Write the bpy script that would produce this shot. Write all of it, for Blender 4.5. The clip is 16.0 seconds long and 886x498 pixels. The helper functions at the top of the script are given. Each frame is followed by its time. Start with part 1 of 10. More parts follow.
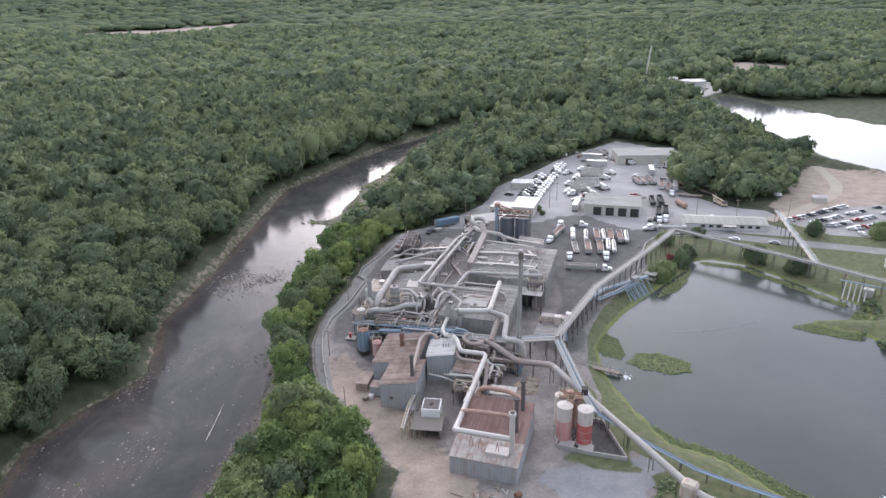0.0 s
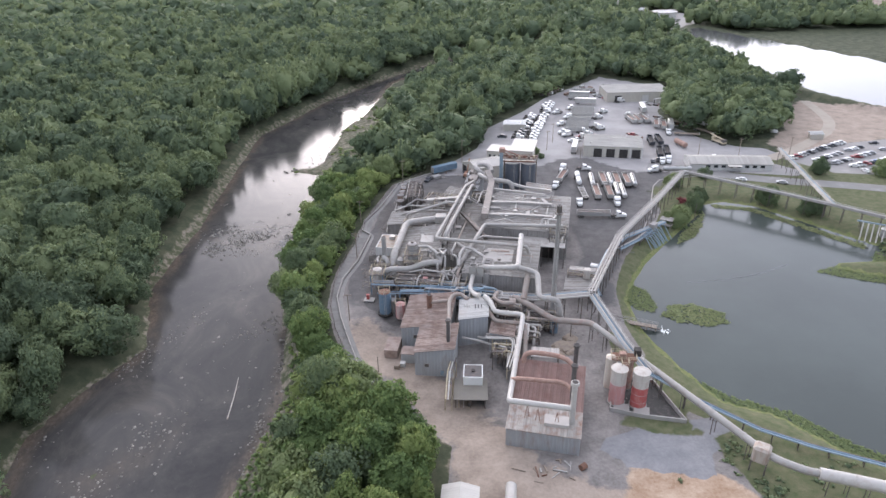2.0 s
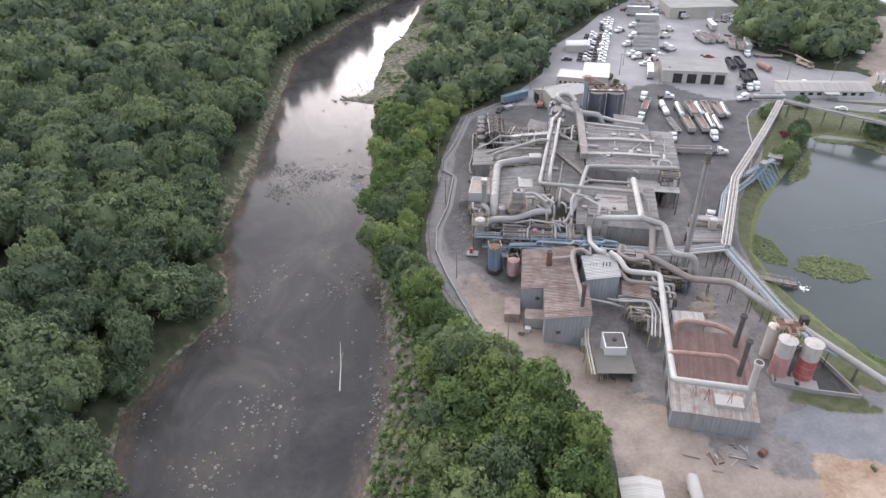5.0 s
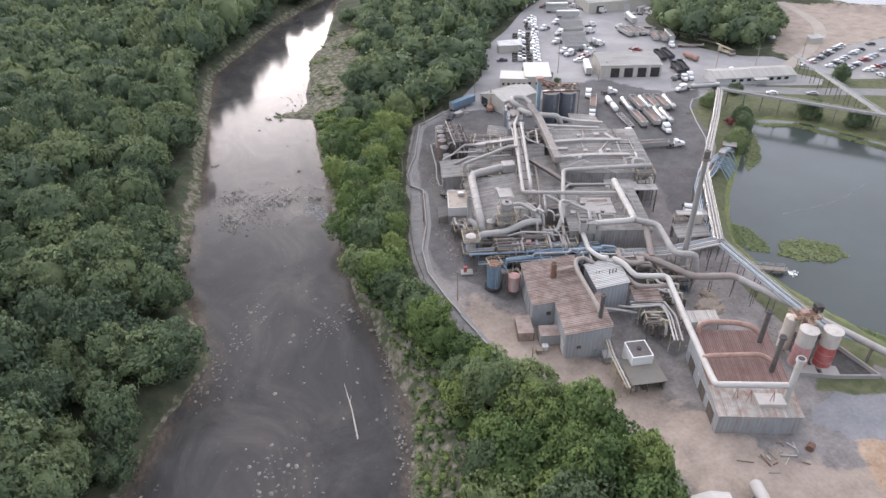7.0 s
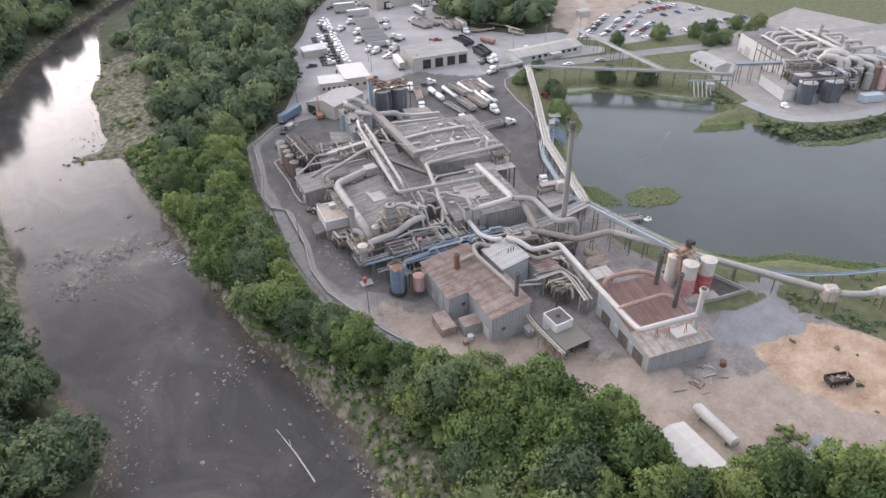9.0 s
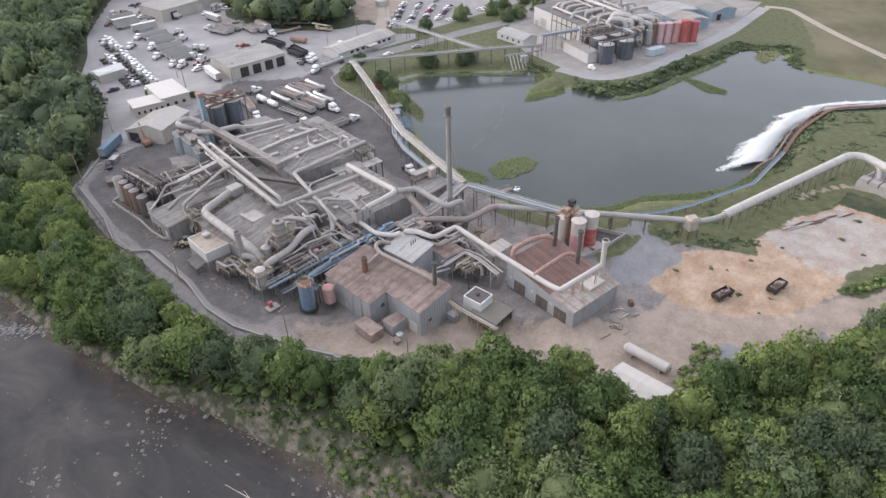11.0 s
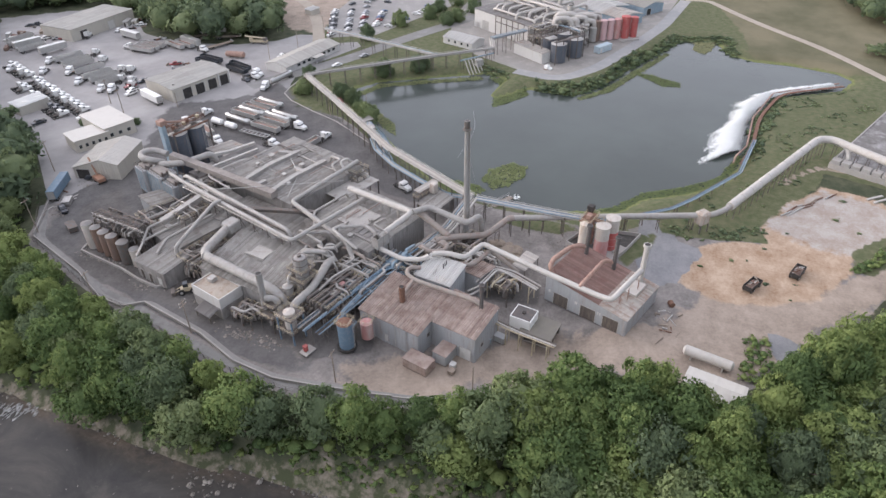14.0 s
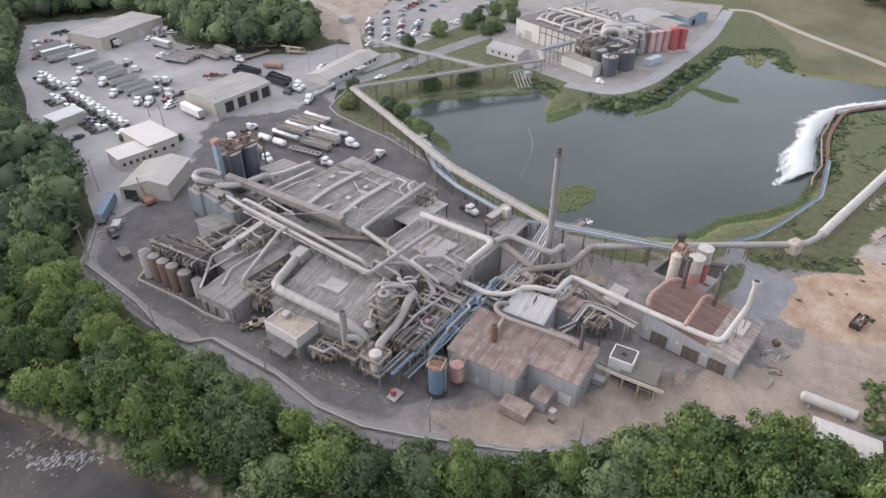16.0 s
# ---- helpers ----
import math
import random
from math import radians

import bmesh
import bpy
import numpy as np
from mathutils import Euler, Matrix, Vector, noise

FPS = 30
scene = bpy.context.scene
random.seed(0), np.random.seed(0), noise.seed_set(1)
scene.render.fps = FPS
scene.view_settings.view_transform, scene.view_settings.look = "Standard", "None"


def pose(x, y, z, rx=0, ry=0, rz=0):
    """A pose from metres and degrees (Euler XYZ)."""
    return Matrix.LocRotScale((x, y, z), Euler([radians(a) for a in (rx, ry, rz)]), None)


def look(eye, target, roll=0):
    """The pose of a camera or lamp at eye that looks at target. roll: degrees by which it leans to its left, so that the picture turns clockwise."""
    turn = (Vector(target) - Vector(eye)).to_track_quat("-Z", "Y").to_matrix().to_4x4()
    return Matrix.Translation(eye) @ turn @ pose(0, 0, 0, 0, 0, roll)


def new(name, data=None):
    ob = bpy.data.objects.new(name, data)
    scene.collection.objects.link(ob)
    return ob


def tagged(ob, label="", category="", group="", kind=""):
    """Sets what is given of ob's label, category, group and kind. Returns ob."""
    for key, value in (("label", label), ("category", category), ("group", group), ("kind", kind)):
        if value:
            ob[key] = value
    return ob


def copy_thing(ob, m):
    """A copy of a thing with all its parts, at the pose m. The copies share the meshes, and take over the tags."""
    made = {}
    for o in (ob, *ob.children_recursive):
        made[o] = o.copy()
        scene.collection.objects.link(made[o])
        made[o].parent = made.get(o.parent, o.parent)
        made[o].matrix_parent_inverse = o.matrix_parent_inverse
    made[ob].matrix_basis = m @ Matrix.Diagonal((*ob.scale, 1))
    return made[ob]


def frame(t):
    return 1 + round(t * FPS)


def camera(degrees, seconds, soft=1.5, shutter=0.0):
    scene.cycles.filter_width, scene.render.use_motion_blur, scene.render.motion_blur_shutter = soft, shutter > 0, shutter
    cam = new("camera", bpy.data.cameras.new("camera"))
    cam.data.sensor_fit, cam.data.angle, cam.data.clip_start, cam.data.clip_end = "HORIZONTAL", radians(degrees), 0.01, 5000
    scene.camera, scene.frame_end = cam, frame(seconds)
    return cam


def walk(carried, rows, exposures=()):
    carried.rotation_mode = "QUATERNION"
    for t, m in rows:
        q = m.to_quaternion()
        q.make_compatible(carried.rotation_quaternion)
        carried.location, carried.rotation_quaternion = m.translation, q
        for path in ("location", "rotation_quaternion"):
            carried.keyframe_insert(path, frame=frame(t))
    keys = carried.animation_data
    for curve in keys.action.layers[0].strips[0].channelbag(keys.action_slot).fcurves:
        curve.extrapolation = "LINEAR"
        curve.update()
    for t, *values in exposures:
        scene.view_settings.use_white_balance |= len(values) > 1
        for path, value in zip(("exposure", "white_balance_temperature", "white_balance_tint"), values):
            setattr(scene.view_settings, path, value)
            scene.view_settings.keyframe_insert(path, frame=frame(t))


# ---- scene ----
cam = camera(67.7, 16.0)
PATH = [
    (0, (-2.171, -2.981, 105.59), (-2.133, -1.119, 104.863), -1.2),
    (0.5, (-7.326, 1.026, 105.552), (-7.193, 2.884, 104.823), -1.1),
    (1, (-12.486, 5.052, 105.487), (-12.316, 6.903, 104.748), -1.1),
    (1.5, (-17.67, 9.201, 105.413), (-17.498, 11.017, 104.594), -1.1),
    (2, (-22.88, 13.341, 105.328), (-22.707, 15.117, 104.426), -1.1),
    (2.5, (-28.031, 17.541, 105.263), (-27.862, 19.266, 104.265), -1.1),
    (3, (-33.036, 21.793, 105.228), (-32.87, 23.465, 104.143), -1.1),
    (3.5, (-37.952, 26.08, 105.215), (-37.789, 27.726, 104.09), -1.1),
    (4, (-42.9, 30.283, 105.198), (-42.734, 31.928, 104.074), -1.1),
    (4.5, (-47.924, 34.413, 105.187), (-47.754, 36.06, 104.063), -1.0),
    (4.7, (-49.985, 36.028, 105.188), (-49.815, 37.674, 104.066), -1.1),
    (6.8, (-72.17, 52.408, 105.185), (-71.765, 54.011, 104.061), -1.4),
    (7, (-74.34, 53.85, 105.181), (-73.88, 55.437, 104.053), -1.3),
    (7.5, (-79.883, 57.262, 105.155), (-79.276, 58.796, 104.024), -1.3),
    (8, (-85.418, 60.694, 105.124), (-84.673, 62.164, 103.991), -1.3),
    (8.5, (-90.791, 64.297, 105.084), (-89.915, 65.691, 103.949), -1.4),
    (9, (-95.881, 68.149, 105.042), (-94.881, 69.454, 103.904), -1.4),
    (9.5, (-100.577, 72.313, 105.01), (-99.468, 73.523, 103.867), -1.6),
    (10, (-104.739, 76.803, 105.005), (-103.547, 77.927, 103.856), -1.6),
    (10.2, (-106.114, 78.776, 105.019), (-104.885, 79.853, 103.867), -1.5),
    (12.3, (-117.433, 101.221, 105.692), (-115.932, 101.838, 104.523), -1.4),
    (12.5, (-118.05, 103.428, 105.711), (-116.545, 104.036, 104.543), -1.2),
    (13, (-118.569, 109.155, 105.753), (-117.061, 109.755, 104.585), -1.0),
    (13.5, (-118.398, 115.026, 105.776), (-116.888, 115.619, 104.607), -0.9),
    (14, (-117.854, 120.95, 105.797), (-116.343, 121.539, 104.628), -0.7),
    (14.5, (-117.06, 126.932, 105.819), (-115.547, 127.516, 104.649), -0.6),
    (15, (-116.002, 132.998, 105.841), (-114.487, 133.581, 104.673), -0.5),
    (15.5, (-114.783, 139.142, 105.874), (-113.267, 139.725, 104.707), -0.4),
    (16, (-113.551, 145.304, 105.91), (-112.033, 145.886, 104.745), -0.3),
]
walk(cam, [(t, look(eye, target, roll)) for t, eye, target, roll in PATH], [(0, 0.9, 5900, 19), (4, 0.97, 6020, 19), (7, 0.98, 6080, 19), (9.5, 0.88, 6120, 19), (16, 0.75, 6160, 19)])

# ---- light ----
world = bpy.data.worlds.new("sky")
scene.world = world
world.use_nodes = True
wn = world.node_tree
sky = wn.nodes.new("ShaderNodeTexSky")
sky.sky_type, sky.sun_disc = "NISHITA", False
sky.sun_elevation, sky.sun_rotation = radians(16), radians(0)
sky.dust_density, sky.air_density, sky.ozone_density = 2.0, 1.0, 1.0
grey = wn.nodes.new("ShaderNodeHueSaturation")
grey.inputs["Saturation"].default_value = 0.5
wn.links.new(sky.outputs[0], grey.inputs["Color"])
wn.links.new(grey.outputs[0], wn.nodes["Background"].inputs[0])
wn.nodes["Background"].inputs[1].default_value = 0.15
sun = new("sun", bpy.data.lights.new("sun", "SUN"))
sun.data.energy, sun.data.angle, sun.data.color = 1.7, radians(170), (1.0, 0.99, 0.97)
sun.matrix_world = look((0, 0, 50), (0, -0.7, 50 - 0.714))


# ---- materials ----
def mat(name, col, rough=0.75, metal=0.0, var=0.25, fine=1.5, coarse=0.12, stain=None, amount=0.45, bump=0.15,
        streak=1.0, rand=0.0, spec=0.4, island=0.0):
    """Base colour with grain, blotches and stains, in metres; greys are warmed in colour against the light's blue cast.
    """
    if max(col) - min(col) < 0.1:
        col = (col[0], col[1] * 0.995, col[2] * 0.95)
    m = bpy.data.materials.new(name)
    m.use_nodes = True
    t = m.node_tree
    n, link = t.nodes, t.links.new
    b = n["Principled BSDF"]
    b.inputs["Roughness"].default_value, b.inputs["Metallic"].default_value = rough, metal
    b.inputs["Specular IOR Level"].default_value = spec
    geo = n.new("ShaderNodeNewGeometry")
    mp = n.new("ShaderNodeMapping")
    mp.inputs["Scale"].default_value = (1, 1, streak)
    link(geo.outputs["Position"], mp.inputs["Vector"])

    def noise_at(scale, detail):
        x = n.new("ShaderNodeTexNoise")
        x.inputs["Scale"].default_value, x.inputs["Detail"].default_value = scale, detail
        x.inputs["Roughness"].default_value = 0.65
        link(mp.outputs[0], x.inputs["Vector"])
        return x

    def math_node(op, a, c):
        x = n.new("ShaderNodeMath")
        x.operation = op
        for k, v in enumerate((a, c)):
            if isinstance(v, (int, float)):
                x.inputs[k].default_value = v
            else:
                link(v, x.inputs[k])
        return x.outputs[0]
    nf, nc = noise_at(fine, 4), noise_at(coarse, 5)
    s = math_node("ADD", math_node("MULTIPLY", nf.outputs[0], 0.5), math_node("MULTIPLY", nc.outputs[0], 0.9))
    s = math_node("ADD", math_node("MULTIPLY", math_node("SUBTRACT", s, 0.7), 2.2 * var), 1.0)
    if rand:
        oi = n.new("ShaderNodeObjectInfo")
        s = math_node("MULTIPLY", s, math_node("ADD", math_node("MULTIPLY", oi.outputs["Random"], 2 * rand), 1 - rand))
    if island:
        s = math_node("MULTIPLY", s, math_node("ADD", math_node("MULTIPLY", geo.outputs["Random Per Island"], 2 * island), 1 - island))
    mul = n.new("ShaderNodeVectorMath")
    mul.operation = "SCALE"
    mul.inputs[0].default_value = col
    link(s, mul.inputs["Scale"])
    out = mul.outputs[0]
    if stain:
        ns = noise_at(coarse * 3.1, 6)
        r = n.new("ShaderNodeMapRange")
        r.inputs["From Min"].default_value, r.inputs["From Max"].default_value = 0.62 - 0.3 * amount, 0.85 - 0.3 * amount
        link(ns.outputs[0], r.inputs["Value"])
        mx = n.new("ShaderNodeMix")
        mx.data_type = "RGBA"
        link(math_node("MULTIPLY", r.outputs[0], 0.85), mx.inputs["Factor"])
        link(out, mx.inputs["A"])
        mx.inputs["B"].default_value = (*stain, 1)
        out = mx.outputs["Result"]
    link(out, b.inputs["Base Color"])
    if bump:
        bp = n.new("ShaderNodeBump")
        bp.inputs["Strength"].default_value, bp.inputs["Distance"].default_value = bump, 0.15
        link(nf.outputs[0], bp.inputs["Height"])
        link(bp.outputs[0], b.inputs["Normal"])
    return m


GREY_ROOF = mat("grey_corrugated_roof", (0.36, 0.342, 0.325), 0.7, 0.0, 0.30, 1.6, 0.12, (0.21, 0.18, 0.155), 0.40, island=0.22)
DARK_ROOF = mat("dusty_flat_roof", (0.22, 0.21, 0.205), 0.9, 0.0, 0.25, 0.9, 0.06, (0.20, 0.18, 0.165), 0.5, island=0.2)
RUST_ROOF = mat("rusty_corrugated_roof", (0.38, 0.305, 0.26), 0.8, 0.0, 0.32, 1.4, 0.12, (0.22, 0.15, 0.12), 0.62, island=0.20)
RED_ROOF = mat("red_brown_roof", (0.25, 0.165, 0.14), 0.85, 0.0, 0.34, 1.6, 0.10, (0.20, 0.11, 0.09), 0.4, island=0.17)
PALE_ROOF = mat("pale_metal_roof", (0.46, 0.43, 0.405), 0.6, 0.0, 0.18, 1.0, 0.10, (0.42, 0.31, 0.24), 0.35, island=0.2)
WHITE_ROOF = mat("white_metal_roof", (0.52, 0.51, 0.50), 0.5, 0.0, 0.10, 1.0, 0.10, (0.5, 0.44, 0.38), 0.2, island=0.12)
RUSTED_ROOF = mat("rust_streaked_pale_roof", (0.45, 0.42, 0.39), 0.65, 0.0, 0.2, 1.2, 0.16, (0.30, 0.17, 0.115), 0.62, island=0.2)
TAN_ROOF = mat("tan_membrane_roof", (0.40, 0.385, 0.36), 0.85, 0.0, 0.15, 0.8, 0.06, (0.36, 0.33, 0.30), 0.4, island=0.10)
WALL_GREY = mat("grey_metal_wall", (0.36, 0.37, 0.385), 0.6, 0.0, 0.18, 1.2, 0.25, (0.30, 0.26, 0.23), 0.35, streak=0.2)
WALL_DIRTY = mat("dirty_concrete_wall", (0.30, 0.285, 0.275), 0.9, 0.0, 0.3, 1.0, 0.2, (0.16, 0.14, 0.13), 0.5, streak=0.3)
WALL_WHITE = mat("white_painted_wall", (0.56, 0.55, 0.54), 0.6, 0.0, 0.1, 1.0, 0.3, (0.48, 0.43, 0.38), 0.25, streak=0.2)
WALL_TAN = mat("tan_metal_wall", (0.50, 0.47, 0.42), 0.6, 0.0, 0.12, 1.0, 0.2, (0.4, 0.36, 0.32), 0.3, streak=0.2)
PIPE = mat("dusty_insulated_duct", (0.36, 0.345, 0.33), 0.65, 0.1, 0.2, 1.6, 0.25, (0.30, 0.26, 0.23), 0.4)
PIPE_PALE = mat("pale_insulated_duct", (0.47, 0.45, 0.43), 0.65, 0.05, 0.18, 1.6, 0.25, (0.40, 0.34, 0.29), 0.35)
PIPE_BROWN = mat("brown_dusty_duct", (0.30, 0.265, 0.24), 0.7, 0.1, 0.2, 1.6, 0.25, (0.30, 0.20, 0.16), 0.45)
PIPE_RUST = mat("rusty_duct", (0.36, 0.24, 0.19), 0.8, 0.1, 0.25, 1.6, 0.3, (0.24, 0.13, 0.09), 0.5)
STEEL = mat("grimy_steel", (0.155, 0.142, 0.134), 0.7, 0.3, 0.3, 2.0, 0.4, (0.20, 0.11, 0.07), 0.4)
STEEL_PALE = mat("galvanised_steel", (0.45, 0.44, 0.43), 0.5, 0.4, 0.2, 2.0, 0.4, (0.28, 0.22, 0.18), 0.35)
YELLOW = mat("faded_yellow_rail", (0.47, 0.405, 0.285), 0.7, 0.0, 0.2, 2.0, 0.4, (0.3, 0.22, 0.14), 0.4)
BLUE = mat("blue_painted_steel", (0.135, 0.205, 0.265), 0.55, 0.0, 0.2, 1.6, 0.3, (0.24, 0.27, 0.30), 0.4)
BLUE_PALE = mat("pale_blue_pipe", (0.25, 0.33, 0.38), 0.55, 0.0, 0.18, 1.6, 0.3, (0.40, 0.41, 0.42), 0.4)
RED = mat("faded_red_paint", (0.42, 0.10, 0.09), 0.65, 0.0, 0.2, 1.4, 0.3, (0.42, 0.26, 0.22), 0.4, streak=0.3)
PINK = mat("bleached_red_paint", (0.48, 0.24, 0.22), 0.65, 0.0, 0.2, 1.4, 0.3, (0.50, 0.42, 0.38), 0.5, streak=0.2)
SILO_GREY = mat("weathered_silo_paint", (0.50, 0.465, 0.43), 0.65, 0.0, 0.2, 1.4, 0.3, (0.38, 0.29, 0.23), 0.45, streak=0.2)
DARK_TANK = mat("dark_steel_tank", (0.12, 0.135, 0.165), 0.5, 0.3, 0.3, 1.4, 0.3, (0.20, 0.18, 0.17), 0.35, streak=0.2)
RUST = mat("rust", (0.20, 0.11, 0.075), 0.9, 0.1, 0.35, 2.0, 0.5, (0.10, 0.07, 0.06), 0.4)
BROWN_TANK = mat("rust_brown_tank", (0.205, 0.135, 0.105), 0.8, 0.0, 0.3, 1.4, 0.4, (0.18, 0.15, 0.13), 0.5, streak=0.2)
BLACK = mat("soot_and_shade_black", (0.045, 0.042, 0.04), 0.8, 0.1, 0.3, 2.0, 0.4, (0.10, 0.08, 0.07), 0.4)
SOOT = mat("sooty_steel", (0.105, 0.098, 0.096), 0.75, 0.1, 0.3, 2.0, 0.4, (0.17, 0.13, 0.115), 0.45)
DOOR_DARK = mat("dark_door", (0.10, 0.085, 0.075), 0.8, 0.0, 0.3, 2.0, 0.5, (0.18, 0.15, 0.12), 0.5, streak=0.2)
CONCRETE = mat("pale_concrete", (0.37, 0.352, 0.335), 0.9, 0.0, 0.2, 1.5, 0.15, (0.34, 0.31, 0.28), 0.45)
GRAVEL = mat("blue_grey_gravel", (0.30, 0.30, 0.305), 0.95, 0.0, 0.2, 2.5, 0.08, (0.38, 0.36, 0.34), 0.4)
TRACK = mat("pale_dirt_track", (0.37, 0.325, 0.275), 0.95, 0.0, 0.18, 2.0, 0.08, (0.30, 0.25, 0.205), 0.4)
RUBBER = mat("tyre_rubber", (0.03, 0.03, 0.03), 0.9, 0.0, 0.2, 3.0, 0.5)
GLASS_DARK = mat("dark_window_glass", (0.03, 0.035, 0.04), 0.08, 0.0, 0.1, 1.0, 0.3, bump=0.0, spec=0.6)
TIMBER = mat("weathered_timber", (0.28, 0.23, 0.19), 0.9, 0.0, 0.3, 2.0, 0.4, (0.2, 0.16, 0.13), 0.4)
BARK = mat("tree_bark", (0.13, 0.10, 0.08), 0.95, 0.0, 0.3, 3.0, 0.5)
ROCK = mat("river_rock", (0.22, 0.205, 0.185), 0.9, 0.0, 0.3, 2.0, 0.4, (0.14, 0.13, 0.11), 0.5, island=0.5)
VEHICLE_WHITE = mat("white_vehicle_paint", (0.72, 0.72, 0.72), 0.3, 0.0, 0.06, 1.0, 0.3, spec=0.5)
VEHICLE_GREY = mat("silver_vehicle_paint", (0.38, 0.39, 0.41), 0.3, 0.4, 0.08, 1.0, 0.3, spec=0.5)
VEHICLE_DARK = mat("dark_vehicle_paint", (0.04, 0.045, 0.055), 0.3, 0.0, 0.1, 1.0, 0.3, spec=0.5)
VEHICLE_RED = mat("dark_red_vehicle_paint", (0.26, 0.05, 0.05), 0.3, 0.0, 0.1, 1.0, 0.3, spec=0.5)
VEHICLE_BLUE = mat("blue_vehicle_paint", (0.06, 0.11, 0.22), 0.3, 0.0, 0.1, 1.0, 0.3, spec=0.5)
ORANGE = mat("orange_machine_paint", (0.36, 0.20, 0.13), 0.5, 0.0, 0.2, 1.5, 0.4, (0.3, 0.2, 0.15), 0.4)
CREAM_ROOF = mat("cream_metal_roof", (0.53, 0.505, 0.475), 0.6, 0.0, 0.08, 1.0, 0.1, (0.46, 0.42, 0.38), 0.25, island=0.04)
RAPID = mat("broken_water", (0.42, 0.42, 0.42), 0.6, 0.0, 0.2, 1.0, 0.2)
FOAM = mat("white_water_foam", (0.85, 0.87, 0.88), 0.9, 0.0, 0.08, 0.8, 0.15, bump=0.6)
LOAD = mat("brown_trailer_load", (0.30, 0.21, 0.17), 0.95, 0.0, 0.25, 1.5, 0.4)
ALU = mat("aluminium_trailer", (0.50, 0.50, 0.50), 0.4, 0.5, 0.15, 1.5, 0.4, (0.36, 0.33, 0.30), 0.35)


def leafy(name, a, b, c, thin=0.38, own=True, relief=0.9, stretch=1.0):
    """Foliage: three greens mixed by tree, by clump and by leaf-sized noise, with leaf relief."""
    m = bpy.data.materials.new(name)
    m.use_nodes = True
    t = m.node_tree
    n, link = t.nodes, t.links.new
    bs = n["Principled BSDF"]
    bs.inputs["Roughness"].default_value, bs.inputs["Specular IOR Level"].default_value = 0.75, 0.12
    geo = n.new("ShaderNodeNewGeometry")

    def noise_at(scale, detail, rough=0.6):
        x = n.new("ShaderNodeTexNoise")
        x.inputs["Scale"].default_value, x.inputs["Detail"].default_value, x.inputs["Roughness"].default_value = scale / stretch, detail, rough
        link(geo.outputs["Position"], x.inputs["Vector"])
        return x.outputs[0]

    def total(*terms):
        out = None
        for v, k in terms:
            x = n.new("ShaderNodeMath")
            x.operation = "MULTIPLY_ADD"
            link(v, x.inputs[0])
            x.inputs[1].default_value = k
            if out is not None:
                link(out, x.inputs[2])
            else:
                x.inputs[2].default_value = 0.0
            out = x.outputs[0]
        return out
    if own:
        tree = n.new("ShaderNodeObjectInfo").outputs["Random"]
    else:
        at = n.new("ShaderNodeAttribute")
        at.attribute_name = "tint"
        tree = at.outputs["Fac"]
    fine, mid = noise_at(2.6, 3, 0.7), noise_at(0.55, 3)
    mixv = total((tree, 0.60), (geo.outputs["Random Per Island"], 0.30), (fine, 0.35), (mid, 0.35))
    ramp = n.new("ShaderNodeValToRGB")
    el = ramp.color_ramp.elements
    el[0].position, el[0].color = 0.44, (*a, 1)
    el[1].position, el[1].color = 1.0, (*c, 1)
    el.new(0.78).color = (*b, 1)
    link(mixv, ramp.inputs[0])
    link(ramp.outputs[0], bs.inputs["Base Color"])
    bp = n.new("ShaderNodeBump")
    bp.inputs["Strength"].default_value, bp.inputs["Distance"].default_value = relief, 0.55 * stretch
    link(total((fine, 0.7), (mid, 0.9)), bp.inputs["Height"])
    link(bp.outputs[0], bs.inputs["Normal"])
    tr = n.new("ShaderNodeBsdfTranslucent")
    link(ramp.outputs[0], tr.inputs["Color"])
    mx = n.new("ShaderNodeMixShader")
    mx.inputs[0].default_value = thin
    link(bs.outputs[0], mx.inputs[1])
    link(tr.outputs[0], mx.inputs[2])
    link(mx.outputs[0], n["Material Output"].inputs["Surface"])
    return m


# blue is raised in these leaf colours to paint in the haze over the foliage
GREENS = ((0.100, 0.154, 0.064), (0.186, 0.264, 0.096), (0.290, 0.354, 0.128))
DULL_GREENS = ((0.110, 0.150, 0.094), (0.168, 0.220, 0.122), (0.240, 0.292, 0.146))
LEAF = leafy("green_leaves", *GREENS)
LEAF_DARK = leafy("dark_green_leaves", (0.128, 0.172, 0.100), (0.192, 0.250, 0.128), (0.270, 0.325, 0.150))
WOOD_LEAF = leafy("woodland_leaves", *DULL_GREENS, own=False)
FAR_LEAF = leafy("distant_woodland_leaves", *DULL_GREENS, own=False, stretch=3.0)
SHRUB_LEAF = leafy("shrub_leaves", *GREENS, own=False, stretch=0.6)
SHORE_LEAF = leafy("shore_bush_leaves", *DULL_GREENS, own=False, stretch=0.8)
REED = leafy("pond_weed", (0.115, 0.150, 0.062), (0.170, 0.200, 0.085), (0.27, 0.27, 0.14), 0.08)


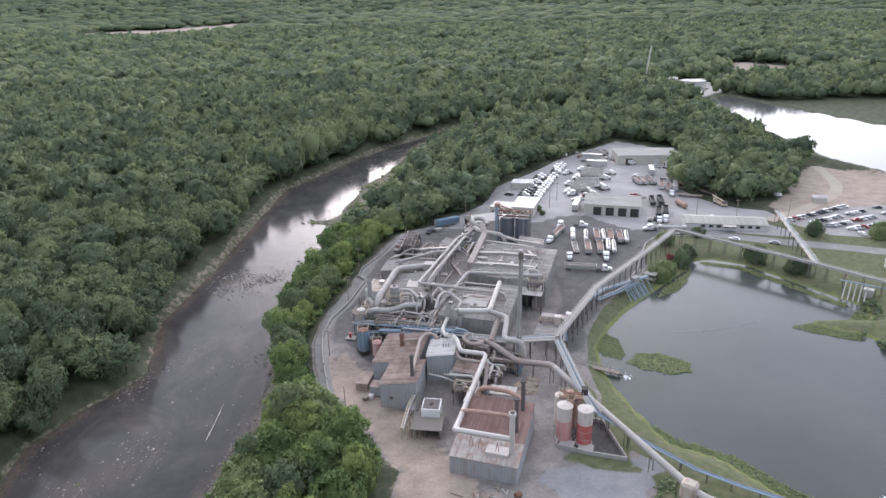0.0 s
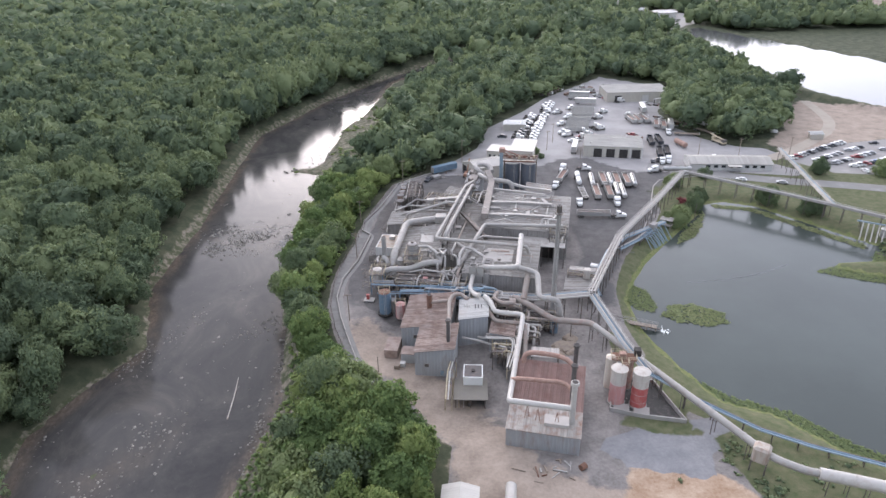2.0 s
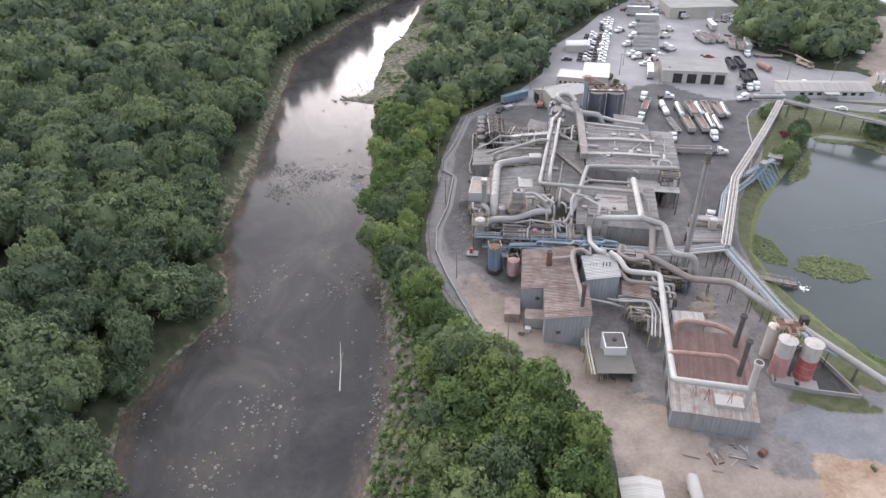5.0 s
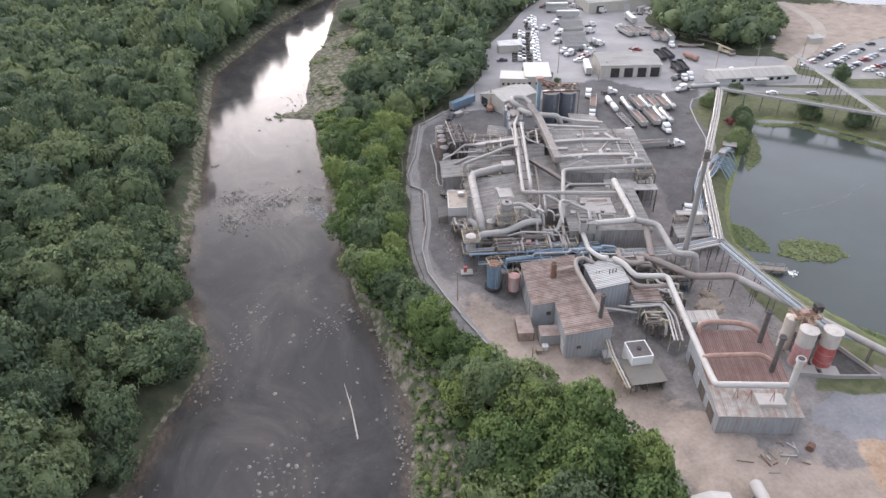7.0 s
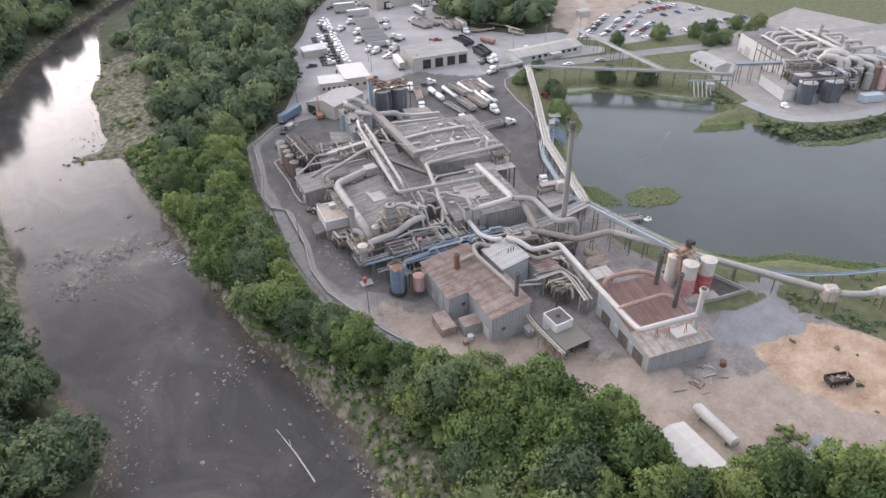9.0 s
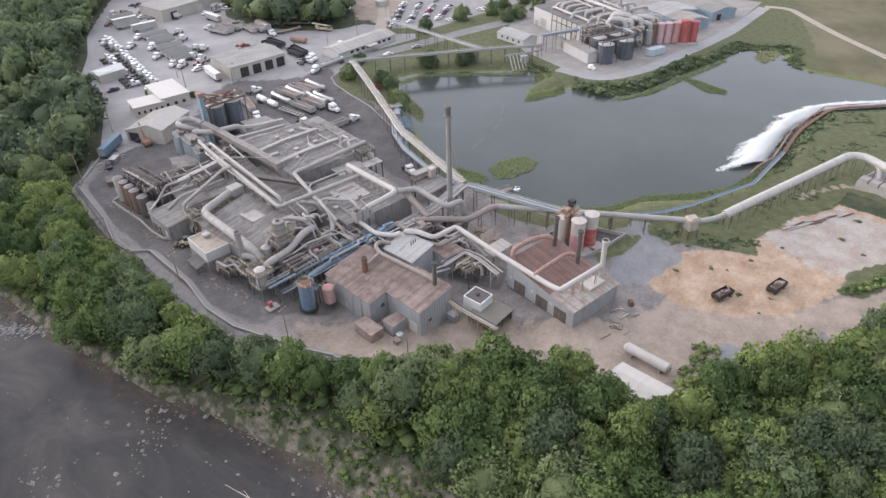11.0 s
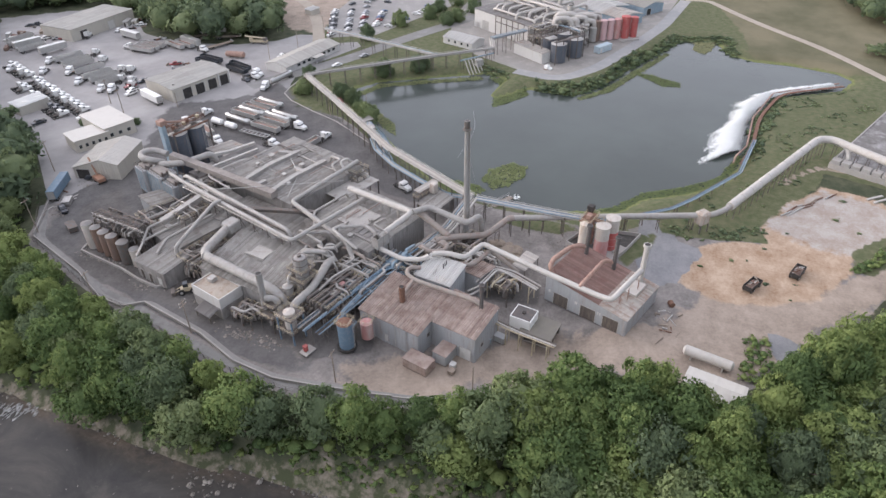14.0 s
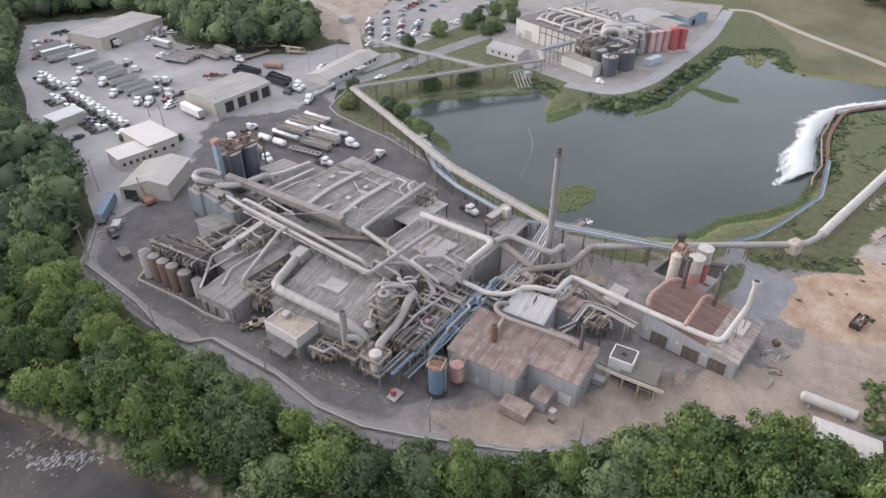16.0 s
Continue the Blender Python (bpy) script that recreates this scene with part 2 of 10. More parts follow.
def water(name, col, rough, ripple, scale, bed=0.1, spec=0.5):
    m = bpy.data.materials.new(name)
    m.use_nodes = True
    t = m.node_tree
    n, link = t.nodes, t.links.new
    b = n["Principled BSDF"]
    b.inputs["Roughness"].default_value, b.inputs["IOR"].default_value = rough, 1.33
    geo = n.new("ShaderNodeNewGeometry")
    ns, big = n.new("ShaderNodeTexNoise"), n.new("ShaderNodeTexNoise")
    ns.inputs["Scale"].default_value, ns.inputs["Detail"].default_value = scale, 5
    big.inputs["Scale"].default_value, big.inputs["Detail"].default_value = 0.03, 5
    for x in (ns, big):
        link(geo.outputs["Position"], x.inputs["Vector"])
    ramp = n.new("ShaderNodeValToRGB")
    b.inputs["Specular IOR Level"].default_value = spec
    ramp.color_ramp.elements[0].position, ramp.color_ramp.elements[0].color = 0.35, (*[v * (1 - bed) for v in col], 1)
    ramp.color_ramp.elements[1].position, ramp.color_ramp.elements[1].color = 0.68, (*[v * (1 + 1.4 * bed) for v in col], 1)
    grit = n.new("ShaderNodeTexNoise")
    grit.inputs["Scale"].default_value, grit.inputs["Detail"].default_value, grit.inputs["Roughness"].default_value = 0.22, 9, 0.75
    link(geo.outputs["Position"], grit.inputs["Vector"])
    both = n.new("ShaderNodeMath")
    both.operation = "MULTIPLY_ADD"
    link(grit.outputs[0], both.inputs[0])
    both.inputs[1].default_value = 0.8 if bed > 0.2 else 0.2
    sh = n.new("ShaderNodeMath")
    sh.operation = "SUBTRACT"
    link(big.outputs[0], sh.inputs[0])
    sh.inputs[1].default_value = both.inputs[1].default_value * 0.5
    link(sh.outputs[0], both.inputs[2])
    link(both.outputs[0], ramp.inputs[0])
    link(ramp.outputs[0], b.inputs["Base Color"])
    bp = n.new("ShaderNodeBump")
    bp.inputs["Strength"].default_value, bp.inputs["Distance"].default_value = ripple, 0.1
    link(ns.outputs[0], bp.inputs["Height"])
    link(bp.outputs[0], b.inputs["Normal"])
    return m


def river_material():
    """Shallow water: the stony bed shows through, tan along the banks, under a rippled surface."""
    m = bpy.data.materials.new("river_water")
    m.use_nodes = True
    t = m.node_tree
    n, link = t.nodes, t.links.new
    b = n["Principled BSDF"]
    b.inputs["Roughness"].default_value, b.inputs["IOR"].default_value, b.inputs["Specular IOR Level"].default_value = 0.12, 1.33, 0.16
    geo = n.new("ShaderNodeNewGeometry")
    mp = n.new("ShaderNodeMapping")
    mp.inputs["Scale"].default_value = (1.0, 0.6, 1.0)
    link(geo.outputs["Position"], mp.inputs["Vector"])

    def noise_at(scale, detail, rough, warp_=0.0):
        x = n.new("ShaderNodeTexNoise")
        x.inputs["Scale"].default_value, x.inputs["Detail"].default_value = scale, detail
        x.inputs["Roughness"].default_value, x.inputs["Distortion"].default_value = rough, warp_
        link(mp.outputs[0], x.inputs["Vector"])
        return x.outputs[0]

    def ramp(fac, *stops):
        r = n.new("ShaderNodeValToRGB")
        el = r.color_ramp.elements
        el[0].position, el[0].color = stops[0][0], (*stops[0][1], 1)
        el[1].position, el[1].color = stops[-1][0], (*stops[-1][1], 1)
        for p, c in stops[1:-1]:
            el.new(p).color = (*c, 1)
        link(fac, r.inputs[0])
        return r.outputs[0]

    def blend(fac, a, c):
        x = n.new("ShaderNodeMix")
        x.data_type = "RGBA"
        link(fac, x.inputs["Factor"])
        link(a, x.inputs["A"])
        link(c, x.inputs["B"])
        return x.outputs["Result"]
    bars, pebbles = noise_at(0.055, 10, 0.72, 0.8), noise_at(1.1, 6, 0.75)
    bed = ramp(bars, (0.36, (0.046, 0.045, 0.044)), (0.52, (0.070, 0.067, 0.062)), (0.70, (0.112, 0.102, 0.090)))
    bed = blend(ramp(pebbles, (0.60, (0, 0, 0)), (0.74, (0.55, 0.55, 0.55))), bed, ramp(bars, (0.3, (0.12, 0.105, 0.09)), (0.7, (0.20, 0.18, 0.155))))
    at = n.new("ShaderNodeAttribute")
    at.attribute_name = "shallow"
    edge = n.new("ShaderNodeMath")
    edge.operation = "MULTIPLY"
    link(at.outputs["Fac"], edge.inputs[0])
    rag = ramp(noise_at(0.16, 7, 0.7), (0.38, (0.1, 0.1, 0.1)), (0.62, (1, 1, 1)))
    link(rag, edge.inputs[1])
    link(blend(edge.outputs[0], bed, ramp(pebbles, (0.35, (0.10, 0.078, 0.056)), (0.65, (0.21, 0.168, 0.128)))), b.inputs["Base Color"])
    bp = n.new("ShaderNodeBump")
    bp.inputs["Strength"].default_value, bp.inputs["Distance"].default_value = 0.10, 0.1
    link(noise_at(0.9, 5, 0.6), bp.inputs["Height"])
    link(bp.outputs[0], b.inputs["Normal"])
    return m


RIVER_WATER = river_material()
POND_WATER = water("pond_water", (0.056, 0.067, 0.059), 0.14, 0.10, 0.9)
LAGOON_WATER = water("lagoon_water", (0.10, 0.10, 0.10), 0.12, 0.05, 0.5)


# ---- builders ----
def thing(name, at, label, category, group="", kind="", turn=0.0):
    ob = new(name)
    ob.matrix_world = pose(*at, 0, 0, turn)
    ob.empty_display_size = 0.5
    return tagged(ob, label, category, group, kind)


def mesh_of(bm, name, material, smooth=False):
    bmesh.ops.recalc_face_normals(bm, faces=bm.faces)
    me = bpy.data.meshes.new(name)
    bm.to_mesh(me)
    bm.free()
    for m in material if isinstance(material, (list, tuple)) else [material]:
        me.materials.append(m)
    if smooth:
        for p in me.polygons:
            p.use_smooth = len(p.vertices) == 4
        me.set_sharp_from_angle(angle=radians(38))
    return me


def part(name, bm, material, parent, label="", smooth=False, kind=""):
    ob = new(name, mesh_of(bm, name, material, smooth))
    ob.parent = parent
    return tagged(ob, label, kind=kind)


def single(name, bm, material, label, category, group="", kind="", m=None, smooth=False):
    ob = new(name, mesh_of(bm, name, material, smooth))
    if m is not None:
        ob.matrix_world = m
    return tagged(ob, label, category, group, kind)


def box(bm, x0, y0, z0, x1, y1, z1, bevel=0.0):
    v = [bm.verts.new((x, y, z)) for z in (z0, z1) for x, y in ((x0, y0), (x1, y0), (x1, y1), (x0, y1))]
    fs = [bm.faces.new([v[i] for i in q]) for q in ((3, 2, 1, 0), (4, 5, 6, 7), (0, 1, 5, 4), (1, 2, 6, 5), (2, 3, 7, 6), (3, 0, 4, 7))]
    if bevel:
        bmesh.ops.bevel(bm, geom=list({e for f in fs for e in f.edges}), offset=bevel, segments=1, affect="EDGES")
    return bm


def prism(bm, poly, z0, z1):
    """Upright block over a plan polygon."""
    a = [bm.verts.new((x, y, z0)) for x, y in poly]
    b = [bm.verts.new((x, y, z1)) for x, y in poly]
    n = len(poly)
    bm.faces.new(b)
    bm.faces.new(a[::-1])
    for i in range(n):
        bm.faces.new((a[i], a[(i + 1) % n], b[(i + 1) % n], b[i]))
    return bm


def rounded(pts, r, steps=3):
    """The polyline with its corners turned into bends."""
    pts = [Vector(p) for p in pts]
    out = [pts[0]]
    for a, b, c in zip(pts, pts[1:], pts[2:]):
        d = min(r, (a - b).length * 0.45, (c - b).length * 0.45)
        p, q = b + (a - b).normalized() * d, b + (c - b).normalized() * d
        for i in range(steps + 1):
            s = i / steps
            out.append(p * (1 - s) ** 2 + b * 2 * s * (1 - s) + q * s * s)
    out.append(pts[-1])
    return out


def tube(bm, pts, r, seg=10, bend=None, cap=True, radii=None):
    """A round pipe along a polyline."""
    if bend is None:
        bend = r * 2.2
    way = rounded(pts, bend) if bend else [Vector(p) for p in pts]
    n = len(way)
    t0 = (way[1] - way[0]).normalized()
    side = t0.cross(Vector((0, 0, 1)))
    if side.length < 0.05:
        side = t0.cross(Vector((1, 0, 0)))
    side.normalize()
    rings = []
    for i, p in enumerate(way):
        t = (way[min(i + 1, n - 1)] - way[max(i - 1, 0)]).normalized()
        side = (side - t * side.dot(t)).normalized()
        up = t.cross(side)
        rr = radii[i] if radii else r
        rings.append([bm.verts.new(p + (side * math.cos(a) + up * math.sin(a)) * rr) for a in (2 * math.pi * k / seg for k in range(seg))])
    for a, b in zip(rings, rings[1:]):
        for k in range(seg):
            bm.faces.new((a[k], a[(k + 1) % seg], b[(k + 1) % seg], b[k]))
    if cap:
        bm.faces.new(rings[0][::-1])
        bm.faces.new(rings[-1])
    return bm


def drum(bm, x, y, z0, z1, r, seg=20, top=None, r1=None):
    """An upright cylinder; top: the rise of its conical cover."""
    r1 = r if r1 is None else r1
    tube(bm, [(x, y, z0), (x, y, z1)], r, seg, 0, True, [r, r1])
    if top:
        tube(bm, [(x, y, z1), (x, y, z1 + top)], r, seg, 0, True, [r1 * 1.03, 0.12 * r1])
    return bm


def ring(bm, x, y, z, r, h=0.25, seg=20):
    tube(bm, [(x, y, z - h / 2), (x, y, z + h / 2)], r, seg, 0)
    return bm


def strut(bm, a, b, w=0.12):
    """A square bar from a to b."""
    tube(bm, [a, b], w * 0.7, 4, 0)
    return bm


def duct(name, pts, r, material, label, category="duct", seg=12, joints=4.0, group="", legs=0.0, bend=None, top=0.0, flange=None):
    """A pipe run as a thing: its tube, joint rings, and legs down to the ground every so many metres."""
    p0 = Vector(pts[0])
    ob = thing(name, (p0.x, p0.y, top), label, category, group)
    base = Vector((p0.x, p0.y, top))
    rel = [Vector(p) - base for p in pts]
    part("tube", tube(bmesh.new(), rel, r, seg, bend), material, ob, smooth=True)
    for a, b in zip(rel, rel[1:]):
        l = (b - a).length
        t = (b - a) / max(l, 1e-6)
        k = int(l // joints)
        for i in range(k):
            c = a + t * (l * (i + 0.5) / k)
            bm = tube(bmesh.new(), [c - t * 0.10, c + t * 0.10], r * 1.07, seg, 0)
            part("joint_ring", bm, flange or material, ob)
        if legs and abs(t.z) < 0.6:
            m = max(1, int(l // legs))
            for i in range(m):
                c = a + t * (l * (i + 0.5) / m)
                z = -base.z + top
                if c.z - r - z > 0.8:
                    n = Vector((-t.y, t.x, 0)).normalized() * r * 0.8
                    bm = bmesh.new()
                    strut(bm, c + n - Vector((0, 0, r * 0.6)), Vector((c.x + n.x, c.y + n.y, z)), 0.16)
                    strut(bm, c - n - Vector((0, 0, r * 0.6)), Vector((c.x - n.x, c.y - n.y, z)), 0.16)
                    strut(bm, (c.x + n.x, c.y + n.y, z + (c.z - z) * 0.5), (c.x - n.x, c.y - n.y, z + (c.z - z) * 0.85), 0.1)
                    part("trestle", bm, STEEL, ob)
    return ob


def ribbed(bm, x0, y0, x1, y1, z, pitch=0.6, rib=0.12, along="y"):
    """A roof of ribbed sheets over a rectangle; z: a height function of x and y. Ribs run along x or y."""
    def put(s, t, h):
        x, y = (s, t) if along == "y" else (t, s)
        return bm.verts.new((x, y, z(x, y) + h))
    s0, s1, t0, t1 = (x0, x1, y0, y1) if along == "y" else (y0, y1, x0, x1)
    n = max(2, int((s1 - s0) / pitch))
    w = (s1 - s0) / n
    cuts = max(1, round((t1 - t0) / 7.5))
    for i in range(n):
        a = s0 + w * i
        prof = ((0, 0), (0.5, 0), (0.58, rib * 1.7), (0.88, rib * 1.7), (0.98, 0))
        for c in range(cuts):
            u0, u1 = t0 + (t1 - t0) * c / cuts, t0 + (t1 - t0) * (c + 1) / cuts - (0.03 if c < cuts - 1 else 0)
            lift = 0.012 * ((i * 7 + c * 3) % 4)
            top = [[put(a + w * f, t, h + lift) for t in (u0, (u0 + u1) / 2, u1)] for f, h in prof]
            for p, q in zip(top, top[1:]):
                for k in range(2):
                    bm.faces.new((p[k], q[k], q[k + 1], p[k + 1]))
    return bm


def roof(ob, material, x0, y0, x1, y1, z, pitch=0.6, rib=0.09, along="y", label=""):
    """A roof slab with its ribbed sheets laid on it."""
    bm = bmesh.new()
    c = [(x0, y0), (x1, y0), (x1, y1), (x0, y1)]
    lo = [bm.verts.new((x, y, z(x, y) - 0.14)) for x, y in c]
    hi = [bm.verts.new((x, y, z(x, y) - 0.012)) for x, y in c]
    for q in (lo[::-1], hi, *[(lo[i], lo[(i + 1) % 4], hi[(i + 1) % 4], hi[i]) for i in range(4)]):
        bm.faces.new(q)
    slab = part("roof", bm, material, ob, label)
    part("roof_cladding", ribbed(bmesh.new(), x0, y0, x1, y1, z, pitch, rib, along=along), material, slab, kind="stuff")
    return slab


def wall_sheet(p, q, z, z0=0.0, thick=0.22, pitch=0.8, rib=0.06):
    """One ribbed wall from p to q (plan points, outer side to the right of the way), its top following z."""
    bm = bmesh.new()
    p, q = Vector(p), Vector(q)
    d = q - p
    n = Vector((d.y, -d.x)).normalized()
    k = max(2, int(d.length / pitch))
    out = []
    for i in range(k):
        for f, h in ((0, 0), (0.45, 0), (0.55, rib), (0.9, rib)) if rib else ((0, 0), (0.5, 0)):
            out.append(p + d * ((i + f) / k) + n * h)
    out.append(q)
    inner = [p - n * thick, p + d * 0.5 - n * thick, q - n * thick]
    loop = out + inner[::-1]
    lo = [bm.verts.new((v.x, v.y, z0)) for v in loop]
    hi = [bm.verts.new((v.x, v.y, z(v.x, v.y) - 0.08)) for v in loop]
    m = len(loop)
    for i in range(m):
        bm.faces.new((lo[i], lo[(i + 1) % m], hi[(i + 1) % m], hi[i]))
    bmesh.ops.triangulate(bm, faces=[bm.faces.new(hi), bm.faces.new(lo[::-1])])
    return bm


def four_walls(ob, w, l, z, material, z0=0.0, rib=0.06, pitch=0.8):
    t = 0.24
    for p, q in (((0, 0), (w, 0)), ((w, t), (w, l - t)), ((w, l), (0, l)), ((0, l - t), (0, t))):
        part("wall", wall_sheet(p, q, z, z0, rib=rib, pitch=pitch), material, ob)


def flat(h):
    return lambda x, y: h


def shedded(a, b, x0, x1):
    return lambda x, y: a + (b - a) * (x - x0) / (x1 - x0)


def gabled(e, r, x0, x1):
    return lambda x, y: r - (r - e) * abs(x - (x0 + x1) / 2) / ((x1 - x0) / 2)


def building(name, at, turn, w, l, z, cover, wall, label, category="building", pitch=0.6, over=0.25, along="x", seams=True, group="", rib=0.13, foot=0.0):
    """Walls and ribbed roof over w by l metres from the corner at."""
    ob = thing(name, (*at, 0), label, category, group, turn=turn)
    four_walls(ob, w, l, z, wall, foot, rib=0.06 if seams else 0.0)
    if along == "x" and abs(z(0, 0) - z(w / 2, 0)) > 0.05 and abs(z(0, 0) - z(w, 0)) < 0.05:
        roof(ob, cover, -over, -over, w / 2, l + over, z, pitch, rib, along="x")
        roof(ob, cover, w / 2, -over, w + over, l + over, z, pitch, rib, along="x")
        bm = bmesh.new()
        box(bm, w / 2 - 0.3, -over, z(w / 2, 0) + 0.02, w / 2 + 0.3, l + over, z(w / 2, 0) + 0.16)
        part("ridge_cap", bm, cover, ob)
    else:
        roof(ob, cover, -over, -over, w + over, l + over, z, pitch, rib, along=along)
    return ob


def leaf_door(ob, face, pos, w, h, dims, material=None, name="door", z0=0.0):
    """A door, shutter or black panel painting an open bay's shade, with its frame, set proud on a face: 's','n' (y
    ends) or 'w','e' (x ends).
    """
    W, L = dims
    bm = bmesh.new()

    def put(b, a0, z_0, a1, z_1, d):
        if face == "s":
            box(b, a0, -d, z_0, a1, 0.0, z_1)
        elif face == "n":
            box(b, a0, L, z_0, a1, L + d, z_1)
        elif face == "w":
            box(b, -d, a0, z_0, 0.0, a1, z_1)
        else:
            box(b, W, a0, z_0, W + d, a1, z_1)
    put(bm, pos, z0 + 0.02, pos + w, z0 + h, 0.07)
    d = part(name, bm, material or DOOR_DARK, ob)
    for a0, b0, a1, b1 in ((pos - 0.14, z0, pos, z0 + h + 0.14), (pos + w, z0, pos + w + 0.14, z0 + h + 0.14), (pos, z0 + h, pos + w, z0 + h + 0.14)):
        fr = bmesh.new()
        put(fr, a0, b0, a1, b1, 0.13)
        part("door_frame" if name == "door" else "window_frame", fr, STEEL_PALE, d)
    for i in range(max(0, int(h / 0.7) - 1) if w > 2 else 0):
        fr = bmesh.new()
        put(fr, pos, z0 + 0.7 * i + 0.45, pos + w, z0 + 0.7 * i + 0.52, 0.10)
        part("door_slat", fr, material or DOOR_DARK, d)
    return d

# ---- ground and water ----
RIVER_EAST = [(-72, -120), (-70, 40), (-66, 95), (-63, 112), (-60, 130), (-53, 155), (-54, 175), (-55, 190), (-58, 207), (-57, 224), (-55, 279),
              (-53, 322), (-52, 360), (-45, 397), (-36, 422), (-29, 449), (-10, 530), (40, 590), (140, 640)]
RIVER_WEST = [(-126, -120), (-122, 40), (-113, 120), (-115, 151), (-108, 167), (-96, 187), (-105, 222), (-99, 277), (-97, 325), (-92, 405), (-75, 438),
              (-59, 476), (-44, 502), (-14, 545), (34, 606), (140, 668)]
RIVER = RIVER_EAST + RIVER_WEST[::-1]
POND = [(102, 240), (90, 228), (76, 214), (66, 203), (58, 192), (52, 181), (50, 166), (53, 150), (58, 134), (68, 128), (77, 114), (89, 104), (108, 98),
        (134, 96), (165, 88), (182, 62), (194, 57), (200, 62), (204, 79), (204, 95), (209, 105), (216, 109), (227, 113), (222, 127), (205, 134), (177, 145), (153, 153), (138, 163),
        (139, 182), (124, 191), (127, 197), (146, 196), (150, 204), (135, 229), (126, 244), (116, 250), (106, 248)]
LAGOON = [(262, 560), (254, 406), (268, 369), (300, 345), (392, 385), (356, 502), (299, 672), (270, 640)]
PLATEAU = [(2, 299), (-18, 286), (-27, 260), (-32.6, 240), (-34, 228), (-39, 212), (-41, 198), (-41.5, 186), (-39, 172), (-35, 158), (-29, 146), (-21, 138), (-11, 124),
           (-14, 108), (-6, 95), (12, 84), (24, 72), (41, 62), (56, 54), (92, 38), (130, 20), (132, 26), (96, 44), (62, 62), (52, 76), (60, 92), (54, 112), (52, 122),
           (44, 130), (44, 150), (44, 166), (48, 186), (57, 204), (67, 217), (79, 231), (86, 242), (87, 262), (97, 272), (108, 277), (124, 282), (160, 270), (166, 275), (152, 296), (160, 293), (168, 300), (166, 308), (154, 313),
           (143, 328), (138, 348), (138, 368), (142, 384), (158, 402), (172, 436), (137, 476), (84, 424), (64, 395), (38, 365), (26, 330)]
SAND = [(26, 113), (44, 109), (50, 100), (51, 92), (60, 93), (75, 86), (90, 75), (88, 62), (77, 50), (66, 61), (50, 70.5), (43, 72), (30, 81), (24, 92), (21, 103)]
PALE_PAD = [(61.4, 92.5), (73.2, 86.4), (87.6, 75.2), (84.9, 63.1), (80.8, 56.2), (75.2, 54.1), (67.9, 57.8), (57, 66.5), (53, 74), (55, 82)]
APRON = [(52, 126), (54, 119), (44.2, 114), (42.5, 107), (25.7, 113.3), (21, 119), (23.4, 122), (34, 125)]
SHOALS = [[(-46, 306), (-53.5, 312), (-52, 329), (-70, 338), (-70, 341), (-57, 343), (-52, 353), (-45.5, 373), (-46, 404), (-29, 449), (-8, 460), (-20, 400), (-30, 352), (-38, 325)], [(-99, 264), (-82, 274), (-60, 279), (-54, 253), (-75, 247)],
          [(-104, 137), (-86, 143), (-77, 152), (-84, 134), (-95, 122)], [(-105, 176), (-95, 184), (-98, 172)], [(-66, 195), (-60, 206), (-57, 190)]]
GRASS_ISLES = [[(59, 94), (52, 91), (47, 113), (47.5, 120), (53, 121), (60, 112), (66, 106), (74, 90), (70, 89)], [(44, 128), (44.5, 152), (49, 152), (54, 136), (50, 130)], [(56, 70), (48, 71), (44, 67), (66, 54), (78, 47), (76, 51), (66, 61)],
               [(37.4, 164), (39.4, 162), (42.4, 156), (42.6, 146), (44, 128), (46, 120), (42.6, 121), (37, 121.4), (27.6, 126.2), (29.6, 129.0), (41.6, 126.2), (41.2, 140), (36.6, 147.4), (36.0, 156)]]
DIRT = [(-24, 150), (-33, 160), (-37, 176), (-30, 182), (-22, 174), (-18, 166), (-8, 150), (2, 132), (8, 118), (18, 110), (27, 106), (30, 84), (43, 71), (58, 58), (60, 52), (38, 62), (14, 82), (-6, 95), (-14, 108), (-12, 124), (-20, 138)]
EARTH = [(172, 299), (172, 316), (194, 338), (208, 364), (236, 392), (262, 366), (290, 345), (300, 322), (248, 316)]
SCRUB = [(-62, 118), (-53, 155), (-55, 178), (-48, 182), (-44, 160), (-43, 130), (-48, 105), (-60, 96)]
BROWN = [[(355, 780), (400, 922), (451, 985), (510, 905), (500, 820), (430, 800)], [(500, 700), (510, 793), (640, 860), (760, 720), (600, 640)], [(-1080, 2257), (-690, 2600), (-540, 2400), (-640, 1760), (-860, 1700)]]
PADS = [(250, 735), (300, 815), (352, 735), (300, 690), (270, 660)]
FIELDS = [PADS, [(170, 300), (248, 316), (330, 330), (420, 300), (420, 20), (300, -20), (130, 10), (120, 60), (190, 50), (214, 88), (236, 110), (232, 124), (160, 158), (140, 168), (130, 200), (160, 205), (128, 250), (100, 245), (88, 254), (108, 276), (140, 282)],
          *BROWN]


def inside(poly, x, y):
    r = np.zeros(x.shape, bool)
    for (ax, ay), (bx, by) in zip(poly, poly[1:] + poly[:1]):
        if ay != by:
            r ^= ((ay > y) != (by > y)) & (x < (bx - ax) * (y - ay) / (by - ay) + ax)
    return r


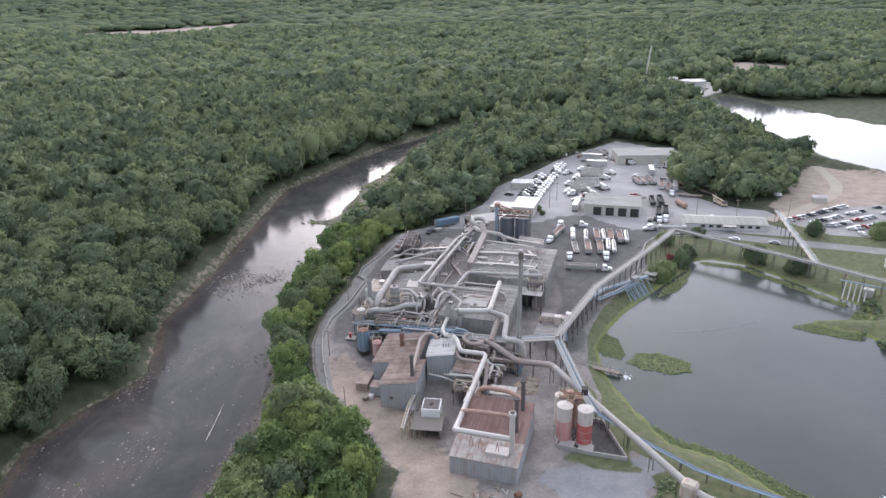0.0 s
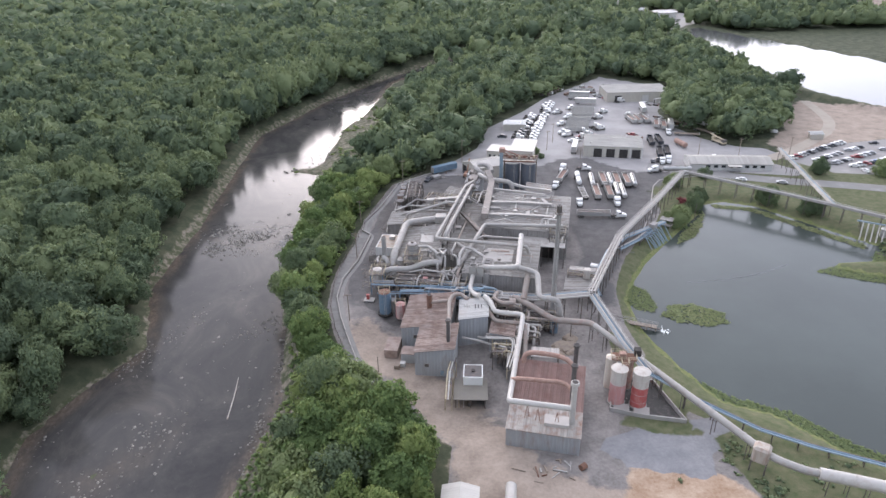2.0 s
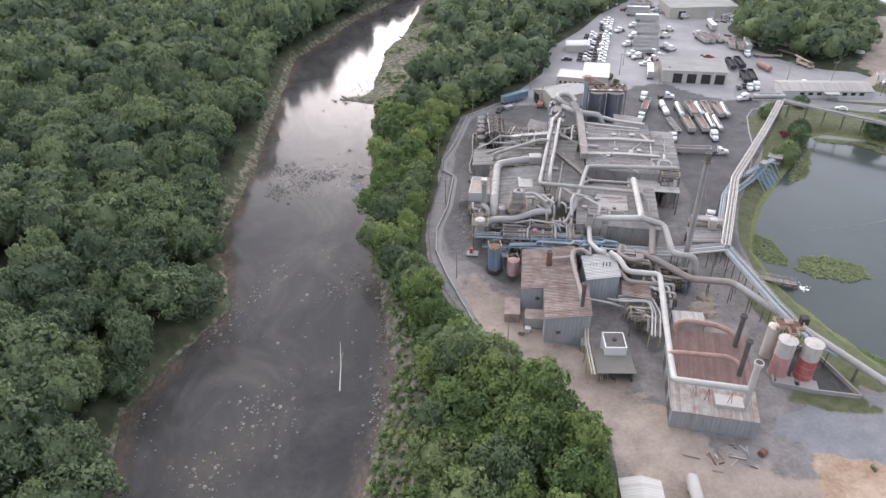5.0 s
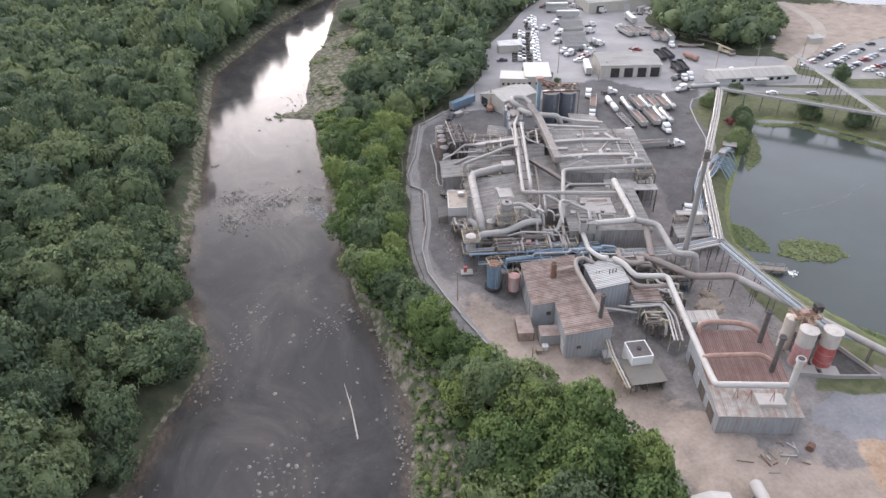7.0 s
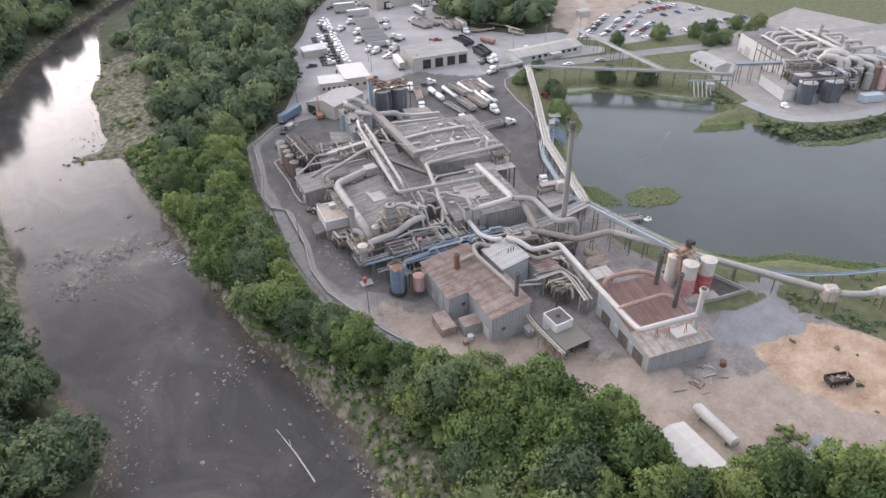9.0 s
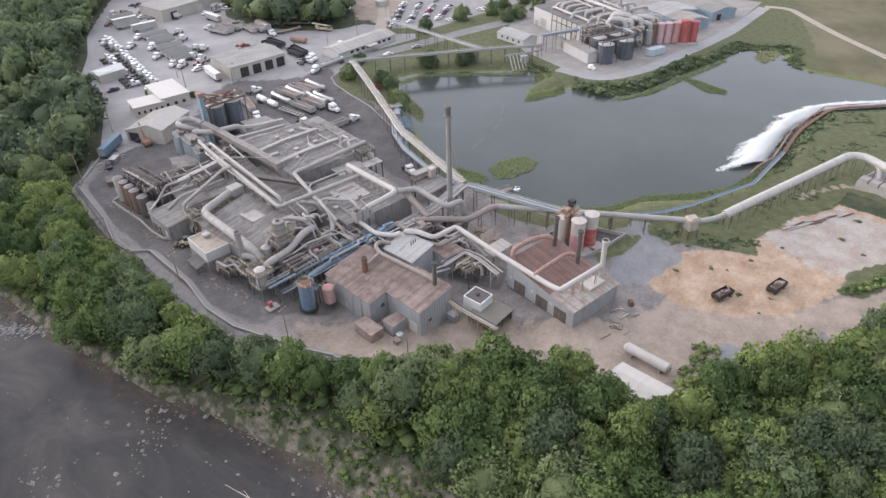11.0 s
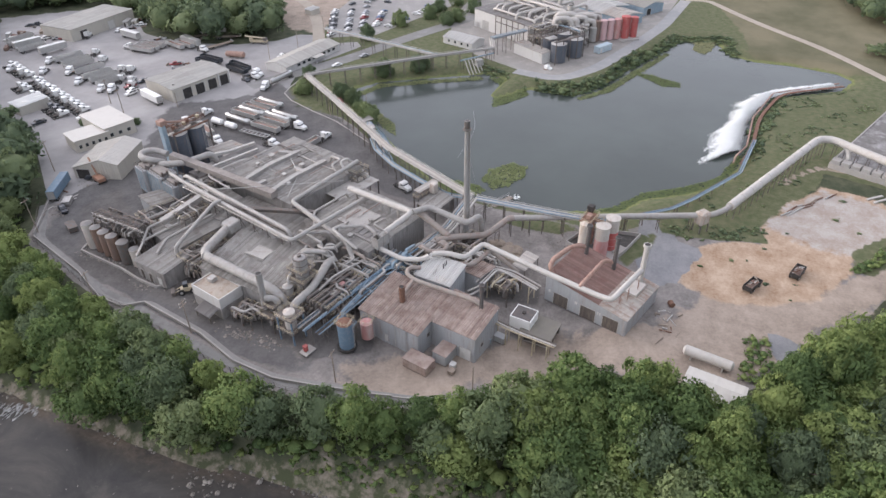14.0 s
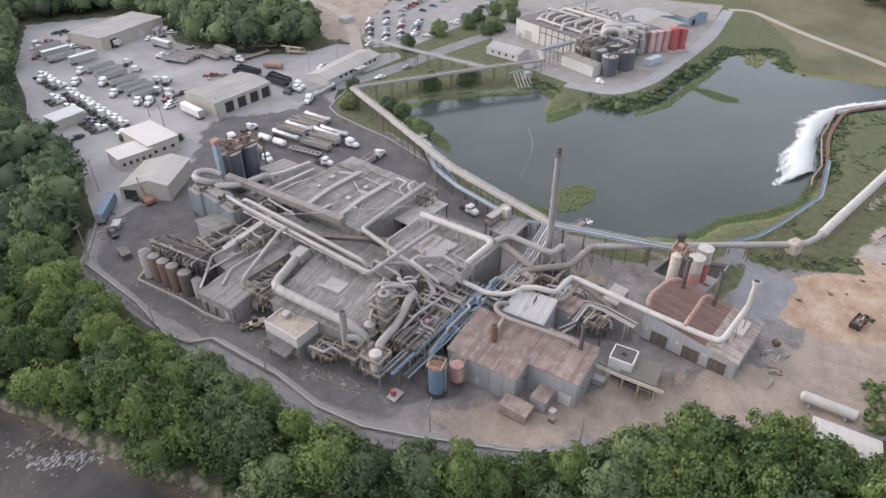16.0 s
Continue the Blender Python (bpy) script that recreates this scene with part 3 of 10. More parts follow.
def away(poly, x, y, closed=True):
    d = np.full(x.shape, 1e9)
    for (ax, ay), (bx, by) in zip(poly, poly[1:] + (poly[:1] if closed else [])):
        l = max((bx - ax) ** 2 + (by - ay) ** 2, 1e-9)
        t = np.clip(((x - ax) * (bx - ax) + (y - ay) * (by - ay)) / l, 0, 1)
        d = np.minimum(d, np.hypot(x - ax - t * (bx - ax), y - ay - t * (by - ay)))
    return d


def signed(poly, x, y):
    d = away(poly, x, y)
    return np.where(inside(poly, x, y), -d, d)


def waves(x, y, s, seed=0.0):
    return (np.sin(x / s + seed) * np.cos(y / s * 1.3 - seed * 2) + 0.5 * np.sin(x / s * 2.3 + y / s * 1.7 + seed) + 0.3 * np.cos(x / s * 4.1 - y / s * 3.7 + 2 * seed)) / 1.8


def smooth(a, b, v):
    t = np.clip((v - a) / (b - a), 0, 1)
    return t * t * (3 - 2 * t)


def dip(x, y):
    """The yard sinks by two metres round the process sheds."""
    d = away([(-8, 143), (-19, 166)], np.asarray(x, float), np.asarray(y, float), False)
    return -2.0 * (1 - smooth(9, 20, d))


def height(x, y):
    x, y = np.asarray(x, float), np.asarray(y, float)
    dr = signed(RIVER, x, y)
    west = away(RIVER_WEST, x, y, False) < away(RIVER_EAST, x, y, False)
    bed = -10.5 - np.clip(-dr, 0, 6) * 0.12 + 0.35 * waves(x, y, 3.1, 1.0) + 0.25 * waves(x, y, 11.0, 2.0)
    edge = away(PLATEAU, x, y)
    plat = inside(PLATEAU, x, y)
    bank_e = -10.4 + 10.4 * np.clip(dr / np.maximum(dr + np.where(plat, 0, edge) - 1.5, 6.0), 0, 1) ** 0.75
    bank_w = -10.4 + 4.5 * smooth(0, 7, dr) + 4.0 * smooth(5, 60, dr) + 1.5 * smooth(60, 200, dr) * (1 + waves(x, y, 60, 1.0))
    for k, s in enumerate(SHOALS):
        bed = np.maximum(bed, np.where(signed(s, x, y) < 0, -10.45 + np.clip(-signed(s, x, y), 0, 3 if k else 4) * (0.36 if k == 0 else 0.05) + 0.18 * waves(x, y, 2.3, k), -99))
    h = np.where(dr < 0, bed, np.where(west, bank_w, np.where(dr < 60, bank_e, 0)))
    h = np.where((dr > 0) & ~plat, h + 0.4 * waves(x, y, 7.0, 3.0) * smooth(0, 5, dr) * np.where(west, 1.0, 1 - smooth(14, 40, dr)), h)
    sp = signed(POND, x, y)
    h = np.where(sp < 0, -2.2 - np.clip(-sp, 0, 8) * 0.15, np.where(sp < 10, np.minimum(h, -2.2 + 2.2 * smooth(0, 8, sp)), h))
    sl = signed(LAGOON, x, y)
    h = np.where(sl < 0, 0.0, np.where(sl < 14, np.maximum(h, 2.6 * smooth(0, 3, sl) * (1 - smooth(8, 14, sl))), h))
    h = h + dip(x, y)
    far = np.hypot(x - 40, y - 200)
    h = h + smooth(700, 2600, far) * 14 * (1 + waves(x, y, 420, 0.5)) + smooth(2600, 4600, far) * 115
    return h


def steps(lo, a, b, hi, s, grow):
    v = list(np.arange(a, b + 0.1, s))
    d = s
    while v[-1] < hi:
        d *= grow
        v.append(v[-1] + d)
    d = s
    while v[0] > lo:
        d *= grow
        v.insert(0, v[0] - d)
    return np.array(v)


gx, gy = steps(-4700, -130, 250, 4700, 2.4, 1.07), steps(-4700, -30, 330, 4700, 2.4, 1.045)
GX, GY = np.meshgrid(gx, gy, indexing="ij")
GZ = height(GX, GY)
nx, ny = GX.shape
idx = np.arange(nx * ny).reshape(nx, ny)
quads = np.stack([idx[:-1, :-1], idx[1:, :-1], idx[1:, 1:], idx[:-1, 1:]], -1).reshape(-1, 4)
me = bpy.data.meshes.new("ground")
me.from_pydata(np.stack([GX, GY, GZ], -1).reshape(-1, 3).tolist(), [], quads.tolist())
me.polygons.foreach_set("use_smooth", np.ones(len(quads), bool))


def zone(name, v):
    at = me.attributes.new(name, "FLOAT", "POINT")
    at.data.foreach_set("value", v.reshape(-1).astype(np.float32))


def soft(poly, w=2.5):
    return 0.5 - np.clip(signed(poly, GX, GY) / (2 * w), -0.5, 0.5)


river_d = signed(RIVER, GX, GY)
pond_d = signed(POND, GX, GY)
zone("paved", soft(PLATEAU))
zone("sand", soft(SAND, 3))
zone("yard", smooth(236, 300, GY + 0.35 * GX) * smooth(-1, 1, GX))
TRACKS = (([(30, 76), (45, 64), (65, 50), (92, 38), (130, 22)], 3.4, 1.0), ([(88, 87), (98, 80), (104, 74), (103, 66), (97, 54), (90, 44)], 1.3, 0.9), ([(-8, 110), (8, 100), (22, 92), (34, 76)], 2.4, 1.0))
zone("dirt", np.maximum.reduce([(0.5 - np.clip((away(line, GX, GY, False) - w) / 2.6, -0.5, 0.5)) * k for line, w, k in TRACKS] + [soft(DIRT, 5) * 0.8, soft(EARTH, 8), *[soft(f, 6) for f in BROWN]]))
zone("stain", np.maximum.reduce([soft(f, 2.5) for f in ([(-32, 188), (-22, 176), (-15, 176), (-20, 186), (-28, 194)], [(-24, 262), (-16, 268), (2, 286), (14, 282), (4, 268), (-10, 250), (-20, 236), (-26, 240)], [(-22, 232), (-12, 236), (-10, 224), (-20, 220)], [(3, 158), (12, 160), (14, 146), (6, 144)], [(-29, 196), (-24, 186), (-4, 179), (8, 174), (24, 168), (28, 176), (10, 186), (-4, 193), (-20, 200), (-27, 204)], [(-30, 214), (-27, 198), (-22, 204), (-22, 222), (-16, 238), (-24, 238)])]))
road_line = [(8, 288), (-8, 277), (-17, 262), (-22, 246), (-26, 230), (-31, 206), (-33, 190), (-30, 172)]
zone("road", (0.5 - np.clip((away(road_line, GX, GY, False) - 4.0) / 3.0, -0.5, 0.5)) * smooth(172, 204, GY) + soft([(-20, 258), (-17, 282), (4, 294), (22, 289), (34, 293), (48, 298), (61, 307), (76, 309), (82, 297), (92, 286), (106, 284), (103, 275), (89, 262), (86, 244), (78, 233), (67, 219), (57, 206), (48, 190), (45, 176), (37, 177), (40, 200), (46, 214), (46, 236), (30, 262), (8, 260), (-6, 246)], 5))
zone("pale", soft(PALE_PAD, 4))
zone("gravel", np.maximum(soft(APRON, 1.2), soft([(14, 92), (13, 85), (5, 85.5), (4.5, 91)], 1.5)))
zone("isle", np.maximum.reduce([soft(f, 1.5) for f in GRASS_ISLES]))
east_field = soft([(44, 130), (50, 110), (60, 92), (90, 76), (100, 74), (92, 46), (96, 44), (132, 24), (300, -60), (520, 100), (520, 320), (300, 340), (250, 318), (166, 276), (128, 281), (119, 275.4), (106, 275.4), (98.6, 274.2), (93, 267.6), (87.2, 255), (81.6, 241), (70, 222), (60, 208), (48, 190), (42, 166)], 1.2)
zone("rim", (1 - smooth(1.5, 4.0, pond_d)) * smooth(-3, 0, pond_d))
zone("works", soft(PADS, 6))
zone("dry", soft([(196, 44), (208, 96), (240, 100), (300, 118), (520, 130), (520, -120), (120, -60), (118, 4), (180, 34)], 4))
zone("lawn", np.maximum.reduce([soft(f, 4) for f in FIELDS] + [east_field] + [1 - smooth(6, 14, pond_d)]))
west_side = away(RIVER_WEST, GX, GY, False) < away(RIVER_EAST, GX, GY, False)
zone("bank", np.maximum.reduce([1 - smooth(0.5, np.where(west_side, np.where(GY < 225, 2.6, 7.0), 3.4), river_d), soft(SCRUB, 4) * 0.66, soft(SHOALS[0], 1.5)]))

ground_mat = bpy.data.materials.new("ground_cover")
ground_mat.use_nodes = True
t = ground_mat.node_tree
n, link = t.nodes, t.links.new
bs = n["Principled BSDF"]
bs.inputs["Roughness"].default_value, bs.inputs["Specular IOR Level"].default_value = 0.95, 0.2
geo = n.new("ShaderNodeNewGeometry")


def ground_noise(s, detail=6):
    x = n.new("ShaderNodeTexNoise")
    x.inputs["Scale"].default_value, x.inputs["Detail"].default_value, x.inputs["Roughness"].default_value = s, detail, 0.65
    link(geo.outputs["Position"], x.inputs["Vector"])
    return x.outputs[0]


def two(a, b, fac, lo=0.4, hi=0.62):
    r = n.new("ShaderNodeValToRGB")
    r.color_ramp.elements[0].position, r.color_ramp.elements[0].color = lo, (*a, 1)
    r.color_ramp.elements[1].position, r.color_ramp.elements[1].color = hi, (*b, 1)
    link(fac, r.inputs[0])
    return r.outputs[0]


def over(base, top, attr, noise_out, rag=0.6):
    a = n.new("ShaderNodeAttribute")
    a.attribute_name = attr
    m1 = n.new("ShaderNodeMath")
    m1.operation = "MULTIPLY_ADD"
    link(noise_out, m1.inputs[0])
    m1.inputs[1].default_value = rag
    link(a.outputs["Fac"], m1.inputs[2])
    r = n.new("ShaderNodeMapRange")
    r.inputs["From Min"].default_value, r.inputs["From Max"].default_value = 0.5 + rag * 0.42, 0.5 + rag * 0.58
    link(m1.outputs[0], r.inputs["Value"])
    mx = n.new("ShaderNodeMix")
    mx.data_type = "RGBA"
    link(r.outputs[0], mx.inputs["Factor"])
    link(base, mx.inputs["A"])
    link(top, mx.inputs["B"])
    return mx.outputs["Result"]


n_big, n_mid, n_fine, n_mid2 = ground_noise(0.035), ground_noise(0.18), ground_noise(1.3), ground_noise(0.42, 8)
warp = n.new("ShaderNodeMath")
warp.operation = "MULTIPLY_ADD"
link(n_fine, warp.inputs[0])
warp.inputs[1].default_value = 0.35
half = n.new("ShaderNodeMath")
half.operation = "MULTIPLY"
link(n_mid, half.inputs[0])
half.inputs[1].default_value = 0.65
link(half.outputs[0], warp.inputs[2])
n_yard = warp.outputs[0]
col = two((0.050, 0.060, 0.034), (0.095, 0.100, 0.060), n_mid)
LAWN = two((0.082, 0.102, 0.046), (0.155, 0.148, 0.086), n_mid2, 0.35, 0.68)
col = over(col, LAWN, "lawn", n_mid)
col = over(col, two((0.112, 0.108, 0.062), (0.190, 0.168, 0.106), n_big, 0.35, 0.66), "dry", n_mid, 0.9)
col = over(col, two((0.10, 0.14, 0.04), (0.22, 0.21, 0.10), n_fine, 0.35, 0.65), "rim", n_mid, 0.9)
col = over(col, two((0.075, 0.085, 0.045), (0.27, 0.23, 0.18), n_mid2, 0.44, 0.64), "bank", n_mid, 0.9)
col = over(col, two((0.145, 0.132, 0.121), (0.29, 0.266, 0.243), n_yard, 0.36, 0.62), "paved", n_mid, 0.25)
yard_col = two((0.26, 0.25, 0.24), (0.37, 0.355, 0.34), n_big, 0.36, 0.62)
mixer = n.new("ShaderNodeMix")
mixer.data_type = "RGBA"
fy, fp_ = n.new("ShaderNodeAttribute"), n.new("ShaderNodeAttribute")
fy.attribute_name, fp_.attribute_name = "yard", "paved"
fm = n.new("ShaderNodeMath")
fm.operation = "MULTIPLY"
link(fy.outputs["Fac"], fm.inputs[0])
fr_ = n.new("ShaderNodeMath")
fr_.operation = "GREATER_THAN"
fr_.inputs[1].default_value = 0.5
link(fp_.outputs["Fac"], fr_.inputs[0])
link(fr_.outputs[0], fm.inputs[1])
link(fm.outputs[0], mixer.inputs["Factor"])
link(col, mixer.inputs["A"])
link(yard_col, mixer.inputs["B"])
col = mixer.outputs["Result"]
col = over(col, two((0.088, 0.084, 0.081), (0.165, 0.157, 0.150), n_yard, 0.34, 0.66), "road", n_mid, 1.1)
col = over(col, two((0.085, 0.078, 0.072), (0.16, 0.15, 0.14), n_yard, 0.36, 0.62), "stain", n_mid, 1.2)
col = over(col, two((0.24, 0.197, 0.158), (0.39, 0.32, 0.258), n_yard, 0.36, 0.62), "dirt", n_mid, 0.9)
col = over(col, two((0.30, 0.20, 0.128), (0.47, 0.36, 0.262), n_yard, 0.38, 0.60), "sand", n_mid, 1.0)
col = over(col, two((0.33, 0.27, 0.22), (0.43, 0.395, 0.355), n_yard, 0.40, 0.60), "pale", n_mid, 1.3)
col = over(col, two((0.195, 0.195, 0.20), (0.27, 0.266, 0.262), n_yard, 0.38, 0.62), "gravel", n_mid, 0.5)
col = over(col, LAWN, "isle", n_mid, 0.8)
link(col, bs.inputs["Base Color"])
bp = n.new("ShaderNodeBump")
bp.inputs["Strength"].default_value, bp.inputs["Distance"].default_value = 0.4, 0.3
link(n_fine, bp.inputs["Height"])
link(bp.outputs[0], bs.inputs["Normal"])
me.materials.append(ground_mat)
tagged(new("ground", me), "level plant yard, grassy pond banks and wooded river valley", "ground", kind="structure")


def sheet(name, poly, z, material, label, category, thick=0.0):
    bm = bmesh.new()
    if thick:
        prism(bm, poly, z - thick, z)
    else:
        bm.faces.new([bm.verts.new((x, y, z)) for x, y in poly])
    bmesh.ops.triangulate(bm, faces=bm.faces)
    return single(name, bm, material, label, category, kind="structure")


def grown(poly, d):
    c = Vector((sum(p[0] for p in poly) / len(poly), sum(p[1] for p in poly) / len(poly)))
    return [tuple(Vector(p) + (Vector(p) - c).normalized() * d) for p in poly]


def along(line, n_):
    """Evenly spread points on a polyline."""
    p = np.array(line, float)
    d = np.concatenate([[0], np.cumsum(np.hypot(*np.diff(p, axis=0).T))])
    f = np.linspace(0, d[-1], n_)
    return np.stack([np.interp(f, d, p[:, 0]), np.interp(f, d, p[:, 1])], 1)


east_pts, west_pts = along(RIVER_EAST, 300), along(RIVER_WEST, 300)
cross = np.linspace(-0.10, 1.10, 34)
RX = east_pts[:, None, 0] + (west_pts - east_pts)[:, None, 0] * cross[None]
RY = east_pts[:, None, 1] + (west_pts - east_pts)[:, None, 1] * cross[None]
ri = np.arange(RX.size).reshape(RX.shape)
rq = np.stack([ri[:-1, :-1], ri[1:, :-1], ri[1:, 1:], ri[:-1, 1:]], -1).reshape(-1, 4)
rm = bpy.data.meshes.new("river_water")
rm.from_pydata(np.stack([RX, RY, np.full(RX.shape, -10.2)], -1).reshape(-1, 3).tolist(), [], rq.tolist())
shoal_d = np.minimum.reduce([signed(f, RX, RY) for f in SHOALS])
at_ = rm.attributes.new("shallow", "FLOAT", "POINT")
at_.data.foreach_set("value", np.maximum((1 - smooth(0.0, 5.0, -signed(RIVER, RX, RY))) * 0.9, (1 - smooth(-5, 4, shoal_d)) * 0.3).reshape(-1).astype(np.float32))
rm.materials.append(RIVER_WATER)
tagged(new("river_water", rm), "shallow dark river with a rocky bed", "river", kind="structure")
sheet("pond_water", [(46, 50), (242, 50), (242, 256), (46, 256)], -2.0, POND_WATER, "still grey-green settling pond", "pond")
sheet("lagoon_water", grown(LAGOON, 1.0), 0.9, LAGOON_WATER, "bright pale treatment lagoon mirroring the sky", "lagoon")


def ribbon(name, pts, w, z, material, label, category="road", curve=8.0):
    """A road along a polyline."""
    way = rounded([(x, y, 0) for x, y in pts], curve, 4)
    bm = bmesh.new()
    rows = []
    for i, p in enumerate(way):
        d = (way[min(i + 1, len(way) - 1)] - way[max(i - 1, 0)]).normalized()
        s = Vector((-d.y, d.x, 0)) * w / 2
        zz = z + float(dip(p.x, p.y))
        rows.append([bm.verts.new((*(p + s * k).xy, zz)) for k in (-1, 1)] + [bm.verts.new((*(p + s * k).xy, zz - 0.3)) for k in (-1, 1)])
    for a, b in zip(rows, rows[1:]):
        bm.faces.new((a[0], b[0], b[1], a[1]))
        bm.faces.new((a[2], b[2], b[0], a[0]))
        bm.faces.new((a[1], b[1], b[3], a[3]))
    return single(name, bm, material, label, category, kind="structure")

# ---- trees ----
def lump(level):
    """A low-faced unit ball: points and triangles."""
    bm = bmesh.new()
    bmesh.ops.create_icosphere(bm, subdivisions=level, radius=1.0)
    v = np.array([p.co[:] for p in bm.verts])
    f = np.array([[p.index for p in q.verts] for q in bm.faces])
    bm.free()
    return v, f


LUMPS = {k: lump(k) for k in (1, 2, 3)}


def crown_data(seed, clumps, leaves, size, flat_top=0.8, core=0.54, level=2, rad=(0.14, 0.30)):
    """A crown of unit radius standing on z = 0: small leaf sprays gathered in clumps over an uneven inner dome.
    Gives points, triangles, normals and the clump centres."""
    g = np.random.RandomState(seed)
    d = g.normal(size=(clumps, 3))
    d[:, 2] = d[:, 2] * 0.8 + 0.35
    d /= np.linalg.norm(d, axis=1)[:, None]
    bulge = 0.80 + 0.22 * waves(d[:, 0] * 2 + seed, d[:, 1] * 2 + d[:, 2], 0.8, seed)
    cs = d * (bulge * g.uniform(0.72, 1.0, clumps))[:, None] * (1, 1, flat_top) + (0, 0, 0.95)
    rs = g.uniform(*rad, clumps)
    v0, f0 = LUMPS[level]
    wob = core * (1 + 0.22 * waves(v0[:, 0] * 3 + seed, v0[:, 1] * 3 + v0[:, 2] * 2.2, 0.8, seed) + g.uniform(-0.08, 0.08, len(v0)))
    p = v0 * wob[:, None] * (1, 1, flat_top) + (0, 0, 0.95)
    keep = v0[f0].mean(1)[:, 2] > -0.8
    used_, inv = np.unique(f0[keep], return_inverse=True)
    pts, nrm, tris, k = [p[used_]], [v0[used_] + (0, 0, 0.2)], [inv.reshape(-1, 3)], len(used_)
    if leaves:
        j = g.choice(clumps, leaves, p=rs ** 2 / (rs ** 2).sum())
        q = g.normal(size=(leaves, 3)) + d[j] * 0.9
        q /= np.linalg.norm(q, axis=1)[:, None]
        c = cs[j] + q * (rs[j] * g.uniform(0.55, 1.12, leaves))[:, None] * (1, 1, 0.75)
        face = q + g.normal(scale=0.5, size=(leaves, 3))
        u = np.cross(face, g.normal(size=(leaves, 3)))
        u /= np.linalg.norm(u, axis=1)[:, None]
        w = np.cross(face, u)
        w /= np.linalg.norm(w, axis=1)[:, None]
        sz = (size * g.uniform(0.6, 1.4, leaves))[:, None]
        tri = np.stack([c - u * sz * 0.5, c + u * sz * 0.5, c + w * sz * 0.8], 1)
        pts.append(tri.reshape(-1, 3))
        nrm.append(np.repeat(d[j] * 0.45 + q * 0.5 + face * 0.15 + (0, 0, 0.42), 3, 0))
        tris.append(np.arange(leaves * 3).reshape(-1, 3) + k)
    nrm = np.concatenate(nrm)
    nrm /= np.linalg.norm(nrm, axis=1)[:, None]
    return np.concatenate(pts), np.concatenate(tris), nrm, cs


def faces_mesh(name, verts, faces, material, normals, tint=None):
    """A mesh of polygons of one size, with given normals and, for many plants in one, a value for each plant."""
    me = bpy.data.meshes.new(name)
    faces = np.ascontiguousarray(faces, np.int32)
    m, k = faces.shape
    me.vertices.add(len(verts))
    me.vertices.foreach_set("co", np.ascontiguousarray(verts, np.float32).reshape(-1))
    me.loops.add(m * k)
    me.loops.foreach_set("vertex_index", faces.reshape(-1))
    me.polygons.add(m)
    me.polygons.foreach_set("loop_start", np.arange(0, m * k, k, dtype=np.int32))
    me.update(calc_edges=True)
    at = me.attributes.new("custom_normal", "FLOAT_VECTOR", "POINT")
    at.data.foreach_set("vector", np.ascontiguousarray(normals, np.float32).reshape(-1))
    if tint is not None:
        at = me.attributes.new("tint", "FLOAT", "POINT")
        at.data.foreach_set("value", np.ascontiguousarray(tint, np.float32))
    me.materials.append(material)
    return me


def trunk_mesh(seed, cs):
    """A tapered trunk with limbs that reach into the crown; total height 2 units of radius 1."""
    g = random.Random(seed)
    bm = bmesh.new()
    tube(bm, [(0, 0, -0.25), (g.uniform(-.05, .05), g.uniform(-.05, .05), 0.5), (g.uniform(-.1, .1), g.uniform(-.1, .1), 1.2)], 0.06, 7, 0, True, [0.075, 0.05, 0.02])
    for c in cs[:7]:
        z = g.uniform(0.25, 0.7)
        tube(bm, [(0, 0, z), ((c[0]) * 0.5, c[1] * 0.5, (z + c[2]) / 2 + 0.05), tuple(c)], 0.03, 5, 0, True, [0.032, 0.022, 0.008])
    return mesh_of(bm, "trunk", BARK)


TREE_KINDS = []
for k in range(6):
    vs, fs, ns, cs = crown_data(10 + k, 60 + 6 * k, 3300, 0.090, (0.75, 0.9, 0.8, 1.0, 0.7, 0.95)[k])
    TREE_KINDS.append((faces_mesh("crown", vs, fs, LEAF, ns), faces_mesh("crown", vs, fs, LEAF_DARK, ns), trunk_mesh(k, cs)))
TREES = {}


def plant_tree(x, y, r, h, dark, label, group, k, sunk=0.0):
    """One tree with its own trunk and crown; sunk lowers the crown of a tree branched to the ground."""
    z = float(height(np.array([x]), np.array([y]))[0]) - sunk * h
    key = (k, dark, group)
    m = pose(x, y, z, 0, 0, random.uniform(0, 360)) @ Matrix.Diagonal((r, r, h / 1.9, 1))
    if key not in TREES:
        ob = tagged(new("tree"), label, "tree", group)
        for nm, me_ in (("trunk", TREE_KINDS[k][2]), ("crown", TREE_KINDS[k][1 if dark else 0])):
            o = new(nm, me_)
            o.parent = ob
        ob.matrix_world = m
        TREES[key] = ob
        return ob
    ob = TREES[key].copy()
    scene.collection.objects.link(ob)
    for o in TREES[key].children:
        c = o.copy()
        scene.collection.objects.link(c)
        c.parent = ob
    ob.matrix_world = m
    return ob


def scatter(poly, gap, rng, keep=None):
    """Jittered points in a polygon."""
    xs, ys = [p[0] for p in poly], [p[1] for p in poly]
    a, b = np.meshgrid(np.arange(min(xs), max(xs), gap), np.arange(min(ys), max(ys), gap * 0.87), indexing="ij")
    a = a + (np.arange(a.shape[1]) % 2)[None, :] * gap * 0.5
    a, b = a + rng.uniform(-.38, .38, a.shape) * gap, b + rng.uniform(-.38, .38, a.shape) * gap
    ok = inside(poly, a, b)
    if keep is not None:
        ok &= keep(a, b)
    return a[ok], b[ok]


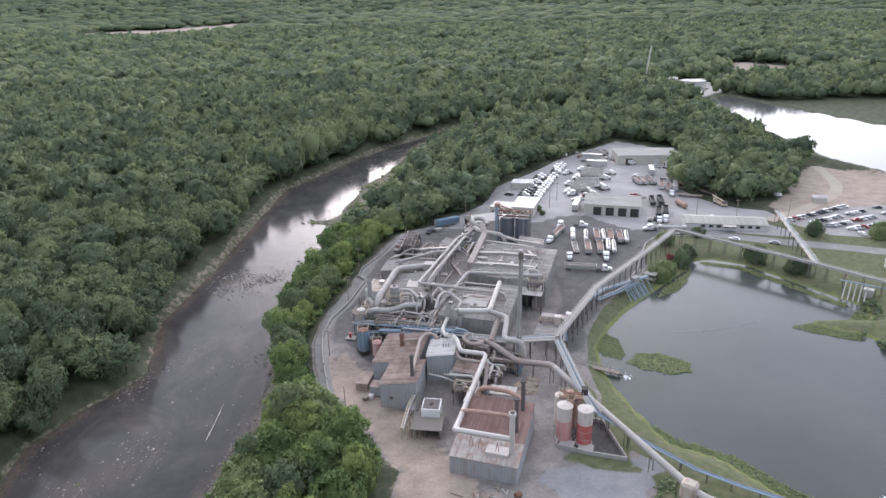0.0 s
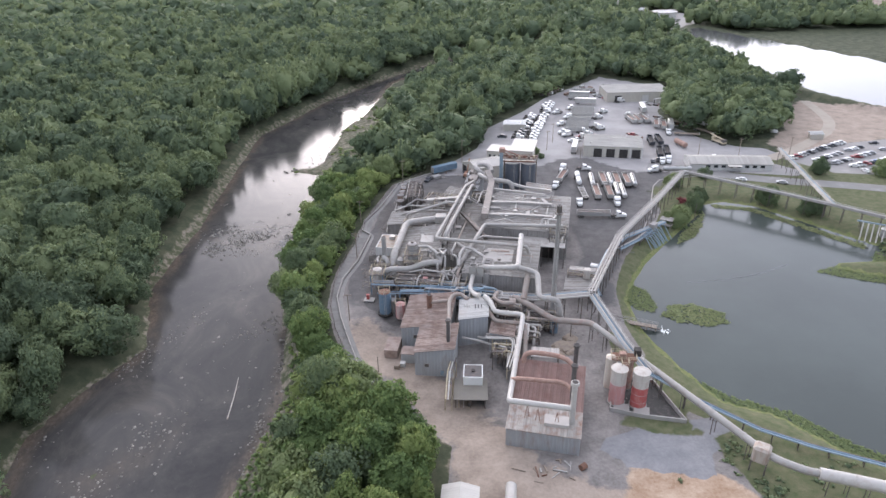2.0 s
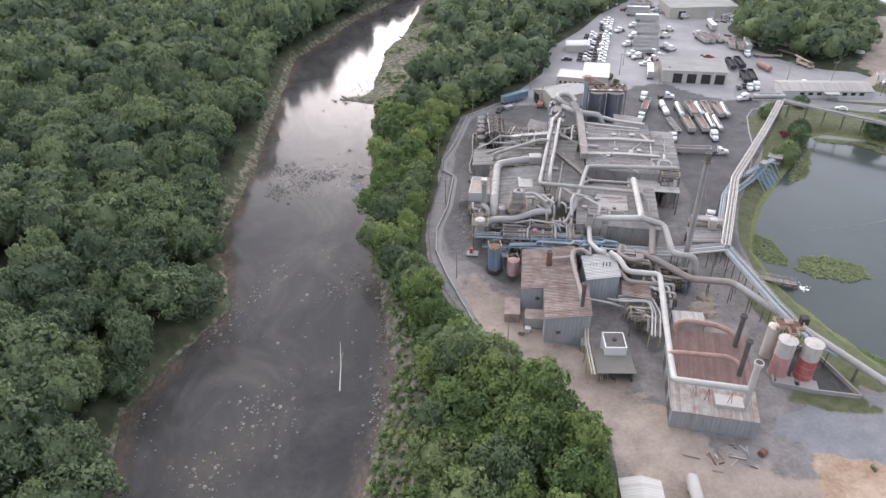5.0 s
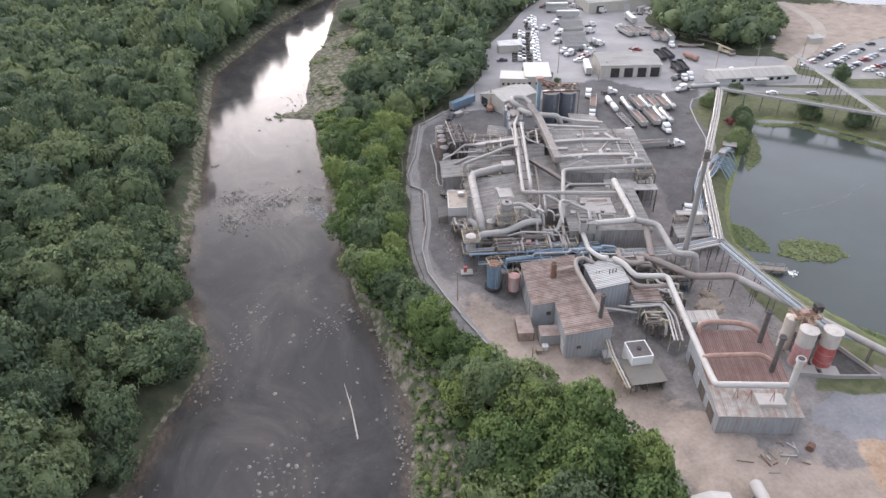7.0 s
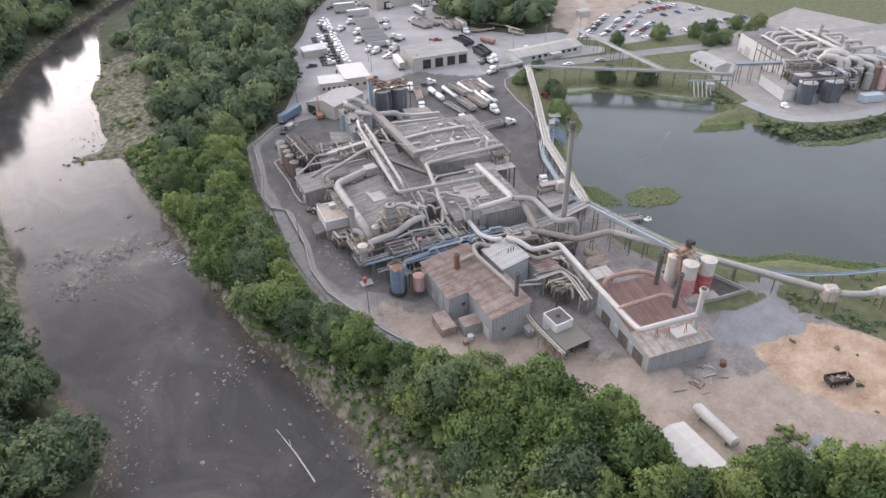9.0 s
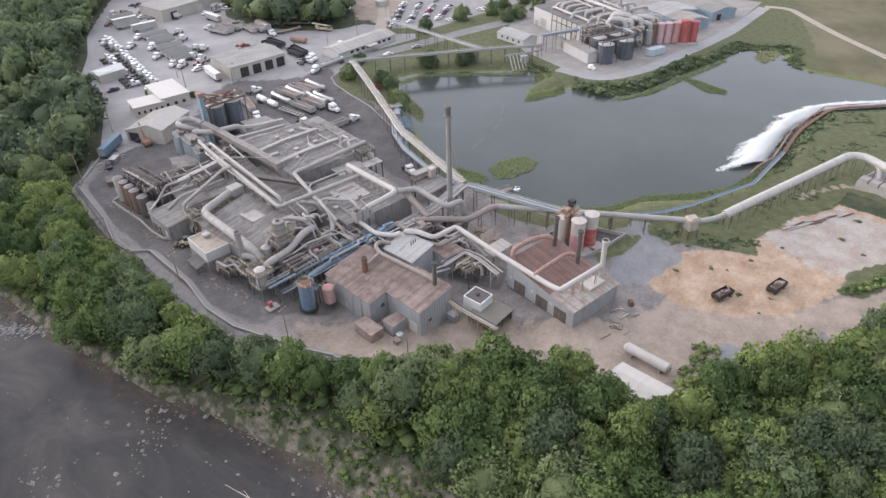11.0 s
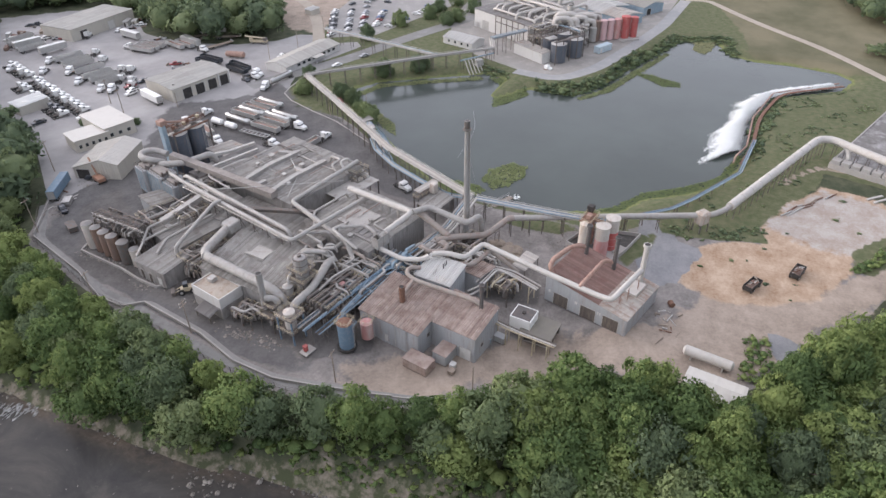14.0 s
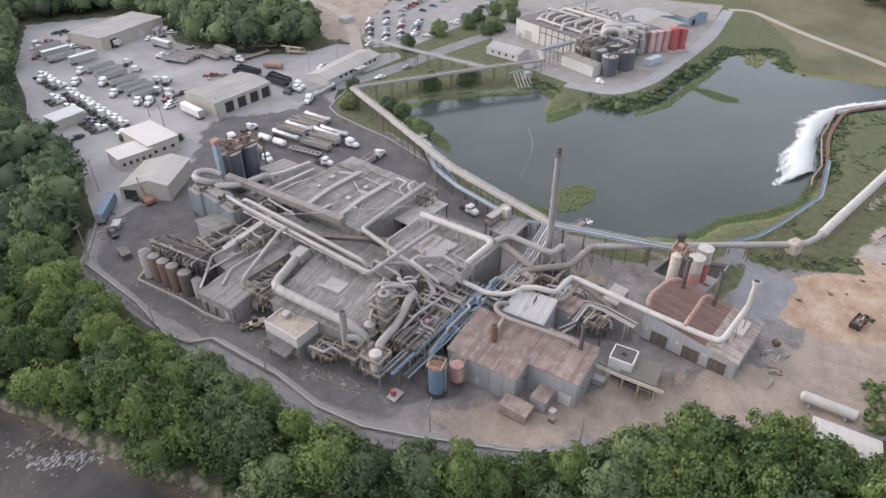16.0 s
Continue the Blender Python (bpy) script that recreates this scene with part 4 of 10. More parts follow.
BELT = [(-50, 290), (-51, 259), (-55, 238), (-57, 222), (-55, 208), (-53, 198), (-48, 177), (-45, 158), (-46, 135), (-50, 110), (-56, 60), (-20, 40), (10, 40), (60, 10), (100, -4), (110, 10), (56, 46), (40, 55), (22, 65), (8, 76),
        (-4, 87), (-13, 97), (-16.5, 110), (-14.5, 122), (-25, 139), (-33, 147), (-39, 160), (-43, 174), (-45, 186), (-44, 199), (-41.5, 213), (-37, 230), (-36, 241), (-30, 261), (-22, 286), (-4, 303)]
rng = np.random.RandomState(5)
near_label = "broadleaf tree with a dense green crown on the river bank"
bx, by = scatter(BELT, 6.4, rng, lambda a, b: (b - 0.6 * a > 40) & (signed([(-17, 98), (-9, 96.5), (-6, 108.5), (-14, 110.5)], a, b) > 2.5))
for x, y in zip(bx, by):
    r = rng.uniform(4.3, 7.3)
    edge = float(away(PLATEAU, np.array([x]), np.array([y]))[0])
    low = 0.78 if edge < 6 else 1.0
    if y > 185 and x > -45:
        low *= 0.85
    plant_tree(x, y, r * (0.85 if low < 1 else 1), low * rng.uniform(10.5, 17.5), rng.rand() < 0.35, near_label, "trees on the plant's river bank", rng.randint(6))
WEST_NEAR = [(-113, 50), (-107, 120), (-109, 151), (-103, 168), (-94, 188), (-101, 222), (-96, 277), (-94, 330), (-112, 335), (-130, 260), (-150, 200), (-150, 100)]
wx, wy = scatter(WEST_NEAR, 8.6, rng, lambda a, b: signed(RIVER, a, b) > 1.6 + 5.4 * smooth(205, 240, b) + 1.6 * waves(a, b, 14.0, 3.0))
for x, y, r, h in [(130.9, 244.7, 5.4, 12.5), (141.2, 231.6, 5.0, 11.5), (100.6, 266.2, 4.2, 10.5), (105.2, 251.4, 4.2, 10.5), (99.8, 243.2, 3.8, 11.5), (87.4, 230.6, 4.8, 12.5), (92.5, 236.4, 3.4, 9), (170.2, 271.2, 4.6, 12), (196.2, 265.2, 4.9, 12.5),
                   (224.6, 254.7, 4.6, 12), (205.6, 243.6, 4.6, 12), (212.8, 239.6, 4.4, 12), (229.8, 236.8, 4.4, 12), (212.1, 255.2, 4.4, 12), (148.6, 284.0, 2.6, 5.5), (118.6, 274.2, 3.2, 8.0), (240, 250, 4.6, 12), (252, 244, 4.4, 11)]:
    plant_tree(x, y, r, h, True, "round-headed dark green tree on mown grass", "lawn trees", rng.randint(6), 0.3)


def woods(name, x, y, r, h, leaves, size, clumps, seed, material, label, core=0.62, level=1, rad=(0.15, 0.34)):
    """A stand of woodland too many to count, as one mesh of clumped crowns."""
    g = np.random.RandomState(seed)
    kinds = [crown_data(seed * 7 + k, clumps, leaves, size, core=core, level=level, rad=rad) for k in range(6)]
    z = height(x, y)
    vs, fs, ns, ts, base = [], [], [], [], 0
    for i in range(len(x)):
        a = g.uniform(0, 6.283)
        turn_ = np.array(((math.cos(a), math.sin(a), 0), (-math.sin(a), math.cos(a), 0), (0, 0, 1)))
        v, f, nv, _ = kinds[g.randint(6)]
        rr = r * g.choice((0.6, 0.8, 1.0, 1.15, 1.4)) * g.uniform(0.9, 1.1)
        hh = h * g.uniform(0.65, 1.25) / 1.9 * (0.8 + 0.2 * rr / r)
        vs.append((v @ turn_) * (rr, rr, hh) + (x[i], y[i], z[i]))
        ns.append(nv @ turn_)
        fs.append(f + base)
        ts.append(np.full(len(v), g.rand()))
        base += len(v)
    me_ = faces_mesh(name, np.concatenate(vs), np.concatenate(fs), material, np.concatenate(ns), np.concatenate(ts))
    return tagged(new(name, me_), label, "woods", kind="stuff")


def wooded(a, b):
    ok = (a > -0.80 * b - 90) & (a < 0.80 * b + 330)
    for poly, d in ((RIVER, 4), (POND, 9), (LAGOON, 16), (PLATEAU, 3), (BELT, 3), (WEST_NEAR, 3), (EARTH, 2)):
        ok &= signed(poly, a, b) > d
    for f in FIELDS:
        ok &= ~inside(f, a, b)
    ok &= ~inside(YARD_NORTH, a, b)
    ok &= signed(SHOALS[0], a, b) > 4
    return ok


woods("riverside_woodland", wx, wy, 6.6, 16.5, 2500, 0.1, 60, 2, WOOD_LEAF, "tall broadleaf trees leaning over the far river bank", 0.56, 2)
YARD_NORTH = [(108, 277), (124, 282), (166, 275), (250, 316), (420, 320), (420, 20), (300, -20), (120, 0), (56, 54), (50, 120), (50, 200)]
x, y = scatter([(-210, 60), (-100, 60), (-100, 335), (-210, 335)], 9.2, rng, wooded)
woods("woodland_near", x, y, 6.6, 17, 1300, 0.125, 50, 3, WOOD_LEAF, "dense broadleaf woodland along the far river bank", 0.66, 2)
x, y = scatter([(-60, 285), (30, 290), (60, 380), (140, 470), (146, 388), (141, 366), (141, 348), (147, 328), (156, 316), (171, 319), (191, 338), (206, 364), (222, 374), (240, 398), (254, 408), (262, 600), (60, 560), (-40, 430)], 9.6, rng, wooded)
woods("woodland_by_yard", x, y, 6.6, 15, 380, 0.2, 36, 4, WOOD_LEAF, "green woodland round the lorry yard", 0.68, 2)
UPSTREAM = [(-230, 335), (-100, 335), (-92, 400), (-60, 480), (0, 560), (60, 610), (20, 640), (-120, 600), (-240, 540)]
x, y = scatter(UPSTREAM, 9.4, rng, wooded)
woods("woodland_upstream", x, y, 6.8, 17, 360, 0.2, 36, 28, WOOD_LEAF, "dense broadleaf woodland upstream along the river", 0.68, 2)
x, y = scatter([(-700, 60), (-210, 60), (-210, 335), (-100, 335), (-60, 480), (0, 560), (280, 640), (700, 640), (700, 800), (-700, 800)], 11.5, rng, lambda a, b: wooded(a, b) & ~inside(UPSTREAM, a, b))
near = (y < 520) & (x > -440)
woods("woodland_middle", x[near], y[near], 8.0, 18, 220, 0.25, 30, 5, WOOD_LEAF, "broadleaf forest covering the valley", 0.72, 2)
woods("woodland_beyond", x[~near], y[~near], 8.0, 18, 64, 0.42, 20, 29, FAR_LEAF, "broadleaf forest further down the valley", 0.78, 2)
x, y = scatter([(-1500, 700), (-700, 60), (-700, 800), (1900, 800), (1900, 1900), (-1500, 1900)], 18.0, rng, wooded)
woods("woodland_far", x, y, 12.0, 19, 14, 0.75, 10, 6, FAR_LEAF, "distant forest", 0.85, 1)
x, y = scatter([(-3000, 1900), (3200, 1900), (3800, 4400), (-3600, 4400)], 44.0, rng, wooded)
woods("woodland_horizon", x, y, 26.0, 22, 0, 1, 4, 7, FAR_LEAF, "forest on the far hills", 1.0, 1)
x, y = scatter([(-66, 40), (-57, 96), (-46, 130), (-46, 160), (-50, 178), (-53.5, 190), (-56, 205), (-56, 230), (-54, 260), (-53, 290), (-51, 330), (-30, 330), (-4, 303), (-24, 286), (-33, 250), (-42, 212), (-45, 190), (-39, 160), (-24, 136), (-19, 112), (-20, 97), (10, 74), (45, 50), (100, 8), (60, 0), (-40, 30)], 3.0, rng, lambda a, b: signed(RIVER, a, b) > 1.2)
woods("bank_shrubs", x, y, 2.2, 3.4, 44, 0.34, 10, 8, SHRUB_LEAF, "tangled green undergrowth on the river bank", 0.6)
x, y = scatter([(108, 92), (250, 50), (250, 215), (108, 215)], 1.5, rng, lambda a, b: (signed(POND, a, b) > 0.2) & (signed(POND, a, b) < 6 + 4 * waves(a, b, 9.0, 1.0)) & (waves(a, b, 3.7, 5.0) > -0.45) & (b > 0.35 * a + 25) & (b < 206) & ~((a < 147) & (b > 179)))
tx, ty = scatter(SCRUB, 1.9, rng, lambda a, b: (signed(RIVER, a, b) > 1.0) & (waves(a, b, 3.3, 4.0) > -0.5))
woods("bank_tufts", tx, ty, 1.0, 1.1, 26, 0.42, 8, 15, SHRUB_LEAF, "low green tufts on the sandy bank", 0.6)
woods("shore_shrubs", x, y, 1.2, 0.9, 16, 0.5, 8, 9, SHORE_LEAF, "low bushes along the pond shore", 0.6)
x, y = scatter([(136, 185), (132, 174), (150, 150), (172, 140), (212, 128), (218, 136), (178, 152), (156, 166), (146, 180)], 4.2, rng, lambda a, b: (signed(POND, a, b) > 0.4) & (signed(POND, a, b) < 6) & (waves(a, b, 7.0, 2.0) > -0.2))
woods("shore_bushes", x, y, 2.0, 3.0, 60, 0.3, 14, 37, SHORE_LEAF, "rounded bushes at the water's edge below the far plant", 0.66)
x, y = scatter([(60, 20), (40, 62), (56, 54), (92, 37), (130, 20), (130, 0)], 3.4, rng)
woods("track_shrubs", x, y, 2.0, 2.0, 60, 0.3, 14, 12, SHRUB_LEAF, "scrub beside the dirt track", 0.6)
x, y = scatter([(56, 110), (62, 94), (90, 80), (110, 78), (128, 68), (165, 48), (186, 58), (164, 84), (138, 90), (112, 93), (90, 98), (70, 110), (58, 122)], 1.9, rng, lambda a, b: (signed(POND, a, b) > 1) & (waves(a, b, 4.3, 2.0) > 0.25))
woods("rough_grass", x, y, 0.8, 0.35, 26, 0.42, 8, 21, SHORE_LEAF, "tussocky rough grass between pond and trunk main", 0.6)
x, y = scatter([(52, 91), (60, 92), (54, 110), (53, 120), (47, 116), (46, 111), (51, 98)], 1.6, rng, lambda a, b: waves(a, b, 3.1, 1.0) > -0.2)
woods("rough_grass", x, y, 0.9, 0.45, 26, 0.42, 8, 22, SHORE_LEAF, "tussocky rough grass beside the sand", 0.6)
x, y = scatter([(52.4, 79), (45.2, 73.3), (57.5, 63), (69, 54), (77, 47), (75, 44), (62, 54), (48, 66), (44, 72)], 1.5, rng, lambda a, b: waves(a, b, 5.0, 1.0) > -0.35)
woods("hedge_scrub", x, y, 1.2, 1.3, 26, 0.42, 8, 23, SHRUB_LEAF, "ragged scrub between the pale pad and the track", 0.6)
x, y = scatter([(10, 97), (13, 84), (4, 84), (-4, 92), (-4, 97)], 1.6, rng, lambda a, b: signed([(14, 92), (13, 85), (5, 85.5), (4.5, 91)], a, b) > 0.3)
woods("yard_scrub", x, y, 1.1, 1.0, 26, 0.42, 8, 24, SHRUB_LEAF, "scrub and weeds round the gas tank", 0.6)
x, y = scatter([(278, 45), (267, 34), (267, 16), (330, 10), (420, 40), (330, 60), (300, 48)], 9.0, rng)
woods("field_wood", x, y, 6.0, 12, 300, 0.2, 30, 25, WOOD_LEAF, "dark clump of trees in the dry field", 0.68, 2)
x, y = scatter([(228, 48), (222, 44), (200, 26), (206, 24), (222, 34), (236, 40)], 5.0, rng)
woods("field_bushes", x, y, 3.4, 5, 150, 0.24, 20, 26, WOOD_LEAF, "bushes beside the field track")
x, y = scatter([(-97, 400), (-94, 412), (-78, 444), (-62, 482), (-47, 508), (-58, 520), (-80, 488), (-98, 446), (-112, 410)], 7.0, rng)
woods("upstream_wood", x, y, 6.0, 25, 260, 0.2, 36, 31, WOOD_LEAF, "tall dark trees along the upstream bank", 0.68, 2)
x, y = scatter(SHOALS[0], 4.2, rng, lambda a, b: waves(a, b, 8.0, 1.0) > 0.25)
woods("bar_scrub", x, y, 1.8, 1.8, 26, 0.42, 8, 27, SHRUB_LEAF, "willow scrub on the gravel bar", 0.6)

for k, (x, y, r, h) in enumerate(((46.9, 328.6, 1.9, 4.6), (53.4, 317.4, 2.2, 5.0), (45.2, 311.5, 1.8, 4.4), (54.5, 310.6, 1.6, 4.0))):
    plant_tree(x, y, r, h, True, "round clipped bush beside the office", "office bushes", k, 0.3)
woods("flowering_shrub", np.array([97.1, 95.6, 98.4, 96.6]), np.array([247.4, 246.0, 248.8, 249.2]), 1.5, 2.6, 120, 0.2, 16, 41, leafy("red_blossom", (0.16, 0.05, 0.05), (0.30, 0.09, 0.10), (0.40, 0.16, 0.17), own=False, stretch=0.5), "red-flowering shrub under the pipe bridge", 0.6)

# ---- plant buildings ----
def raised(ob, name, x0, y0, z0, x1, y1, z1, material, bevel=0.04, label=""):
    return part(name, box(bmesh.new(), x0, y0, z0, x1, y1, z1, bevel), material, ob, label)


shed_a = building("process_shed", (-20.0, 165.4), -13.0, 13.4, 16.6, shedded(5.0, 6.9, 0, 13.4), RUST_ROOF, WALL_GREY, "grey metal process shed with a rusty ribbed roof", group="process sheds", foot=-2.1)
shed_b = building("process_shed", (-17.2, 153.0), -12.4, 10.3, 11.6, shedded(5.4, 7.0, 0, 10.3), RUST_ROOF, WALL_GREY, "grey metal shed front with rusty roof and white roller door", group="process sheds", foot=-2.3)
leaf_door(shed_b, "w", 1.0, 2.8, 3.4, (10.3, 11.6), WALL_WHITE, z0=-2.0)
leaf_door(shed_b, "s", 2.6, 1.1, 1.0, (10.3, 11.6), STEEL, "window", 0.8)
leaf_door(shed_b, "s", 6.6, 1.0, 1.6, (10.3, 11.6), BLUE_PALE, z0=-1.6)
leaf_door(shed_a, "s", 3.4, 1.1, 1.1, (13.4, 16.6), STEEL, "window", 1.6)
leaf_door(shed_a, "w", 8.5, 0.9, 2.1, (13.4, 16.6), WALL_WHITE, z0=-1.4)
for y0 in (3.0, 6.2):
    raised(shed_a, "downpipe", -0.22, y0, -1.9, -0.08, y0 + 0.14, 4.9, STEEL_PALE, 0.0)
white_shed = building("white_shed", (-4.2, 163.7), -9, 7.8, 9.6, shedded(7.4, 8.5, 0, 7.8), WHITE_ROOF, WALL_GREY, "tall grey shed with a clean white metal roof", foot=-2.1)
for x in (5.6, 6.4, 7.2):
    part("roof_vent", tube(bmesh.new(), [(x - 1.2, 4.2, 8.0), (x - 1.2, 4.2, 9.5)], 0.12, 8), BLACK, white_shed)
for x in (1.5, 2.2, 2.9):
    part("roof_vent", tube(bmesh.new(), [(x, 5.2, 7.5), (x, 5.2, 8.8)], 0.10, 8), STEEL_PALE, white_shed)
lean_to = building("lean_to", (3.4, 158.6), -16, 6.4, 5.2, shedded(5.8, 5.2, 0, 6.4), RUST_ROOF, WALL_GREY, "low lean-to with a rusty ribbed roof", foot=-2.1)
leaf_door(lean_to, "s", 4.2, 0.9, 0.8, (6.4, 5.2), WALL_WHITE, "window", 2.2)

furnace = thing("furnace_house", (0.9, 122.8, 0), "long grey metal furnace house, red-brown roof with a pale front bay", "building", turn=-19)
furnace_z = lambda x, y: 4.9 + 0.135 * y
four_walls(furnace, 16, 21.6, furnace_z, WALL_GREY)
roof(furnace, RUSTED_ROOF, -0.2, -0.2, 16.2, 7.2, furnace_z, 0.45, 0.08, along="y", label="pale ribbed roof of the front bay, streaked with rust")
roof(furnace, RED_ROOF, -0.2, 7.2, 16.2, 21.8, furnace_z, 0.45, 0.08, along="y", label="red-brown ribbed roof stained with dust")
raised(furnace, "roof_curb", 8.0, 2.0, 4.9, 13.4, 5.0, 6.1, PALE_ROOF)
for y0 in (1.9, 7.8, 15.2):
    leaf_door(furnace, "w", y0, 3.9, 3.4, (16, 21.6), DOOR_DARK)
for y0 in (6.5, 12.6, 19.8):
    raised(furnace, "sign", -0.06, y0, 2.8, -0.02, y0 + 0.9, 3.6, WALL_WHITE, 0.0, "small white notice board")
for x0, y0 in ((3.6, 4.0), (6.0, 3.2), (10.2, 2.8)):
    part("duct_stand", strut(strut(bmesh.new(), (x0, y0, 5.2), (x0 + 0.5, y0 + 0.2, 8.6), 0.12), (x0 + 1.0, y0, 5.2), (x0 + 0.5, y0 + 0.2, 8.6), 0.12), PIPE_RUST, furnace)

DUST_ROOF = mat("dust_covered_roof", (0.205, 0.19, 0.165), 0.95, 0.0, 0.22, 0.7, 0.15, (0.2, 0.18, 0.165), 0.4)
flat_shed = thing("open_shed", (-8.6, 138.4, -1.8), "open-sided shed with a dust-covered flat roof on posts", "shed", turn=-8.5)
part("roof", box(bmesh.new(), -0.25, -0.25, 2.72, 8.05, 7.65, 2.92, 0.03), DUST_ROOF, flat_shed)
part("back_wall", box(bmesh.new(), 7.5, 0.0, 0.0, 7.7, 7.2, 2.72), WALL_DIRTY, flat_shed)
part("end_wall", box(bmesh.new(), 3.6, 7.2, 0.0, 7.7, 7.4, 2.72), WALL_DIRTY, flat_shed)
for x0, y0 in ((0.1, 0.1), (0.1, 3.6), (0.1, 7.0), (3.8, 0.1), (7.2, 0.1)):
    raised(flat_shed, "post", x0, y0, 0, x0 + 0.16, y0 + 0.16, 2.72, STEEL, 0.0)
for k, (x0, z0) in enumerate(((0.6, 0.9), (1.0, 1.5), (1.5, 0.6), (2.2, 1.1))):
    part("pipe", tube(bmesh.new(), [(x0, 0.5, 0.0), (x0, 0.5, z0), (x0, 6.6, z0), (x0 + 0.9, 6.6, z0), (x0 + 0.9, 6.6, 0.0)], 0.09, 8), (PIPE_PALE, YELLOW, STEEL, PIPE_PALE)[k], flat_shed, smooth=True)
for y0 in (1.2, 2.8, 4.6):
    part("vessel", drum(bmesh.new(), 3.6, y0, 0.0, 1.7, 0.5, 14, 0.3), STEEL, flat_shed, smooth=True)
CLEAN_WHITE = mat("clean_white_paint", (0.80, 0.80, 0.79), 0.5, 0.0, 0.05, 1.0, 0.3, (0.62, 0.58, 0.54), 0.2, streak=0.2)
hut = thing("white_hut", (-5.8, 143.4, -1.0), "small white hut with a dusty flat roof and vent", "hut", turn=-9)
four_walls(hut, 4.8, 5.2, flat(4.6), CLEAN_WHITE, rib=0.0)
part("roof", box(bmesh.new(), 0.22, 0.22, 4.45, 4.58, 4.98, 4.55, 0.03), SOOT, hut, "dark flat roof inside a white rim")
part("roof_hatch", drum(bmesh.new(), 2.4, 2.6, 4.55, 4.8, 0.5, 16), BLACK, hut)

hall_a = building("grey_hall", (-21.6, 199.6), -9.5, 15.5, 26.0, shedded(6.4, 8.6, 0, 15.5), GREY_ROOF, WALL_DIRTY, "dusty grey hall with a ribbed metal roof")
raised(hall_a, "roof_panel", 8.4, 12.5, 7.75, 12.8, 17.6, 8.35, GREY_ROOF, 0.05, "raised grey roof panel")
for y0 in (4, 9, 14, 19):
    raised(hall_a, "skylight_strip", 2.0, y0, 6.85, 3.4, y0 + 0.5, 6.95, PALE_ROOF, 0.0)
hood = thing("duct_hood", (-5.0, 224.2, 8.3), "grey sheet-metal hood at the end of a large duct", "duct hood", turn=-9)
part("casing", box(bmesh.new(), 0, 0, 0, 4.0, 3.4, 2.7, 0.25), PIPE, hood)
hall_b = building("control_hall", (-0.2, 187.0), -17, 22.0, 23.0, flat(8.9), GREY_ROOF, WALL_DIRTY, "grey hall with ribbed metal roof near the main stack")
raised(hall_b, "roof_panel", 5.5, 8.0, 9.0, 14.0, 16.5, 9.35, GREY_ROOF, 0.05, "raised grey roof section")
hall_c = building("main_hall", (11.2, 215.8), -17.7, 28.0, 31.0, flat(10.0), GREY_ROOF, WALL_DIRTY, "largest dusty grey hall with ribbed roof")
leaf_door(hall_c, "s", 15.0, 9.5, 6.0, (28, 31), BLACK)
raised(hall_c, "loading_canopy", 12.5, -7.0, 7.4, 27.6, -0.1, 7.7, GREY_ROOF, 0.05)
for x0, y0 in ((12.7, -6.8), (20, -6.8), (27.2, -6.8)):
    raised(hall_c, "canopy_post", x0, y0, 0, x0 + 0.3, y0 + 0.3, 7.4, STEEL, 0.0)
building("middle_hall", (-4.5, 203.5), -12, 13.0, 33.0, flat(6.8), GREY_ROOF, WALL_DIRTY, "lower grey roofed bay between the halls")
building("north_hall", (-12.5, 237.0), -22, 25.0, 15.0, shedded(5.4, 7.2, 0, 25), GREY_ROOF, WALL_DIRTY, "low soot-stained hall with patched roof")
block_w = building("block_house", (-21.6, 233.6), -12, 8.8, 11.0, shedded(5.0, 5.5, 0, 8.8), GREY_ROOF, WALL_DIRTY, "soot-stained concrete block house", seams=False)
for y0 in (1.5, 5.2, 8.4):
    leaf_door(block_w, "w", y0, 1.3, 2.8, (8.8, 11), WALL_WHITE if y0 < 5 else DOOR_DARK)
building("silo_house", (17.6, 246.5), -17.7, 24.5, 13.0, flat(6.6), DARK_ROOF, WALL_DIRTY, "flat-roofed house below the grain-like silos", pitch=1.2, rib=0.04)
shed_n = building("pump_shed", (34.2, 253.5), -14, 10.0, 11.0, shedded(6.2, 5.0, 0, 10.0), PALE_ROOF, WALL_GREY, "pale metal shed beside the dark silos")
leaf_door(shed_n, "s", 3.0, 2.4, 2.6, (10, 11), DOOR_DARK)

ctl = thing("control_room", (-26.2, 213.2, 0), "raised white control room with a stained tan roof", "control room", turn=-15)
four_walls(ctl, 6.6, 10.4, flat(3.2), WALL_DIRTY, rib=0.0)
four_walls(ctl, 6.6, 10.4, flat(6.2), WALL_WHITE, 3.2, rib=0.0)
part("roof", box(bmesh.new(), 0.24, 0.24, 5.75, 6.36, 10.16, 5.9), mat("stained_tan_roof", (0.38, 0.33, 0.27), 0.9, 0, 0.3, 1.2, 0.2, (0.24, 0.16, 0.11), 0.5), ctl)
part("roof_cooler", box(bmesh.new(), 3.2, 6.6, 5.9, 5.0, 8.4, 7.0, 0.1), STEEL_PALE, ctl)
roof(ctl, DARK_ROOF, -3.0, 1.0, -0.02, 6.5, lambda x, y: 2.9 + x * 0.25, 0.5, 0.08, along="x")
for y0 in (1.2, 6.1):
    raised(ctl, "canopy_post", -2.9, y0, 0, -2.7, y0 + 0.2, 2.2, STEEL, 0.0)

